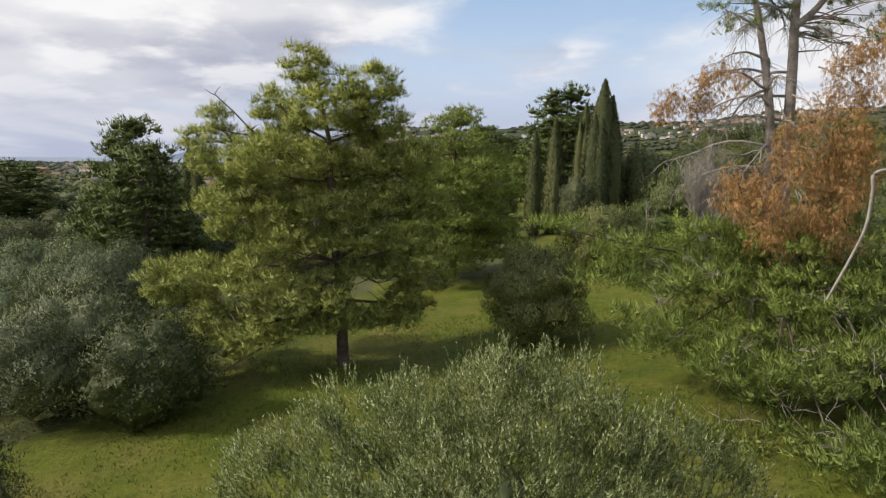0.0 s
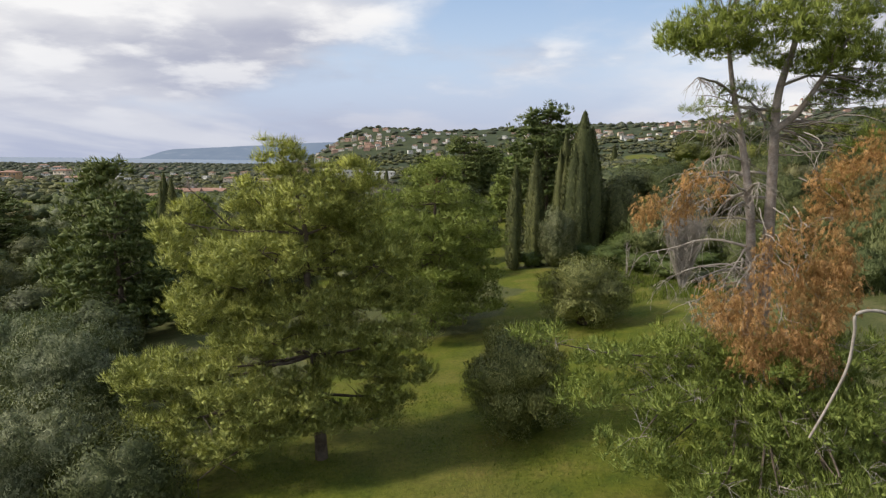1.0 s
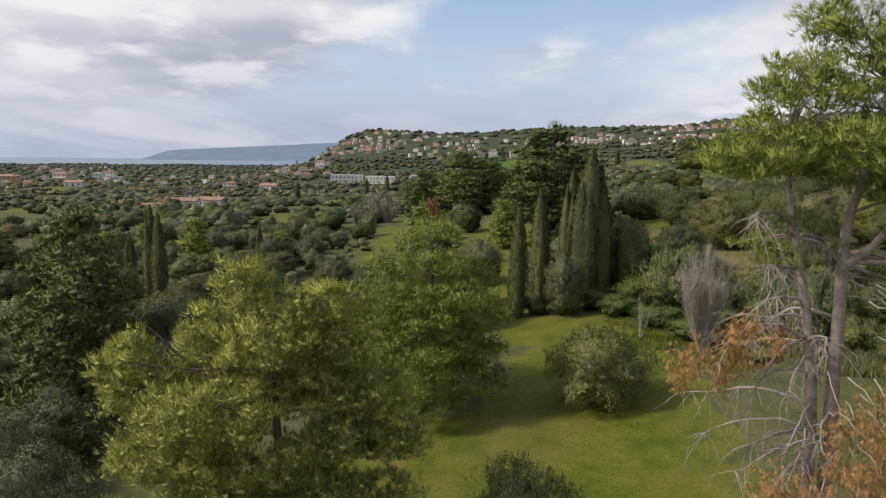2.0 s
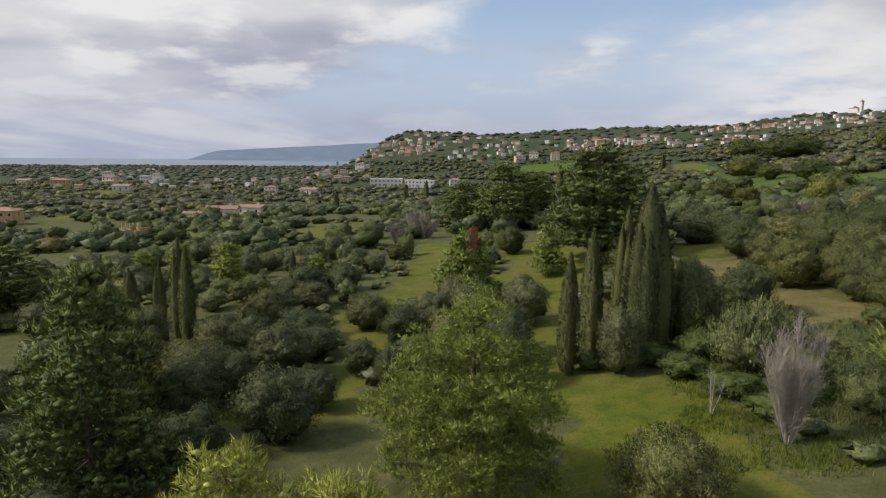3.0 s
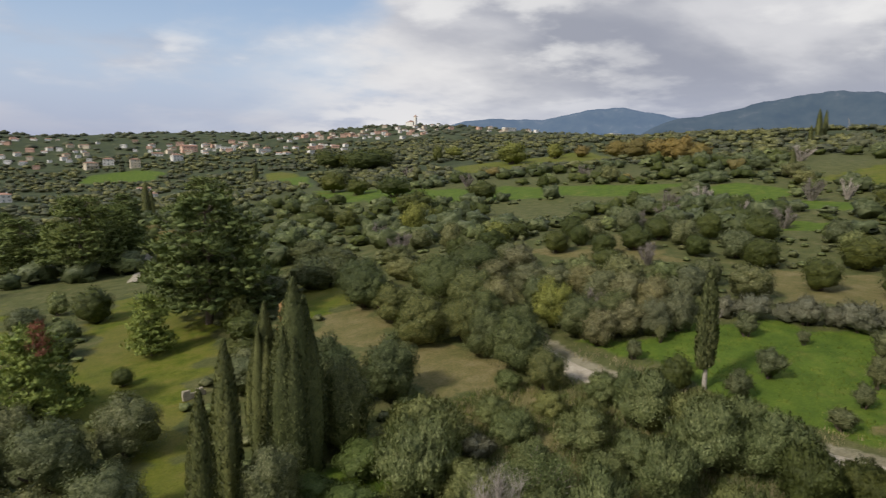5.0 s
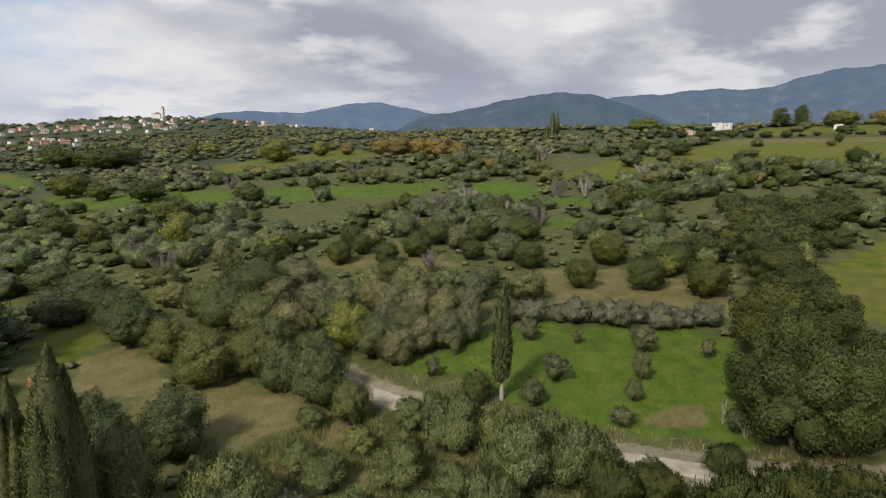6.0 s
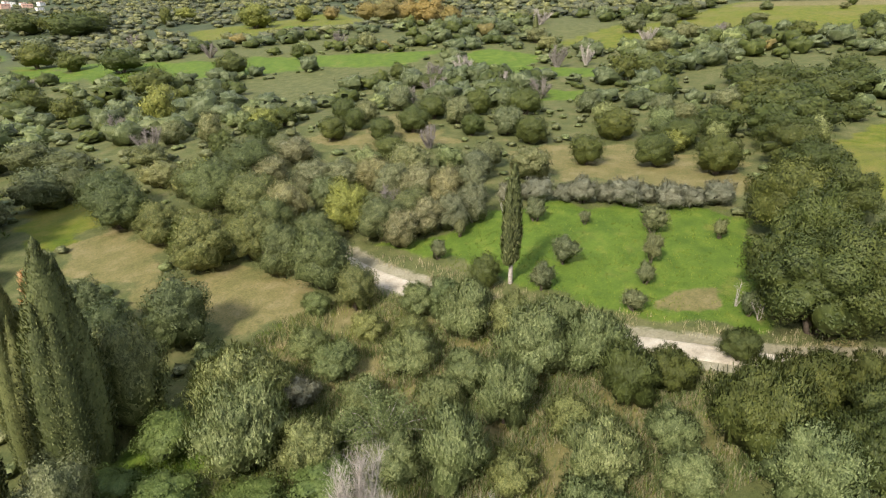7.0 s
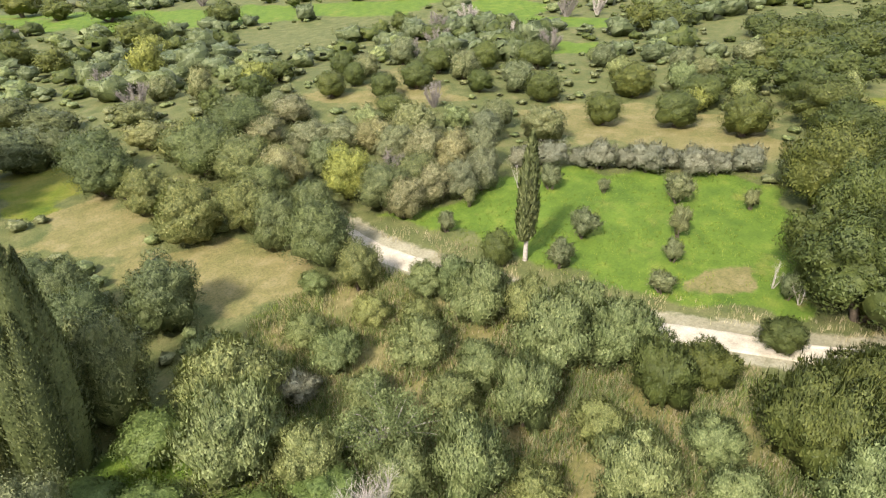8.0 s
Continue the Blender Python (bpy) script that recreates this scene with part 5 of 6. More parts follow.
for x, y, high, wide in [(-11.8, 20.6, 4.6, 3.0), (-15.0, 28.4, 5.0, 3.2), (-16.0, 22.6, 4.0, 2.9), (-9.7, 12.7, 3.0, 2.0), (-19.5, 31.5, 5.0, 3.4), (-25.0, 27.0, 4.6, 3.2)]:
    close_olive.plant(x, y, high, wide)
dark_olive = Nursery("small_olive", "dark grey-green small olive on mown grass", "olive tree", [broadleaf(203, 4.0, 2.4, 20000, 0.11, 0.4, lobes=16, low=0.0, lift=1.0, plumes=450, knob=0.16, skirt=True, mat=SHRUB)], 4.0, 2.4, "small olives of the clearing")
dark_olive.plant(3.9, 26.6, 4.1, 2.4)
dark_olive.plant(9.8, 41.8, 4.4, 3.2)
HERO_LOBES = [
    (0.1, 0.2, 3.35, 0.80), (1.2, 0.3, 3.35, 0.84), (1.9, -0.3, 2.85, 0.74), (-1.2, 0.1, 2.98, 0.76), (-2.0, 0.2, 2.85, 0.74), (-2.8, 0.0, 2.5, 0.74), (-3.5, -0.2, 2.1, 0.66), (2.7, 0.0, 2.55, 0.76), (3.4, -0.2, 2.1, 0.72), (3.9, -0.4, 1.5, 0.64), (-4.0, -0.4, 1.5, 0.62),
    (0.4, -1.2, 2.6, 0.78), (-0.9, -1.3, 2.4, 0.74), (1.6, -1.5, 2.2, 0.74), (-2.2, -1.3, 2.0, 0.72), (2.7, -1.3, 1.75, 0.68), (-0.2, -2.2, 1.65, 0.7), (1.0, -2.4, 1.45, 0.7), (-1.5, -2.2, 1.35, 0.66), (-3.1, -1.3, 1.4, 0.66), (3.5, -1.2, 1.2, 0.6),
    (0.0, 1.4, 2.8, 0.82), (1.4, 1.5, 2.5, 0.8), (-1.4, 1.5, 2.4, 0.8), (0.0, 2.5, 1.7, 0.8), (2.4, 1.2, 1.9, 0.76), (-2.6, 1.2, 1.9, 0.76), (-1.2, 2.4, 1.4, 0.74), (1.4, 2.5, 1.4, 0.74), (0.0, 0.0, 1.7, 1.3), (1.8, -0.2, 1.4, 1.15), (-1.8, -0.2, 1.4, 1.15),
]
hero_olive = grown("olive_tree", "large silvery green olive with upright leafy shoots", "olive tree", broadleaf(204, 4.2, 3.5, 190000, 0.072, 0.27, lobes=HERO_LOBES, low=0.06, lift=1.0, mat=OLIVE_NEAR, shoots=13, fan=10), "olive trees of the clearing")
hero_olive.matrix_basis = stand(1.6, 10.6)


# ---- the half-dead pine beside the start of the walk ----
def half_dead_pine():
    rng = np.random.default_rng(303)
    foot = np.array((11.3, 22.9, float(land(11.3, 22.9))))
    root = thing("half_dead_pine", "tall twin-trunked pine with a hanging mass of dead orange-brown needles", "pine tree")
    root.matrix_basis = pose(*foot)

    def put(name, soup, mat, label="", smooth_shade=False):
        me = soup.mesh(name, mat, smooth_shade)
        me.transform(Matrix.Translation(-Vector(foot)))
        return part(name, me, root, label)

    def run(points, r0, r1, steps=5):
        p = curve_through([tuple(q) for q in points], steps)
        return p, np.linspace(r0, r1, len(p))

    stems = [
        run([(11.25, 22.95, 0.0), (11.2, 23.0, 4.0), (11.02, 23.0, 7.8), (10.56, 23.0, 10.4), (10.08, 23.0, 12.4), (9.75, 22.9, 14.2)], 0.21, 0.045),
        run([(11.75, 23.1, 0.0), (11.68, 23.05, 5.0), (11.58, 23.0, 9.5), (11.55, 23.0, 11.9), (11.9, 22.9, 13.6), (12.1, 22.8, 15.6)], 0.23, 0.055),
        run([(11.55, 23.0, 10.9), (12.1, 22.7, 11.5), (12.7, 22.5, 12.6), (13.4, 22.3, 14.0)], 0.13, 0.04),
    ]
    for p, r in stems:
        s = Soup()
        tube(s, p, r, 9)
        put("trunk", s, PINE_BARK, "pale grey-brown trunk", True)

    # living crown
    crown, wood = Soup(), Soup()
    masses = [(9.0, 22.3, 13.7, 1.5, 1.4, 0.7), (8.2, 22.0, 13.5, 0.9, 0.9, 0.5), (10.1, 22.6, 14.6, 1.6, 1.5, 1.0), (11.6, 22.4, 15.8, 1.7, 1.6, 1.1), (12.9, 22.4, 14.6, 1.5, 1.5, 0.9), (14.0, 22.2, 13.4, 1.4, 1.3, 0.8), (11.4, 21.2, 13.8, 1.6, 1.2, 0.8), (12.4, 23.6, 13.4, 1.6, 1.3, 0.8), (10.0, 23.6, 13.5, 1.4, 1.2, 0.6), (12.4, 22.2, 12.9, 1.2, 1.2, 0.5), (14.0, 22.6, 12.2, 1.2, 1.0, 0.6), (11.0, 22.4, 17.0, 1.4, 1.3, 0.9), (12.8, 22.4, 16.3, 1.4, 1.3, 0.9), (9.6, 22.6, 15.6, 0.9, 0.9, 0.6)]
    cs, rs = massed(rng, masses, 0.46, 7.5)
    for c in cs[::6]:
        near = min((p[k] for p, _ in stems for k in range(len(p)) if p[k][2] > 8.0 and p[k][2] < c[2] + 0.6), key=lambda q: np.linalg.norm(q - c))
        way = c - near
        limb = bent(rng, near, way + (0, 0, 0.2), np.linalg.norm(way), 0.0, 0.1, 5)
        tube(wood, limb, np.linspace(0.03, 0.008, 6), 4)
    pads(crown, rng, cs, rs, 13, 9, 0.20, 0.021, fill=0.16)
    put("crown_limb", wood, PINE_BARK, "", True)
    put("crown", crown, PINE_FRESH, "bright green living needles")

    # thin tufts of living needles among the upper limbs
    thin, stalks = Soup(), Soup()
    cs, rs = massed(rng, [(9.2, 22.5, 11.5, 0.8, 0.6, 0.35), (9.8, 22.7, 10.9, 0.7, 0.6, 0.5), (10.2, 22.8, 12.0, 0.8, 0.7, 0.4), (11.2, 23.3, 11.5, 0.6, 0.5, 0.6), (12.6, 22.9, 10.8, 0.8, 0.6, 0.45), (12.9, 22.9, 11.8, 0.9, 0.7, 0.5), (13.7, 22.6, 12.0, 0.9, 0.8, 0.6), (14.1, 22.0, 11.0, 0.9, 0.8, 0.6), (13.6, 21.6, 10.5, 0.7, 0.7, 0.5)], 0.26, 3.0)
    for c in cs[::3]:
        near = min((p[k] for p, _ in stems for k in range(len(p)) if 8.0 < p[k][2] < c[2] + 0.3), key=lambda q: np.linalg.norm(q - c))
        way = c - near
        tube(stalks, bent(rng, near, way + (0, 0, 0.3), np.linalg.norm(way), 0.35, 0.16, 6), np.linspace(0.028, 0.006, 7), 4)
    pads(thin, rng, cs, rs, 8, 9, 0.17, 0.014)
    put("thin_limb", stalks, PINE_BARK, "", True)
    put("sparse_foliage", thin, PINE_LOW, "sparse dark green needles")

    # bare grey limbs
    for k in range(27):
        p, r = stems[0] if k % 3 else stems[1]
        z = rng.uniform(5.2, 11.6) if k % 4 else rng.uniform(8.5, 12.6)
        start = p[np.argmin(np.abs(p[:, 2] - z))]
        a = rng.uniform(2.5, 4.4) if k % 4 else rng.uniform(0, 6.3)
        s = Soup()
        limb = bent(rng, start, (math.cos(a), math.sin(a), rng.uniform(0.0, 0.5)), rng.uniform(1.6, 3.8), rng.uniform(0.5, 1.3), 0.16, 8)
        tube(s, limb, np.linspace(0.055, 0.009, 9), 5)
        for _ in range(26):
            q = limb[rng.integers(2, 9)]
            b = rng.uniform(0, 6.3)
            twig = bent(rng, q, (math.cos(b), math.sin(b), -0.3), rng.uniform(0.5, 1.4), 1.1, 0.2, 4)
            tube(s, twig, np.linspace(0.012, 0.003, 5), 3)
        put("dead_limb", s, PALE_WOOD, "bare grey limb", True)

    # hanging dead needles
    brown = Soup()
    cs, rs = massed(rng, [(10.5, 19.7, 5.3, 1.9, 1.1, 1.3), (11.2, 20.0, 7.0, 1.5, 1.1, 1.3), (12.4, 20.6, 8.9, 1.0, 0.9, 0.9), (8.1, 22.4, 8.5, 1.2, 0.7, 0.4), (11.9, 20.0, 6.2, 0.9, 1.0, 1.3), (9.3, 20.4, 5.6, 0.9, 0.8, 0.8), (10.6, 19.5, 4.5, 1.6, 0.9, 0.7), (12.9, 20.6, 10.0, 0.8, 0.8, 0.7), (9.2, 22.2, 9.2, 0.9, 0.7, 0.4), (7.6, 22.4, 8.1, 0.8, 0.6, 0.35)], 0.4, 5.5)
    for c in cs[::7]:
        start = stems[0][0][np.argmin(np.abs(stems[0][0][:, 2] - (c[2] + 2.2)))]
        limb = bent(rng, start + (c - start) * 0.6, c - start + (0, 0, 0.5), np.linalg.norm(c - start) * 0.42, 0.7, 0.28, 7)
        sticks = Soup()
        tube(sticks, limb, np.linspace(0.024, 0.006, 8), 4)
        put("hanging_twig", sticks, PALE_WOOD, "bare grey twig", True)
    k = np.repeat(np.arange(len(cs)), 28)
    d = ball(rng, len(k))
    at = cs[k] + d * (rs[k] * rng.uniform(0.3, 1.05, len(k)))[:, None] * (1, 1, 1.25)
    tufted(brown, rng, at, 0.35 * d + np.tile((0.0, 0.0, -1.0), (len(at), 1)) + 0.25 * ball(rng, len(at)), 14, 0.115, 0.009, 0.55, out=unit(d + 0.2 * UP))
    put("dead_foliage", brown, DEAD_NEEDLE, "hanging orange-brown dead needles")

    # low living boughs
    green = Soup()
    masses = []
    for end in ((4.1, 20.8, 4.5), (5.5, 20.0, 3.2), (6.2, 18.2, 2.5), (7.5, 16.6, 1.7), (9.0, 15.7, 1.5), (10.8, 15.6, 2.1), (12.8, 16.0, 2.4), (14.2, 18.0, 3.0), (6.8, 22.6, 3.4), (8.0, 19.0, 3.2), (10.0, 17.8, 2.9), (12.2, 18.0, 3.4), (8.6, 17.6, 0.9), (11.0, 16.8, 0.9), (13.4, 17.0, 1.0), (7.0, 19.4, 1.4), (14.8, 20.4, 4.2), (13.6, 15.2, 1.4), (8.2, 21.0, 4.6), (10.0, 19.4, 4.0), (12.6, 19.0, 4.6), (8.8, 14.8, 0.6), (10.6, 14.4, 0.7), (12.4, 14.4, 0.8), (7.6, 15.6, 0.5), (11.6, 15.6, 0.4), (13.8, 14.6, 0.9), (8.7, 13.7, 0.7), (9.8, 13.5, 0.9), (10.9, 13.3, 1.0), (12.0, 13.2, 1.2)):
        end = np.array(end, float)
        start = np.array((11.3, 22.8, rng.uniform(2.0, 4.2)))
        p, r = run([start, start + (end - start) * 0.4 + (0, 0, 0.35), start + (end - start) * 0.75 + rng.normal(0, 0.25, 3), end], 0.055, 0.012, 4)
        low = Soup()
        tube(low, p, r, 5)
        put("bough", low, BROWN_BARK, "weathered brown bough", True)
        for q in (0.45, 0.72, 1.0):
            c = p[int(q * (len(p) - 1))] + rng.normal(0, 0.2, 3)
            masses.append((*c, rng.uniform(0.8, 1.25), rng.uniform(0.8, 1.2), rng.uniform(0.3, 0.5)))
        for _ in range(7):
            q = p[rng.integers(4, len(p))]
            way = np.array((rng.uniform(-1, 1), rng.uniform(-1, 0.3), rng.uniform(0.0, 0.45)))
            twig = bent(rng, q + (0, 0, 0.15), way, rng.uniform(0.5, 1.1), 0.25, 0.2, 5)
            bare_wood = Soup()
            tube(bare_wood, twig, np.linspace(0.010, 0.004, 6), 4)
            for _ in range(4):
                tube(bare_wood, bent(rng, twig[rng.integers(1, 6)], way + 0.8 * ball(rng, 1)[0], rng.uniform(0.25, 0.6), 0.2, 0.15, 3), np.linspace(0.008, 0.003, 4), 3)
            put("bare_twig", bare_wood, PALE_WOOD, "bare grey twig", True)
    cs, rs = massed(rng, masses, 0.44, 7.5)
    pads(green, rng, cs, rs, 10, 8, 0.21, 0.021, fill=0.16)
    put("low_foliage", green, PINE_LOW, "green lower boughs")
    s = Soup()
    p, r = run([(10.04, 17.0, 3.25), (10.47, 17.0, 4.2), (10.79, 17.0, 5.06), (10.87, 17.0, 5.9), (10.88, 17.0, 6.36), (11.45, 17.0, 6.43), (12.02, 17.0, 6.12)], 0.03, 0.045)
    tube(s, p, r, 7)
    put("broken_bough", s, PALE_WOOD, "broken pale bough", True)


half_dead_pine()


# ---- houses ----
def box_soup(soup, x0, x1, y0, y1, z0, z1):
    v = [(x, y, z) for z in (z0, z1) for x, y in ((x0, y0), (x1, y0), (x1, y1), (x0, y1))]
    q = [(0, 3, 2, 1), (4, 5, 6, 7), (0, 1, 5, 4), (1, 2, 6, 5), (2, 3, 7, 6), (3, 0, 4, 7)]
    soup.add(v, [t for a, b, c, d in q for t in ((a, b, c), (a, c, d))])


def box_mesh(name, mat, *size):
    s = Soup()
    box_soup(s, *size)
    return s.mesh(name, mat)


def roof_soup(soup, w, d, z, rise, eave, hip):
    x, y, k = w / 2 + eave, d / 2 + eave, (d / 2 + eave) * 0.9 if hip else 0.0
    t = 0.22
    v = [(-x, -y, z), (x, -y, z), (x, y, z), (-x, y, z), (-x + k, 0, z + rise), (x - k, 0, z + rise)]
    v += [(a, b, c - t) for a, b, c in v[:4]]
    f = [(0, 1, 5), (0, 5, 4), (2, 3, 4), (2, 4, 5), (1, 2, 5), (3, 0, 4), (6, 7, 1), (6, 1, 0), (7, 8, 2), (7, 2, 1), (8, 9, 3), (8, 3, 2), (9, 6, 0), (9, 0, 3), (6, 8, 7), (6, 9, 8)]
    soup.add(v, f)


PANES = {}


def house(label, w, d, storeys, wall, roof="hip", cols=3, balcony=False, far=False):
    """A plastered house: walls, tiled or flat roof, windows with panes and shutters, door, chimney."""
    root = thing("house", label, "house", "houses of the valley and the village")
    h = 3.0 * storeys + 0.4
    part("wall", box_mesh("wall", wall, -w / 2, w / 2, -d / 2, d / 2, -2.5, h), root)
    s = Soup()
    if roof == "flat":
        box_soup(s, -w / 2 - 0.15, w / 2 + 0.15, -d / 2 - 0.15, d / 2 + 0.15, h - 0.1, h + 0.35)
        part("parapet", s.mesh("parapet", wall), root)
    else:
        roof_soup(s, w, d, h, 0.15 * d, 0.4, roof == "hip")
        if roof == "gable":
            g = Soup()
            z = h - 0.05
            g.add([(-w / 2, -d / 2, z), (-w / 2, d / 2, z), (-w / 2, 0, z + 0.14 * d), (w / 2, -d / 2, z), (w / 2, d / 2, z), (w / 2, 0, z + 0.14 * d)], [(0, 2, 1), (3, 4, 5)])
            part("gable", g.mesh("gable", wall), root)
        part("roof", s.mesh("roof", TILE), root, "clay tile roof")
        part("chimney", box_mesh("chimney", wall, w * 0.22, w * 0.22 + 0.7, -0.2, 0.5, h, h + 0.15 * d + 0.7), root)
    if "window" not in PANES:
        f = Soup()
        for a in ((-0.62, 0.62, -0.05, 0.06, -0.75, -0.65), (-0.62, 0.62, -0.05, 0.06, 0.65, 0.75), (-0.62, -0.52, -0.05, 0.06, -0.65, 0.65), (0.52, 0.62, -0.05, 0.06, -0.65, 0.65)):
            box_soup(f, *a)
        PANES["window"] = f.mesh("window", WHITE_WALL)
        PANES["pane"] = box_mesh("pane", GLASS, -0.52, 0.52, -0.02, 0.02, -0.65, 0.65)
        PANES["shutter"] = box_mesh("shutter", SHUTTER, -0.28, 0.28, -0.04, 0.05, -0.72, 0.72)
    for face in (-1, 1):
        for st in range(storeys):
            for c in range(cols):
                if face < 0 and st == 0 and c == cols // 2:
                    continue
                m = pose((c + 0.5) / cols * w - w / 2, face * (d / 2 + 0.03), 1.7 + 3 * st, 0, 0, 0 if face > 0 else 180)
                if far and face > 0:
                    continue
                o = part("window", PANES["pane" if far else "window"], root)
                o.matrix_basis = m @ pose(0, 0.04 if far else 0, 0)
                if not far:
                    part("pane", PANES["pane"], o, "dark window pane")
    if far:
        return root
    part("door", box_mesh("door", SHUTTER, -0.55, 0.55, -d / 2 - 0.06, -d / 2 + 0.1, 0, 2.2), root, "dark green door")
    for side in (-1, 1):
        o = part("window", PANES["window"], root)
        o.matrix_basis = pose(side * (w / 2 + 0.03), 0, 1.7 + 3 * (storeys - 1), 0, 0, 90)
        part("pane", PANES["pane"], o, "dark window pane")
    if balcony:
        s = Soup()
        box_soup(s, -w / 2, w / 2, -d / 2 - 1.8, -d / 2, 3.0, 3.2)
        for x in (-w / 2 + 0.2, 0, w / 2 - 0.2):
            box_soup(s, x - 0.12, x + 0.12, -d / 2 - 1.7, -d / 2 - 1.45, -2, 3.0)
        part("balcony", s.mesh("balcony", WHITE_WALL), root)
    return root


class Street:
    """House forms, set out as copies."""

    def __init__(self, makers):
        self.makers, self.first, self.k = makers, {}, 0

    def build(self, kind, x, y, turn, scale=1.0):
        m = pose(x, y, float(land(x, y)), 0, 0, turn) @ Matrix.Diagonal((scale, scale, scale, 1))
        if kind in self.first:
            sc = self.first[kind].scale[0]
            return copy_thing(self.first[kind], m @ Matrix.Diagonal((1 / sc, 1 / sc, 1 / sc, 1)))
        root = self.makers[kind]()
        self.first[kind] = root
        root.matrix_basis = m
        return root


street = Street({
    "villa": lambda: house("white two-storey house with a hipped tile roof", 11, 9, 2, WHITE_WALL),
    "cottage": lambda: house("low white house with a gabled tile roof", 12, 8, 1, WHITE_WALL, "gable"),
    "cream": lambda: house("cream two-storey house with a hipped tile roof", 12, 9, 2, CREAM_WALL, balcony=True),
    "ochre": lambda: house("ochre two-storey house with a tile roof", 13, 10, 2, OCHRE_WALL, "hip", 4),
    "pink": lambda: house("pinkish two-storey house with a tile roof", 16, 10, 2, PINK_WALL, "gable", 4),
    "block": lambda: house("long white flat-roofed building with many windows", 26, 9, 2, WHITE_WALL, "flat", 8),
    "cube": lambda: house("white flat-roofed village house", 9, 9, 2, WHITE_WALL, "flat"),
    "tall": lambda: house("tall cream three-storey village house", 11, 10, 3, CREAM_WALL),
    "far_villa": lambda: house("white two-storey village house with a tile roof", 11, 9, 2, WHITE_WALL, far=True),
    "far_cottage": lambda: house("low white village house with a gabled roof", 12, 8, 1, WHITE_WALL, "gable", far=True),
    "far_cream": lambda: house("cream village house with a tile roof", 12, 9, 2, CREAM_WALL, far=True),
    "far_cube": lambda: house("white flat-roofed house of the village", 10, 9, 2, WHITE_WALL, "flat", far=True),
    "far_pink": lambda: house("pinkish village house with a tile roof", 14, 9, 2, PINK_WALL, "gable", far=True),
})
for kind, x, y, turn, scale in [
    ("block", -85.6, 533, 4, 1.0), ("block", -57, 524, -6, 0.9),
    ("villa", -29, 526, 8, 0.8),
    ("cottage", -118, 259, 8, 0.64), ("cottage", -109, 266, 12, 1.01), ("cottage", -103, 283, -8, 0.93), ("cottage", -462, 617, 5, 1.15), ("ochre", -381, 555, 10, 1.08),
    ("cream", -383, 634, -6, 1.15), ("cottage", -307, 526, 8, 1.14), ("villa", -416, 784, 0, 1.12), ("cube", -390, 712, 6, 1.10), ("villa", -508, 830, 4, 1.08), ("cream", -173, 506, 6, 0.77),
    ("cottage", -137, 490, -10, 1.09), ("cream", -145, 613, 5, 0.64), ("villa", -138, 685, 0, 0.55), ("cottage", -739, 1164, -4, 1.15),
    ("villa", -180, 705, 0, 0.69), ("cottage", -141, 726, 0, 0.75),
]:
    street.build(kind, x, y, turn, scale)
for kind, x, y, turn, scale in [
    ("cream", -151, 658, 12, 0.8), ("villa", -145, 717, -8, 0.9), ("cottage", 55, 534, 10, 0.7), ("villa", 51, 458, 0, 0.6), ("cream", 30, 721, 15, 0.9), ("villa", 46, 735, -5, 0.9), ("tall", 66, 699, 0, 0.8),
    ("pink", 127, 773, 5, 1.0), ("block", 165, 757, -4, 0.6), ("block", 191, 709, 8, 0.55), ("villa", 105, 711, 10, 0.9), ("cottage", 94, 763, -8, 0.9), ("ochre", -186, 243, 14, 0.85), ("pink", 378, 146, 10, 0.35), ("cube", 402, 138, 5, 0.6), ("cube", 379, 74, 0, 0.4), ("block", 575, 793, 5, 0.8), ("block", 678, 683, 8, 0.8),
]:
    street.build(kind, x, y, turn, scale)


def village():
    rng = np.random.default_rng(12)
    kinds = ["far_villa", "far_cream", "far_cottage", "far_cottage", "far_cube", "far_cream", "far_cube", "far_pink", "far_villa", "far_cream", "far_pink"]
    for cx, cy, rx, ry, n in ((-122, 870, 60, 60, 46), (-8, 790, 45, 50, 15), (140, 790, 75, 50, 35), (235, 690, 55, 60, 17), (60, 860, 90, 40, 17), (375, 770, 50, 60, 17), (310, 840, 70, 60, 17), (440, 850, 70, 60, 20), (-60, 940, 70, 40, 15), (-410, 720, 130, 90, 20), (-250, 700, 80, 90, 12), (-560, 1100, 160, 200, 17), (290, 800, 50, 40, 10), (-330, 580, 120, 60, 12), (-180, 630, 70, 60, 8), (590, 800, 60, 40, 10)):
        done = []
        for _ in range(n * 6):
            if len(done) == n:
                break
            a, q = rng.uniform(0, 6.3), math.sqrt(rng.random())
            x, y = cx + rx * q * math.cos(a), cy + ry * q * math.sin(a)
            if all(math.hypot(x - u, y - v) > 8 for u, v in done):
                done.append((x, y))
                street.build(kinds[rng.integers(len(kinds))], x, y, rng.uniform(-25, 25), rng.uniform(0.36, 0.60))


village()


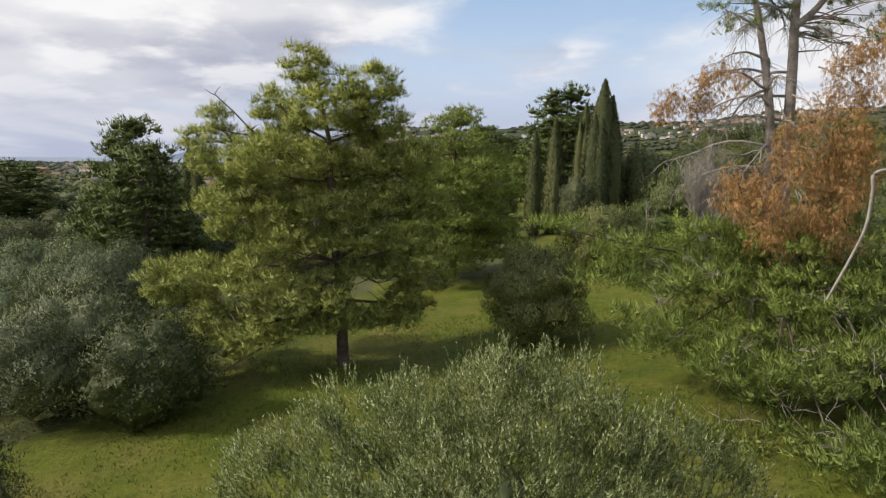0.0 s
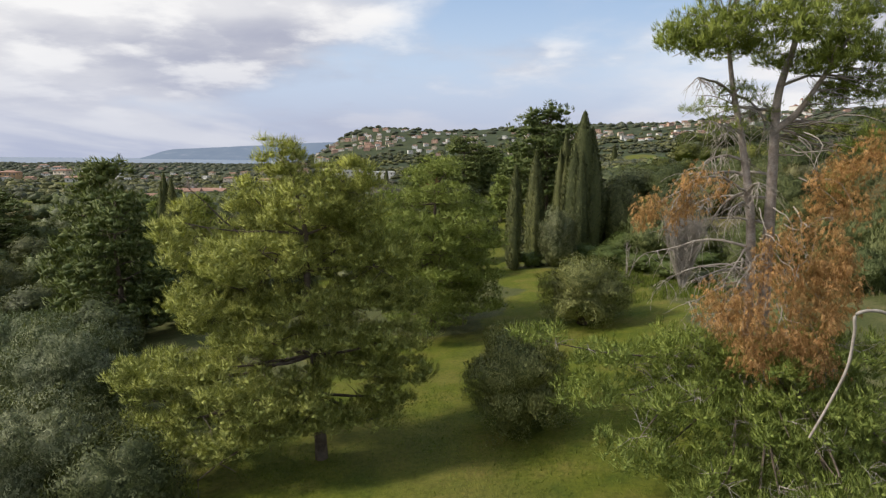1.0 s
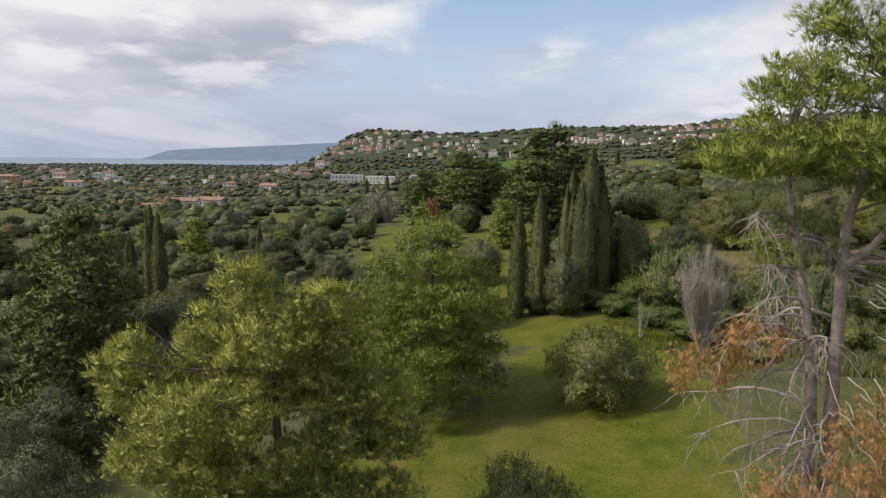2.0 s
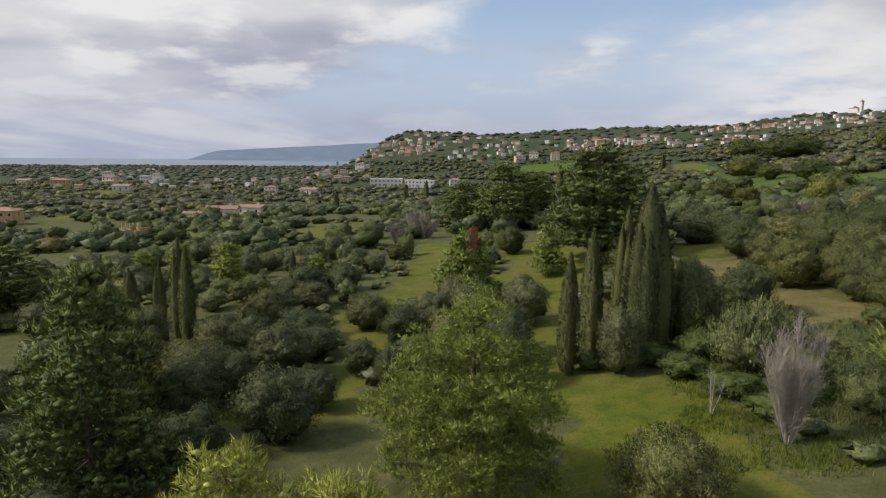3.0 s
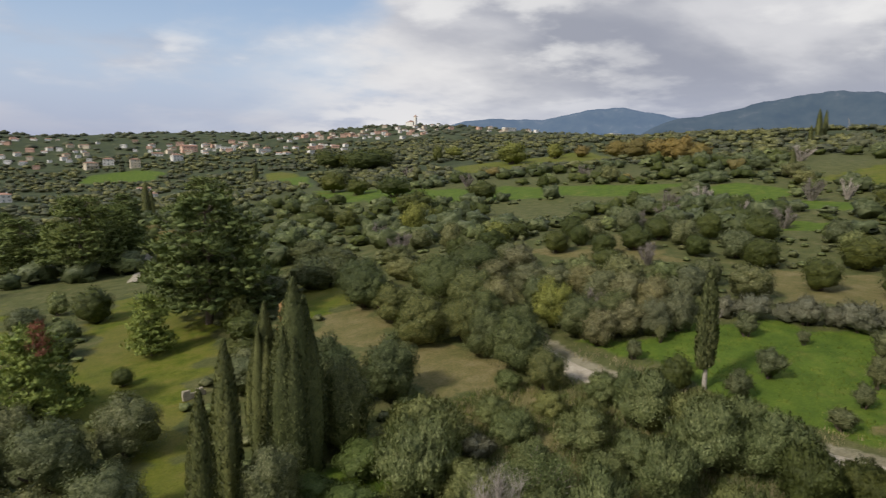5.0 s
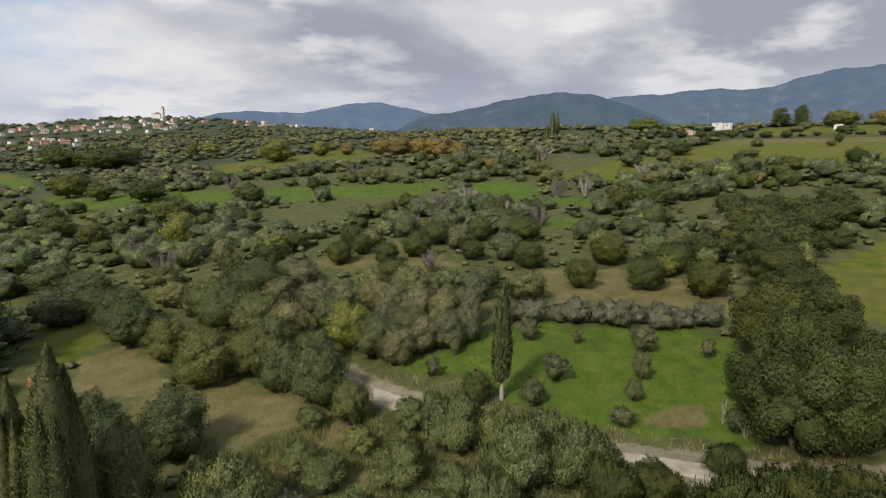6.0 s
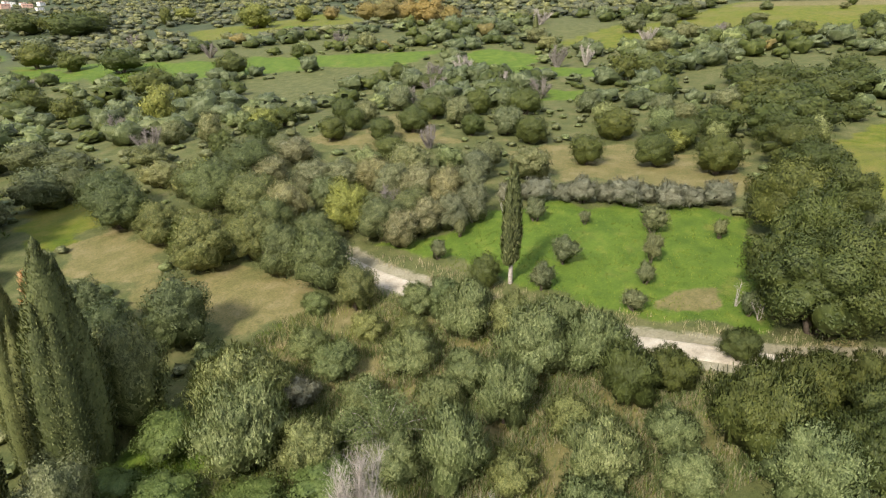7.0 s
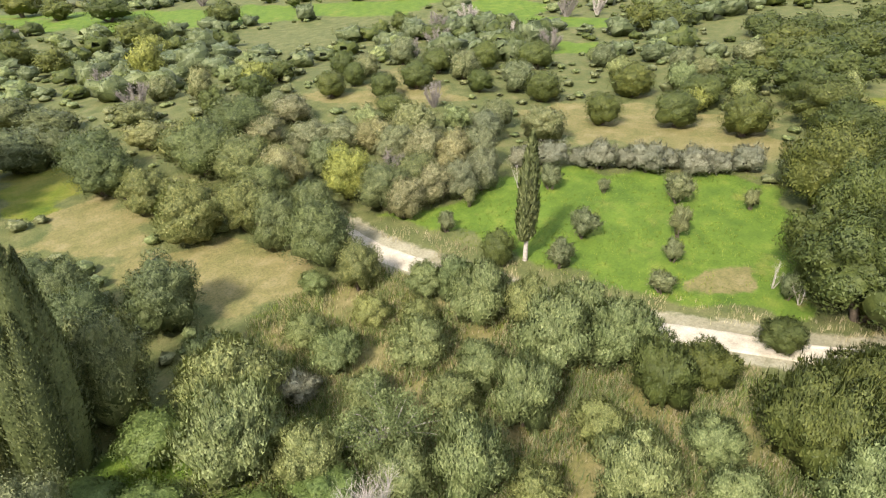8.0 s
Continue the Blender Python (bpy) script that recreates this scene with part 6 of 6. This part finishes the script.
def church():
    root = thing("church", "white church with a square bell tower", "church")
    part("nave", box_mesh("nave", WHITE_WALL, -5, 5, -9, 9, -2, 7), root)
    s = Soup()
    roof_soup(s, 10, 18, 7, 3.2, 0.4, True)
    part("roof", s.mesh("roof", TILE), root, "clay tile roof")
    part("tower", box_mesh("tower", WHITE_WALL, -2.2, 2.2, -13.4, -9, -2, 17), root)
    s = Soup()
    roof_soup(s, 4.4, 4.4, 17, 3.4, 0.3, True)
    spire = part("tower_roof", s.mesh("tower_roof", TILE), root)
    spire.location = (0, -11.2, 0)
    for x, turn in ((0, 0), (0, 180)):
        part("belfry_opening", box_mesh("belfry_opening", GLASS, -0.6, 0.6, -13.45 if turn else -9.1, -13.2 if turn else -8.95, 12.5, 15.5), root)
    return root


for x, y, turn, scale in ((472, 905, 20, 0.8), (-300, 1250, 10, 1.0)):
    c = church()
    c.matrix_basis = pose(x, y, float(land(x, y)), 0, 0, turn) @ Matrix.Diagonal((scale, scale, scale, 1))


def ruin():
    """Low broken stone wall by the cypresses."""
    rng = np.random.default_rng(31)
    root = thing("stone_ruin", "broken pale stone wall on the grass", "ruin")
    for k in range(26):
        x, row = (k % 9) * 0.42 - 1.8 + rng.uniform(-0.06, 0.06), k // 9
        if row == 2 and k % 9 in (3, 4, 5, 8):
            continue
        s = Soup()
        w, d, z = rng.uniform(0.17, 0.24), rng.uniform(0.18, 0.28), 0.40 * row + rng.uniform(-0.03, 0.03)
        box_soup(s, x - w, x + w, -d, d, z - 0.1, z + rng.uniform(0.30, 0.44))
        s.v[-1] += rng.normal(0, 0.035, s.v[-1].shape)
        part("stone", s.mesh("stone", STONE), root)
    return root


r = ruin()
r.matrix_basis = stand(11.2, 88.5, 15, 0.6, 0.75)


# ---- trees of the middle distance, by hand ----
far_round = Nursery("round_tree", "dark green round-crowned tree between grass terraces", "tree", olive_forms((34, 35), 1500, 0.34, OAK, lobes=16, low=0.05), 5.0, 3.0, "trees of the terraces")
for x, y, high, wide in [
    (120.2, 198.8, 6.8, 5.7), (149.5, 202.8, 5.3, 2.6), (103.2, 176.5, 3.2, 2.1), (197.7, 441.0, 13.7, 12.9), (191.2, 471.4, 11.4, 11.4), (115.3, 252.0, 8.4, 8.0), (110.7, 278.0, 7.2, 6.0), (227.1, 408.3, 12.0, 4.2), (252.4, 348.4, 4.4, 3.8),
    (255.9, 112.0, 5.7, 5.4), (145.8, 82.6, 6.5, 5.4), (143.2, 88.1, 6.2, 4.4), (148.4, 65.0, 4.5, 4.3), (258.1, 128.4, 6.5, 3.9), (242.4, 51.8, 5.6, 4.0), (219.6, 66.6, 5.3, 4.7), (403.0, 79.2, 6.7, 6.7), (400.1, 56.3, 4.7, 3.8),
    (93.2, 195.6, 7.8, 7.0), (66.7, 203.6, 6.5, 5.0), (67.4, 184.8, 5.8, 4.2), (181.1, 427.0, 15.0, 16.0), (180.2, 490.0, 14.0, 14.0), (112.4, 309.1, 10.0, 8.0), (128.0, 140.0, 4.6, 3.6), (118.0, 122.0, 4.2, 3.4), (135.0, 58.0, 5.0, 4.2), (124.0, 50.0, 5.2, 4.4), (140.0, 44.0, 5.4, 4.8),
    (106.0, 50.5, 5.4, 4.4), (112.5, 46.0, 5.6, 4.6), (118.0, 51.5, 5.2, 4.4), (125.0, 57.5, 5.0, 4.2), (131.0, 46.5, 5.6, 4.8), (128.0, 52.5, 5.2, 4.4), (140.5, 51.0, 5.4, 4.6), (148.0, 57.5, 5.0, 4.4), (155.0, 47.0, 5.6, 4.8), (150.5, 65.0, 4.8, 4.2), (138.0, 61.0, 4.8, 4.2), (104.0, 57.0, 4.8, 4.0),
    (359.8, 170.5, 4.1, 3.6), (357.7, 161.9, 4.1, 3.5), (346.7, 148.1, 3.9, 3.4), (344.3, 139.5, 3.8, 3.4), (342.0, 129.7, 3.7, 3.4), (344.0, 122.9, 3.7, 3.4), (341.0, 114.3, 3.6, 3.3), (337.8, 106.0, 3.5, 3.3), (329.7, 96.4, 3.4, 3.2), (331.1, 88.5, 3.3, 3.2),
]:
    far_round.plant(x, y, high, wide)
far_shrub = Nursery("shrub", "green shrub among grey olives", "shrub", olive_forms((55, 56), 1500, 0.26, SHRUB, 4.0, 2.6, lobes=12, low=0.03, lift=0.9), 4.0, 2.6, "shrubs of the slope")
far_olive = Nursery("olive_tree", "grey-green olive on a grass terrace", "olive tree", olive_forms((36, 37), 1500, 0.34, OLIVE, lobes=16, low=0.05), 5.0, 3.0, "trees of the terraces")
terrace = np.random.default_rng(61)
for _ in range(34):
    x = terrace.uniform(232, 415)
    y = 40 + 26 * terrace.integers(0, 4) + terrace.normal(0, 2.5)
    (far_olive if terrace.random() < 0.6 else far_round).plant(round(x, 1), round(y, 1), terrace.uniform(2.0, 4.2), terrace.uniform(1.8, 4.2))
for x, y, high, wide in [(123.4, 331.4, 11.0, 9.0), (170.0, 190.8, 6.4, 4.4), (233.9, 110.1, 5.8, 3.5), (208.0, 95.8, 5.6, 4.6), (222.5, 117.9, 6.7, 5.1), (186.0, 96.0, 5.0, 4.0), (176.0, 78.0, 5.0, 4.2), (196.0, 140.0, 5.4, 4.4), (182.0, 128.0, 4.8, 4.0), (210.0, 160.0, 5.0, 4.2)]:
    far_olive.plant(x, y, high, wide)
gold = Nursery("golden_tree", "yellow-green tree turning gold", "tree", olive_forms((92, 93), 1900, 0.34, YELLOW, lobes=16, low=0.04), 5.0, 3.0, "golden trees by the far meadow")
for x, y, high, wide in [(229.8, 328.0, 13.9, 10.2), (258.9, 323.5, 9.5, 6.2), (252.4, 427.9, 8.6, 8.6), (83.1, 172.4, 5.7, 3.8), (398.5, 181.0, 9.5, 13.0), (424.0, 78.0, 9.0, 10.5), (93.0, 60.0, 3.4, 2.4), (70.0, 120.0, 4.4, 2.8), (69.8, 152.0, 8.2, 3.6), (47.0, 103.0, 4.6, 2.4)]:
    gold.plant(x, y, high, wide)
russet = Nursery("russet_tree", "russet-leaved tree in a far row", "tree", olive_forms((94, 95), 1900, 0.30, RUSSET, lobes=18, low=0.03), 5.0, 3.0, "russet trees by the far meadow")
for x, y, high, wide in [(267.1, 309.2, 7.7, 5.5), (262.0, 276.0, 10.5, 8.0), (258.0, 258.0, 11.8, 8.6), (250.0, 238.0, 10.8, 7.0), (244.9, 222.3, 11.8, 9.0), (428.0, 60.0, 8.5, 7.0), (236.0, 204.0, 8.5, 6.0)]:
    russet.plant(x, y, high, wide)
for x, y, high, wide in [(172.0, 206.6, 6.2, 4.7), (83.5, 250.4, 4.6, 5.6), (141.8, 240.7, 6.0, 4.8), (157.4, 111.9, 6.4, 4.6), (214.5, 87.9, 5.6, 4.7), (222.5, 79.2, 5.1, 5.4), (164.7, 334.3, 6.5, 4.9)]:
    bushes.plant(x, y, high, wide)
pale_bush = Nursery("pale_bush", "whitish leafless bush among green trees", "bush", [bare_tree(14, 4.0, 9, 110, TWIG_MAT, 0.8, 2.6, 0.8)], 4.0, 2.4, "leafless bushes", ["stem"] * 9)
for x, y, high, wide in [(239.5, 163.0, 6.7, 6.4), (201.7, 105.0, 5.1, 4.6), (162.6, 106.4, 6.0, 3.0), (136.1, 126.7, 6.6, 4.2), (128.0, 110.0, 4.4, 2.6), (-141.8, 352.0, 10.0, 5.6), (-19.3, 177.5, 7.3, 4.4), (-123.3, 179.5, 3.4, 1.8)]:
    pale_bush.plant(x, y, high, wide)
for x, y, high, wide in [(379.4, 234.8, 16.0, 2.2), (343.0, 218.4, 9.5, 1.6), (389.8, 236.6, 14.8, 1.7), (203.6, 144.7, 8.4, 1.2), (33.1, 322.4, 16.0, 2.4), (118.4, 469.6, 14.3, 2.6), (36.0, 330.0, 12.0, 1.8), (-40.0, 410.0, 12.0, 2.0), (-52.0, 402.0, 11.0, 1.8), (-70.0, 300.0, 11.0, 1.6)]:
    slim_cypress.plant(x, y, high, wide)
for x, y, high, wide in [(420.0, 108.0, 11.0, 5.6), (424.0, 98.0, 12.0, 5.2), (43.4, 249.7, 17.0, 10.0), (22.5, 292.6, 13.0, 7.5), (-15.2, 280.0, 11.3, 6.5)]:
    mid_pine.plant(x, y, high, wide)
for kind, x, y, turn, scale in [("far_cottage", 383.5, 147.8, -60, 0.42), ("far_cube", 403.0, 133.3, -70, 0.55), ("far_cube", 388.5, 74.7, -80, 0.34)]:
    street.build(kind, x, y, turn, scale)


def pole(x, y, high):
    root = thing("utility_pole", "thin wooden utility pole with a crossarm", "pole", "utility poles of the valley")
    root.matrix_basis = stand(x, y, 30)
    s = Soup()
    tube(s, [(0, 0, -0.4), (0.03, 0, high * 0.5), (0, 0, high)], [0.16, 0.13, 0.1], 8)
    part("post", s.mesh("post", PALE_WOOD, True), root)
    part("crossarm", box_mesh("crossarm", PALE_WOOD, -0.9, 0.9, -0.07, 0.07, high - 0.7, high - 0.55), root)


for x, y, high in [(405.1, 144.9, 10.4), (412.7, 235.5, 8.0), (410.0, 92.0, 9.0)]:
    pole(x, y, high)


def low_wall():
    """A pale dry-stone wall along the lane of the plain: each stone its own piece."""
    rng = np.random.default_rng(31)
    root = thing("stone_wall", "long low pale stone wall along a lane", "wall")
    line = curve_through([(-116.5, 165.5), (-117.0, 176.6), (-114.9, 184.5), (-112.1, 191.6), (-109.2, 198.7), (-105.7, 203.4)], 4)
    for (ax, ay), (bx, by) in zip(line[:-1], line[1:]):
        s = Soup()
        half = math.hypot(bx - ax, by - ay) / 2 - 0.03
        box_soup(s, -half, half, -0.25, 0.25, -0.4, 0.95 + rng.uniform(-0.1, 0.1))
        o = part("stone_course", s.mesh("stone_course", STONE), root)
        o.matrix_basis = pose((ax + bx) / 2, (ay + by) / 2, float(land((ax + bx) / 2, (ay + by) / 2)), 0, 0, math.degrees(math.atan2(by - ay, bx - ax)))


low_wall()


def post_fence():
    root = thing("post_fence", "row of white posts beside a green pitch", "fence")
    for k in range(6):
        x, y = -118.6 + 0.8 * k, 209.6 + 0.85 * k
        s = Soup()
        tube(s, [(0, 0, -0.2), (0, 0, 2.0)], 0.07, 8)
        o = part("post", s.mesh("post", WHITE_WALL, True), root)
        o.matrix_basis = pose(x, y, float(land(x, y)))


post_fence()


# ---- the rest of the grove, and the woods beyond ----
TAKEN = [(o.matrix_basis.translation.x, o.matrix_basis.translation.y, 1.6) for o in scene.collection.objects if o.parent is None and o.type == "EMPTY"]
HOMES = np.array([(o.matrix_basis.translation.x, o.matrix_basis.translation.y) for o in scene.collection.objects if o.parent is None and o.name.split(".")[0] in ("house", "church")])


def free_spots(rng, x0, x1, y0, y1, step, keep, reach=2.6, margin=1.0):
    """Places on a loose grid that lie off the fields, the road and what stands already."""
    gx, gy = np.meshgrid(np.arange(x0, x1, step), np.arange(y0, y1, step))
    p = np.stack([gx.ravel(), gy.ravel()], -1) + rng.uniform(-0.45, 0.45, (gx.size, 2)) * step
    p = p[keep(p[:, 0], p[:, 1])]
    ok = np.ones(len(p), bool)
    for _, poly in FIELDS:
        ok &= inside(poly, p[:, 0], p[:, 1]) < -margin
    ok &= np.min(np.hypot(p[:, :1] - ROAD_LINE[:, 0], p[:, 1:] - ROAD_LINE[:, 1]), 1) > 3.2
    t = np.array([q[:2] for q in TAKEN])
    ok &= np.min(np.hypot(p[:, :1] - t[:, 0], p[:, 1:] - t[:, 1]), 1) > reach
    # glades
    glade = np.sin(p[:, 0] * 0.055 + 2.0 * np.sin(p[:, 1] * 0.031)) + np.sin(p[:, 1] * 0.075 + 1.3 * np.sin(p[:, 0] * 0.04)) + rng.normal(0, 0.35, len(p))
    ok &= glade > -1.55
    # open ground before each house, on the side that faces the grove
    ok &= np.min(np.hypot(p[:, :1] - HOMES[:, 0], p[:, 1:] - HOMES[:, 1] + 6.0), 1) > 9.5
    return p[ok & (np.hypot(p[:, 0], p[:, 1] - 25) < 126) | ok & (glade > -0.9)]


def seen_side(x, y):
    """The wedge of land that lies ahead, from the sea round to the mountains."""
    a = np.degrees(np.arctan2(x, y - 10))
    return (a > -48) & (a < 108)


def fill_grove():
    rng = np.random.default_rng(77)
    spots = free_spots(rng, -75, 130, 44, 138, 6.3, lambda x, y: seen_side(x, y) & (np.hypot(x, y - 25) < 128) & ~((x > 13) & (x < 44) & (y < 70)) & ~((np.abs(x) < 22) & (y < 60)), 4.2)
    order = np.argsort(np.hypot(spots[:, 0], spots[:, 1] - 30))
    for k, (x, y) in enumerate(spots[order]):
        u = rng.random()
        if x > 30 and math.hypot(x, y - 25) > 92 and rng.random() < 0.35:
            continue
        if u < 0.56:
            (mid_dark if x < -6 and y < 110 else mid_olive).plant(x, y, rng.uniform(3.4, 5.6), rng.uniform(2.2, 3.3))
        elif u < 0.80:
            far_shrub.plant(x, y, rng.uniform(2.4, 5.0), rng.uniform(1.8, 3.2))
        elif u < 0.975:
            far_round.plant(x, y, rng.uniform(3.0, 5.0), rng.uniform(2.2, 3.2))
        elif u > 0.975:
            bushes.plant(x, y, rng.uniform(2.4, 4.0), rng.uniform(1.6, 2.4))
    print("grove fill", len(spots))


fill_grove()


def small_crowns(count, leaf, core, forms=4):
    """Corners, triangles and facings of a few low crowns of radius and height one, to be set out by the hundred."""
    out = []
    for k in range(forms):
        rng = np.random.default_rng(500 + k)
        s = Soup()
        form = Crown(rng, 1.0, 1.0, 10, 0.0, 0.2, 0.5)
        leafy_core(s, rng, form, 0.9, *core)
        d = ball(rng, count * 2)
        d = d[d[:, 2] > -0.25][:count]
        at, face = form.skin(d)
        clumps(s, rng, form.mid + (at - form.mid) * rng.uniform(0.88, 1.05, (len(at), 1)), unit(face + 0.4 * d), leaf * rng.uniform(0.6, 1.3, len(at)), leaf * 0.55, 0.5, 0.3)
        out.append((np.concatenate(s.v), np.concatenate(s.t), np.concatenate(s.m)))
    return out


FAR_CROWNS = small_crowns(190, 0.105, (8, 12))
LOW_CROWNS = small_crowns(56, 0.18, (6, 8))
DOME_CROWNS = small_crowns(26, 0.24, (5, 7))


def woods(name, label, mat, spots, size, rng, crowns=None, tall=0.8):
    """Far scrub and trees that nobody could count, one mesh: uneven leafy crowns, or plain domes near the horizon."""
    s = Soup()
    x, y = spots[:, 0], spots[:, 1]
    z = land(x, y)
    for k in range(len(spots)):
        r = size(k)
        h = r * tall * rng.uniform(0.8, 1.3)
        if crowns:
            v, t, n = crowns[rng.integers(len(crowns))]
            a = rng.uniform(0, 6.283)
            turn = np.array(((math.cos(a), math.sin(a), 0), (-math.sin(a), math.cos(a), 0), (0, 0, 1)))
            deep = 1.4 * h
            s.add(v @ turn * (r, r, deep) + (x[k], y[k], z[k] - 0.05 * h), t, unit(n @ turn / (r, r, deep)))
        else:
            lump(s, rng, (x[k], y[k], z[k] + h * rng.uniform(0.3, 0.5)), r, h / r, 3, 6)
    tagged(new(name, s.mesh(name, mat)), label, "woodland", kind="stuff")


def far_woods():
    rng = np.random.default_rng(78)
    ring = lambda a, b: (lambda x, y: seen_side(x, y) & (np.hypot(x, y - 25) > a) & (np.hypot(x, y - 25) <= b))  # noqa: E731
    spots = free_spots(rng, -270, 330, 0, 340, 7.9, ring(126, 300), 3.8, 1.5)
    kind = rng.random(len(spots))
    drift = np.sin(spots[:, 0] * 0.045) + np.sin(spots[:, 1] * 0.06 + spots[:, 0] * 0.02)
    pickers = [("olive_woods", "grey-green olive groves in the distance", OLIVE, kind < 0.56), ("oak_woods", "dark green scrub oaks in the distance", OAK, (kind >= 0.56) & (kind < 0.85)), ("green_woods", "fresh green shrubs in the distance", SHRUB, (kind >= 0.85) & (drift < 0.9)), ("russet_woods", "russet leafless scrub in the distance", RUSSET, (kind >= 0.85) & (drift >= 0.9))]
    for name, label, mat, mask in pickers:
        woods(name, label, mat, spots[mask], lambda k: rng.uniform(2.2, 4.6), rng, FAR_CROWNS)
    spots = free_spots(rng, -900, 900, 0, 1000, 8.2, ring(296, 760), 3.0, 3.0)
    kind = rng.random(len(spots))
    for name, label, mat, mask in [("olive_woods", "olive groves on the far slopes", OLIVE, kind < 0.55), ("oak_woods", "dark scrub on the far slopes", HAZED_WOOD, kind >= 0.55)]:
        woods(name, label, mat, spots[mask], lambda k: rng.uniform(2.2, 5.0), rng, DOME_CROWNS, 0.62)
    spots = free_spots(rng, -1700, 1100, 0, 2100, 20.0, lambda x, y: ring(750, 1900)(x, y) & (np.degrees(np.arctan2(x, y - 10)) < 62), 3.0, 3.0)
    spots = spots[rng.random(len(spots)) < 0.8]
    woods("far_woods", "woods and groves near the horizon", HAZED_WOOD, spots, lambda k: rng.uniform(3.5, 7), rng, None, 0.4)
    print("far spots", len(spots))


far_woods()


def undergrowth():
    """Low scrub between the trees."""
    rng = np.random.default_rng(79)
    spots = free_spots(rng, -70, 128, 46, 136, 3.6, lambda x, y: seen_side(x, y) & (np.hypot(x, y - 25) < 126) & ~((np.abs(x) < 20) & (y < 60)), 1.6, 0.4)
    kind = rng.random(len(spots))
    woods("scrub", "low grey-green scrub between the olives", OLIVE, spots[kind < 0.4], lambda k: rng.uniform(0.6, 1.5), rng, LOW_CROWNS, 0.7)
    woods("green_scrub", "low green scrub between the olives", SHRUB, spots[kind >= 0.55], lambda k: rng.uniform(0.5, 1.3), rng, LOW_CROWNS, 0.65)

    spots = free_spots(rng, -150, 300, 20, 270, 5.6, lambda x, y: seen_side(x, y) & (np.hypot(x, y - 25) > 122) & (np.hypot(x, y - 25) < 245) & (x > -90), 1.8, 0.6)
    kind = rng.random(len(spots))
    woods("scrub", "grey-green scrub of the middle distance", OLIVE, spots[kind < 0.4], lambda k: rng.uniform(0.7, 1.7), rng, LOW_CROWNS, 0.65)
    woods("green_scrub", "green scrub of the middle distance", SHRUB, spots[(kind >= 0.4) & (kind < 0.7)], lambda k: rng.uniform(0.7, 1.6), rng, LOW_CROWNS, 0.65)
    woods("dark_scrub", "dark green scrub of the middle distance", OAK, spots[kind >= 0.7], lambda k: rng.uniform(0.8, 1.9), rng, LOW_CROWNS, 0.65)
    print("mid scrub", len(spots))


undergrowth()


# ---- grasses ----
def tufts(name, label, mat, rng, polys, per_m2, high, wide, lean=0.35, off_road=True):
    s = Soup()
    total = 0
    for poly in polys:
        p = np.array(poly, float)
        lo, hi = p.min(0), p.max(0)
        n = int((hi - lo).prod() * per_m2)
        q = rng.uniform(lo, hi, (n, 2))
        thin = np.sin(q[:, 0] * 0.8 + 1.7 * np.sin(q[:, 1] * 0.5)) + np.sin(q[:, 1] * 1.1) + rng.normal(0, 0.8, n)
        ok = (inside(poly, q[:, 0], q[:, 1]) > -0.6) & (thin > -0.3)
        if off_road:
            ok &= np.min(np.hypot(q[:, :1] - ROAD_LINE[:, 0], q[:, 1:] - ROAD_LINE[:, 1]), 1) > 1.7
        q = q[ok]
        at = np.concatenate([q, land(q[:, 0], q[:, 1])[:, None] - 0.02], 1)
        for _ in range(3):
            b = at + np.concatenate([rng.normal(0, 0.12, (len(at), 2)), np.zeros((len(at), 1))], 1)
            blades(s, rng, b, UP + lean * ball(rng, len(at)), rng.uniform(0.6, 1.25, len(at)) * high, wide)
        total += 3 * len(at)
    tagged(new(name, s.mesh(name, mat)), label, "grass", kind="stuff")
    print(name, total)


def grasses():
    rng = np.random.default_rng(21)
    slope = [(23, 43), (38, 34), (43, 36), (43, 44), (41, 58), (40, 68), (31, 72), (26, 66), (22, 52)]
    tufts("dry_grass", "tall dry straw-coloured grass on the slope", STRAW, rng, [slope], 34, 0.45, 0.045)
    tufts("scrub_grass", "green weeds among dry grass", BLADE, rng, [slope, [(13, 46), (24, 44), (27, 66), (16, 66)]], 26, 0.36, 0.055)
    tufts("pale_weeds", "tall pale green weeds between the shrubs", SHRUB, rng, [slope, [(20, 50), (27, 48), (29, 66), (22, 66)]], 16, 0.7, 0.07, 0.45)
    tufts("short_grass", "short green grass of the clearing", BLADE, rng, [[(-9, 9), (-9, 20), (-7, 30), (5, 36), (9, 28), (10, 9)]], 34, 0.13, 0.03, 0.8, False)
    tufts("field_grass", "lush green grass and weeds of the field", BLADE, rng, [[(47, 75), (50, 71), (60, 70), (66, 64), (74, 48), (67, 42), (52, 38), (48, 44), (47, 56)]], 6, 0.2, 0.07, 0.6)
    tufts("verge_grass", "rank grass along the dirt track", STRAW, rng, [[(39.5, 74), (46.5, 74), (46, 58), (48, 44), (52, 34), (49, 30), (42, 36), (40, 50)]], 7, 0.45, 0.05)


grasses()
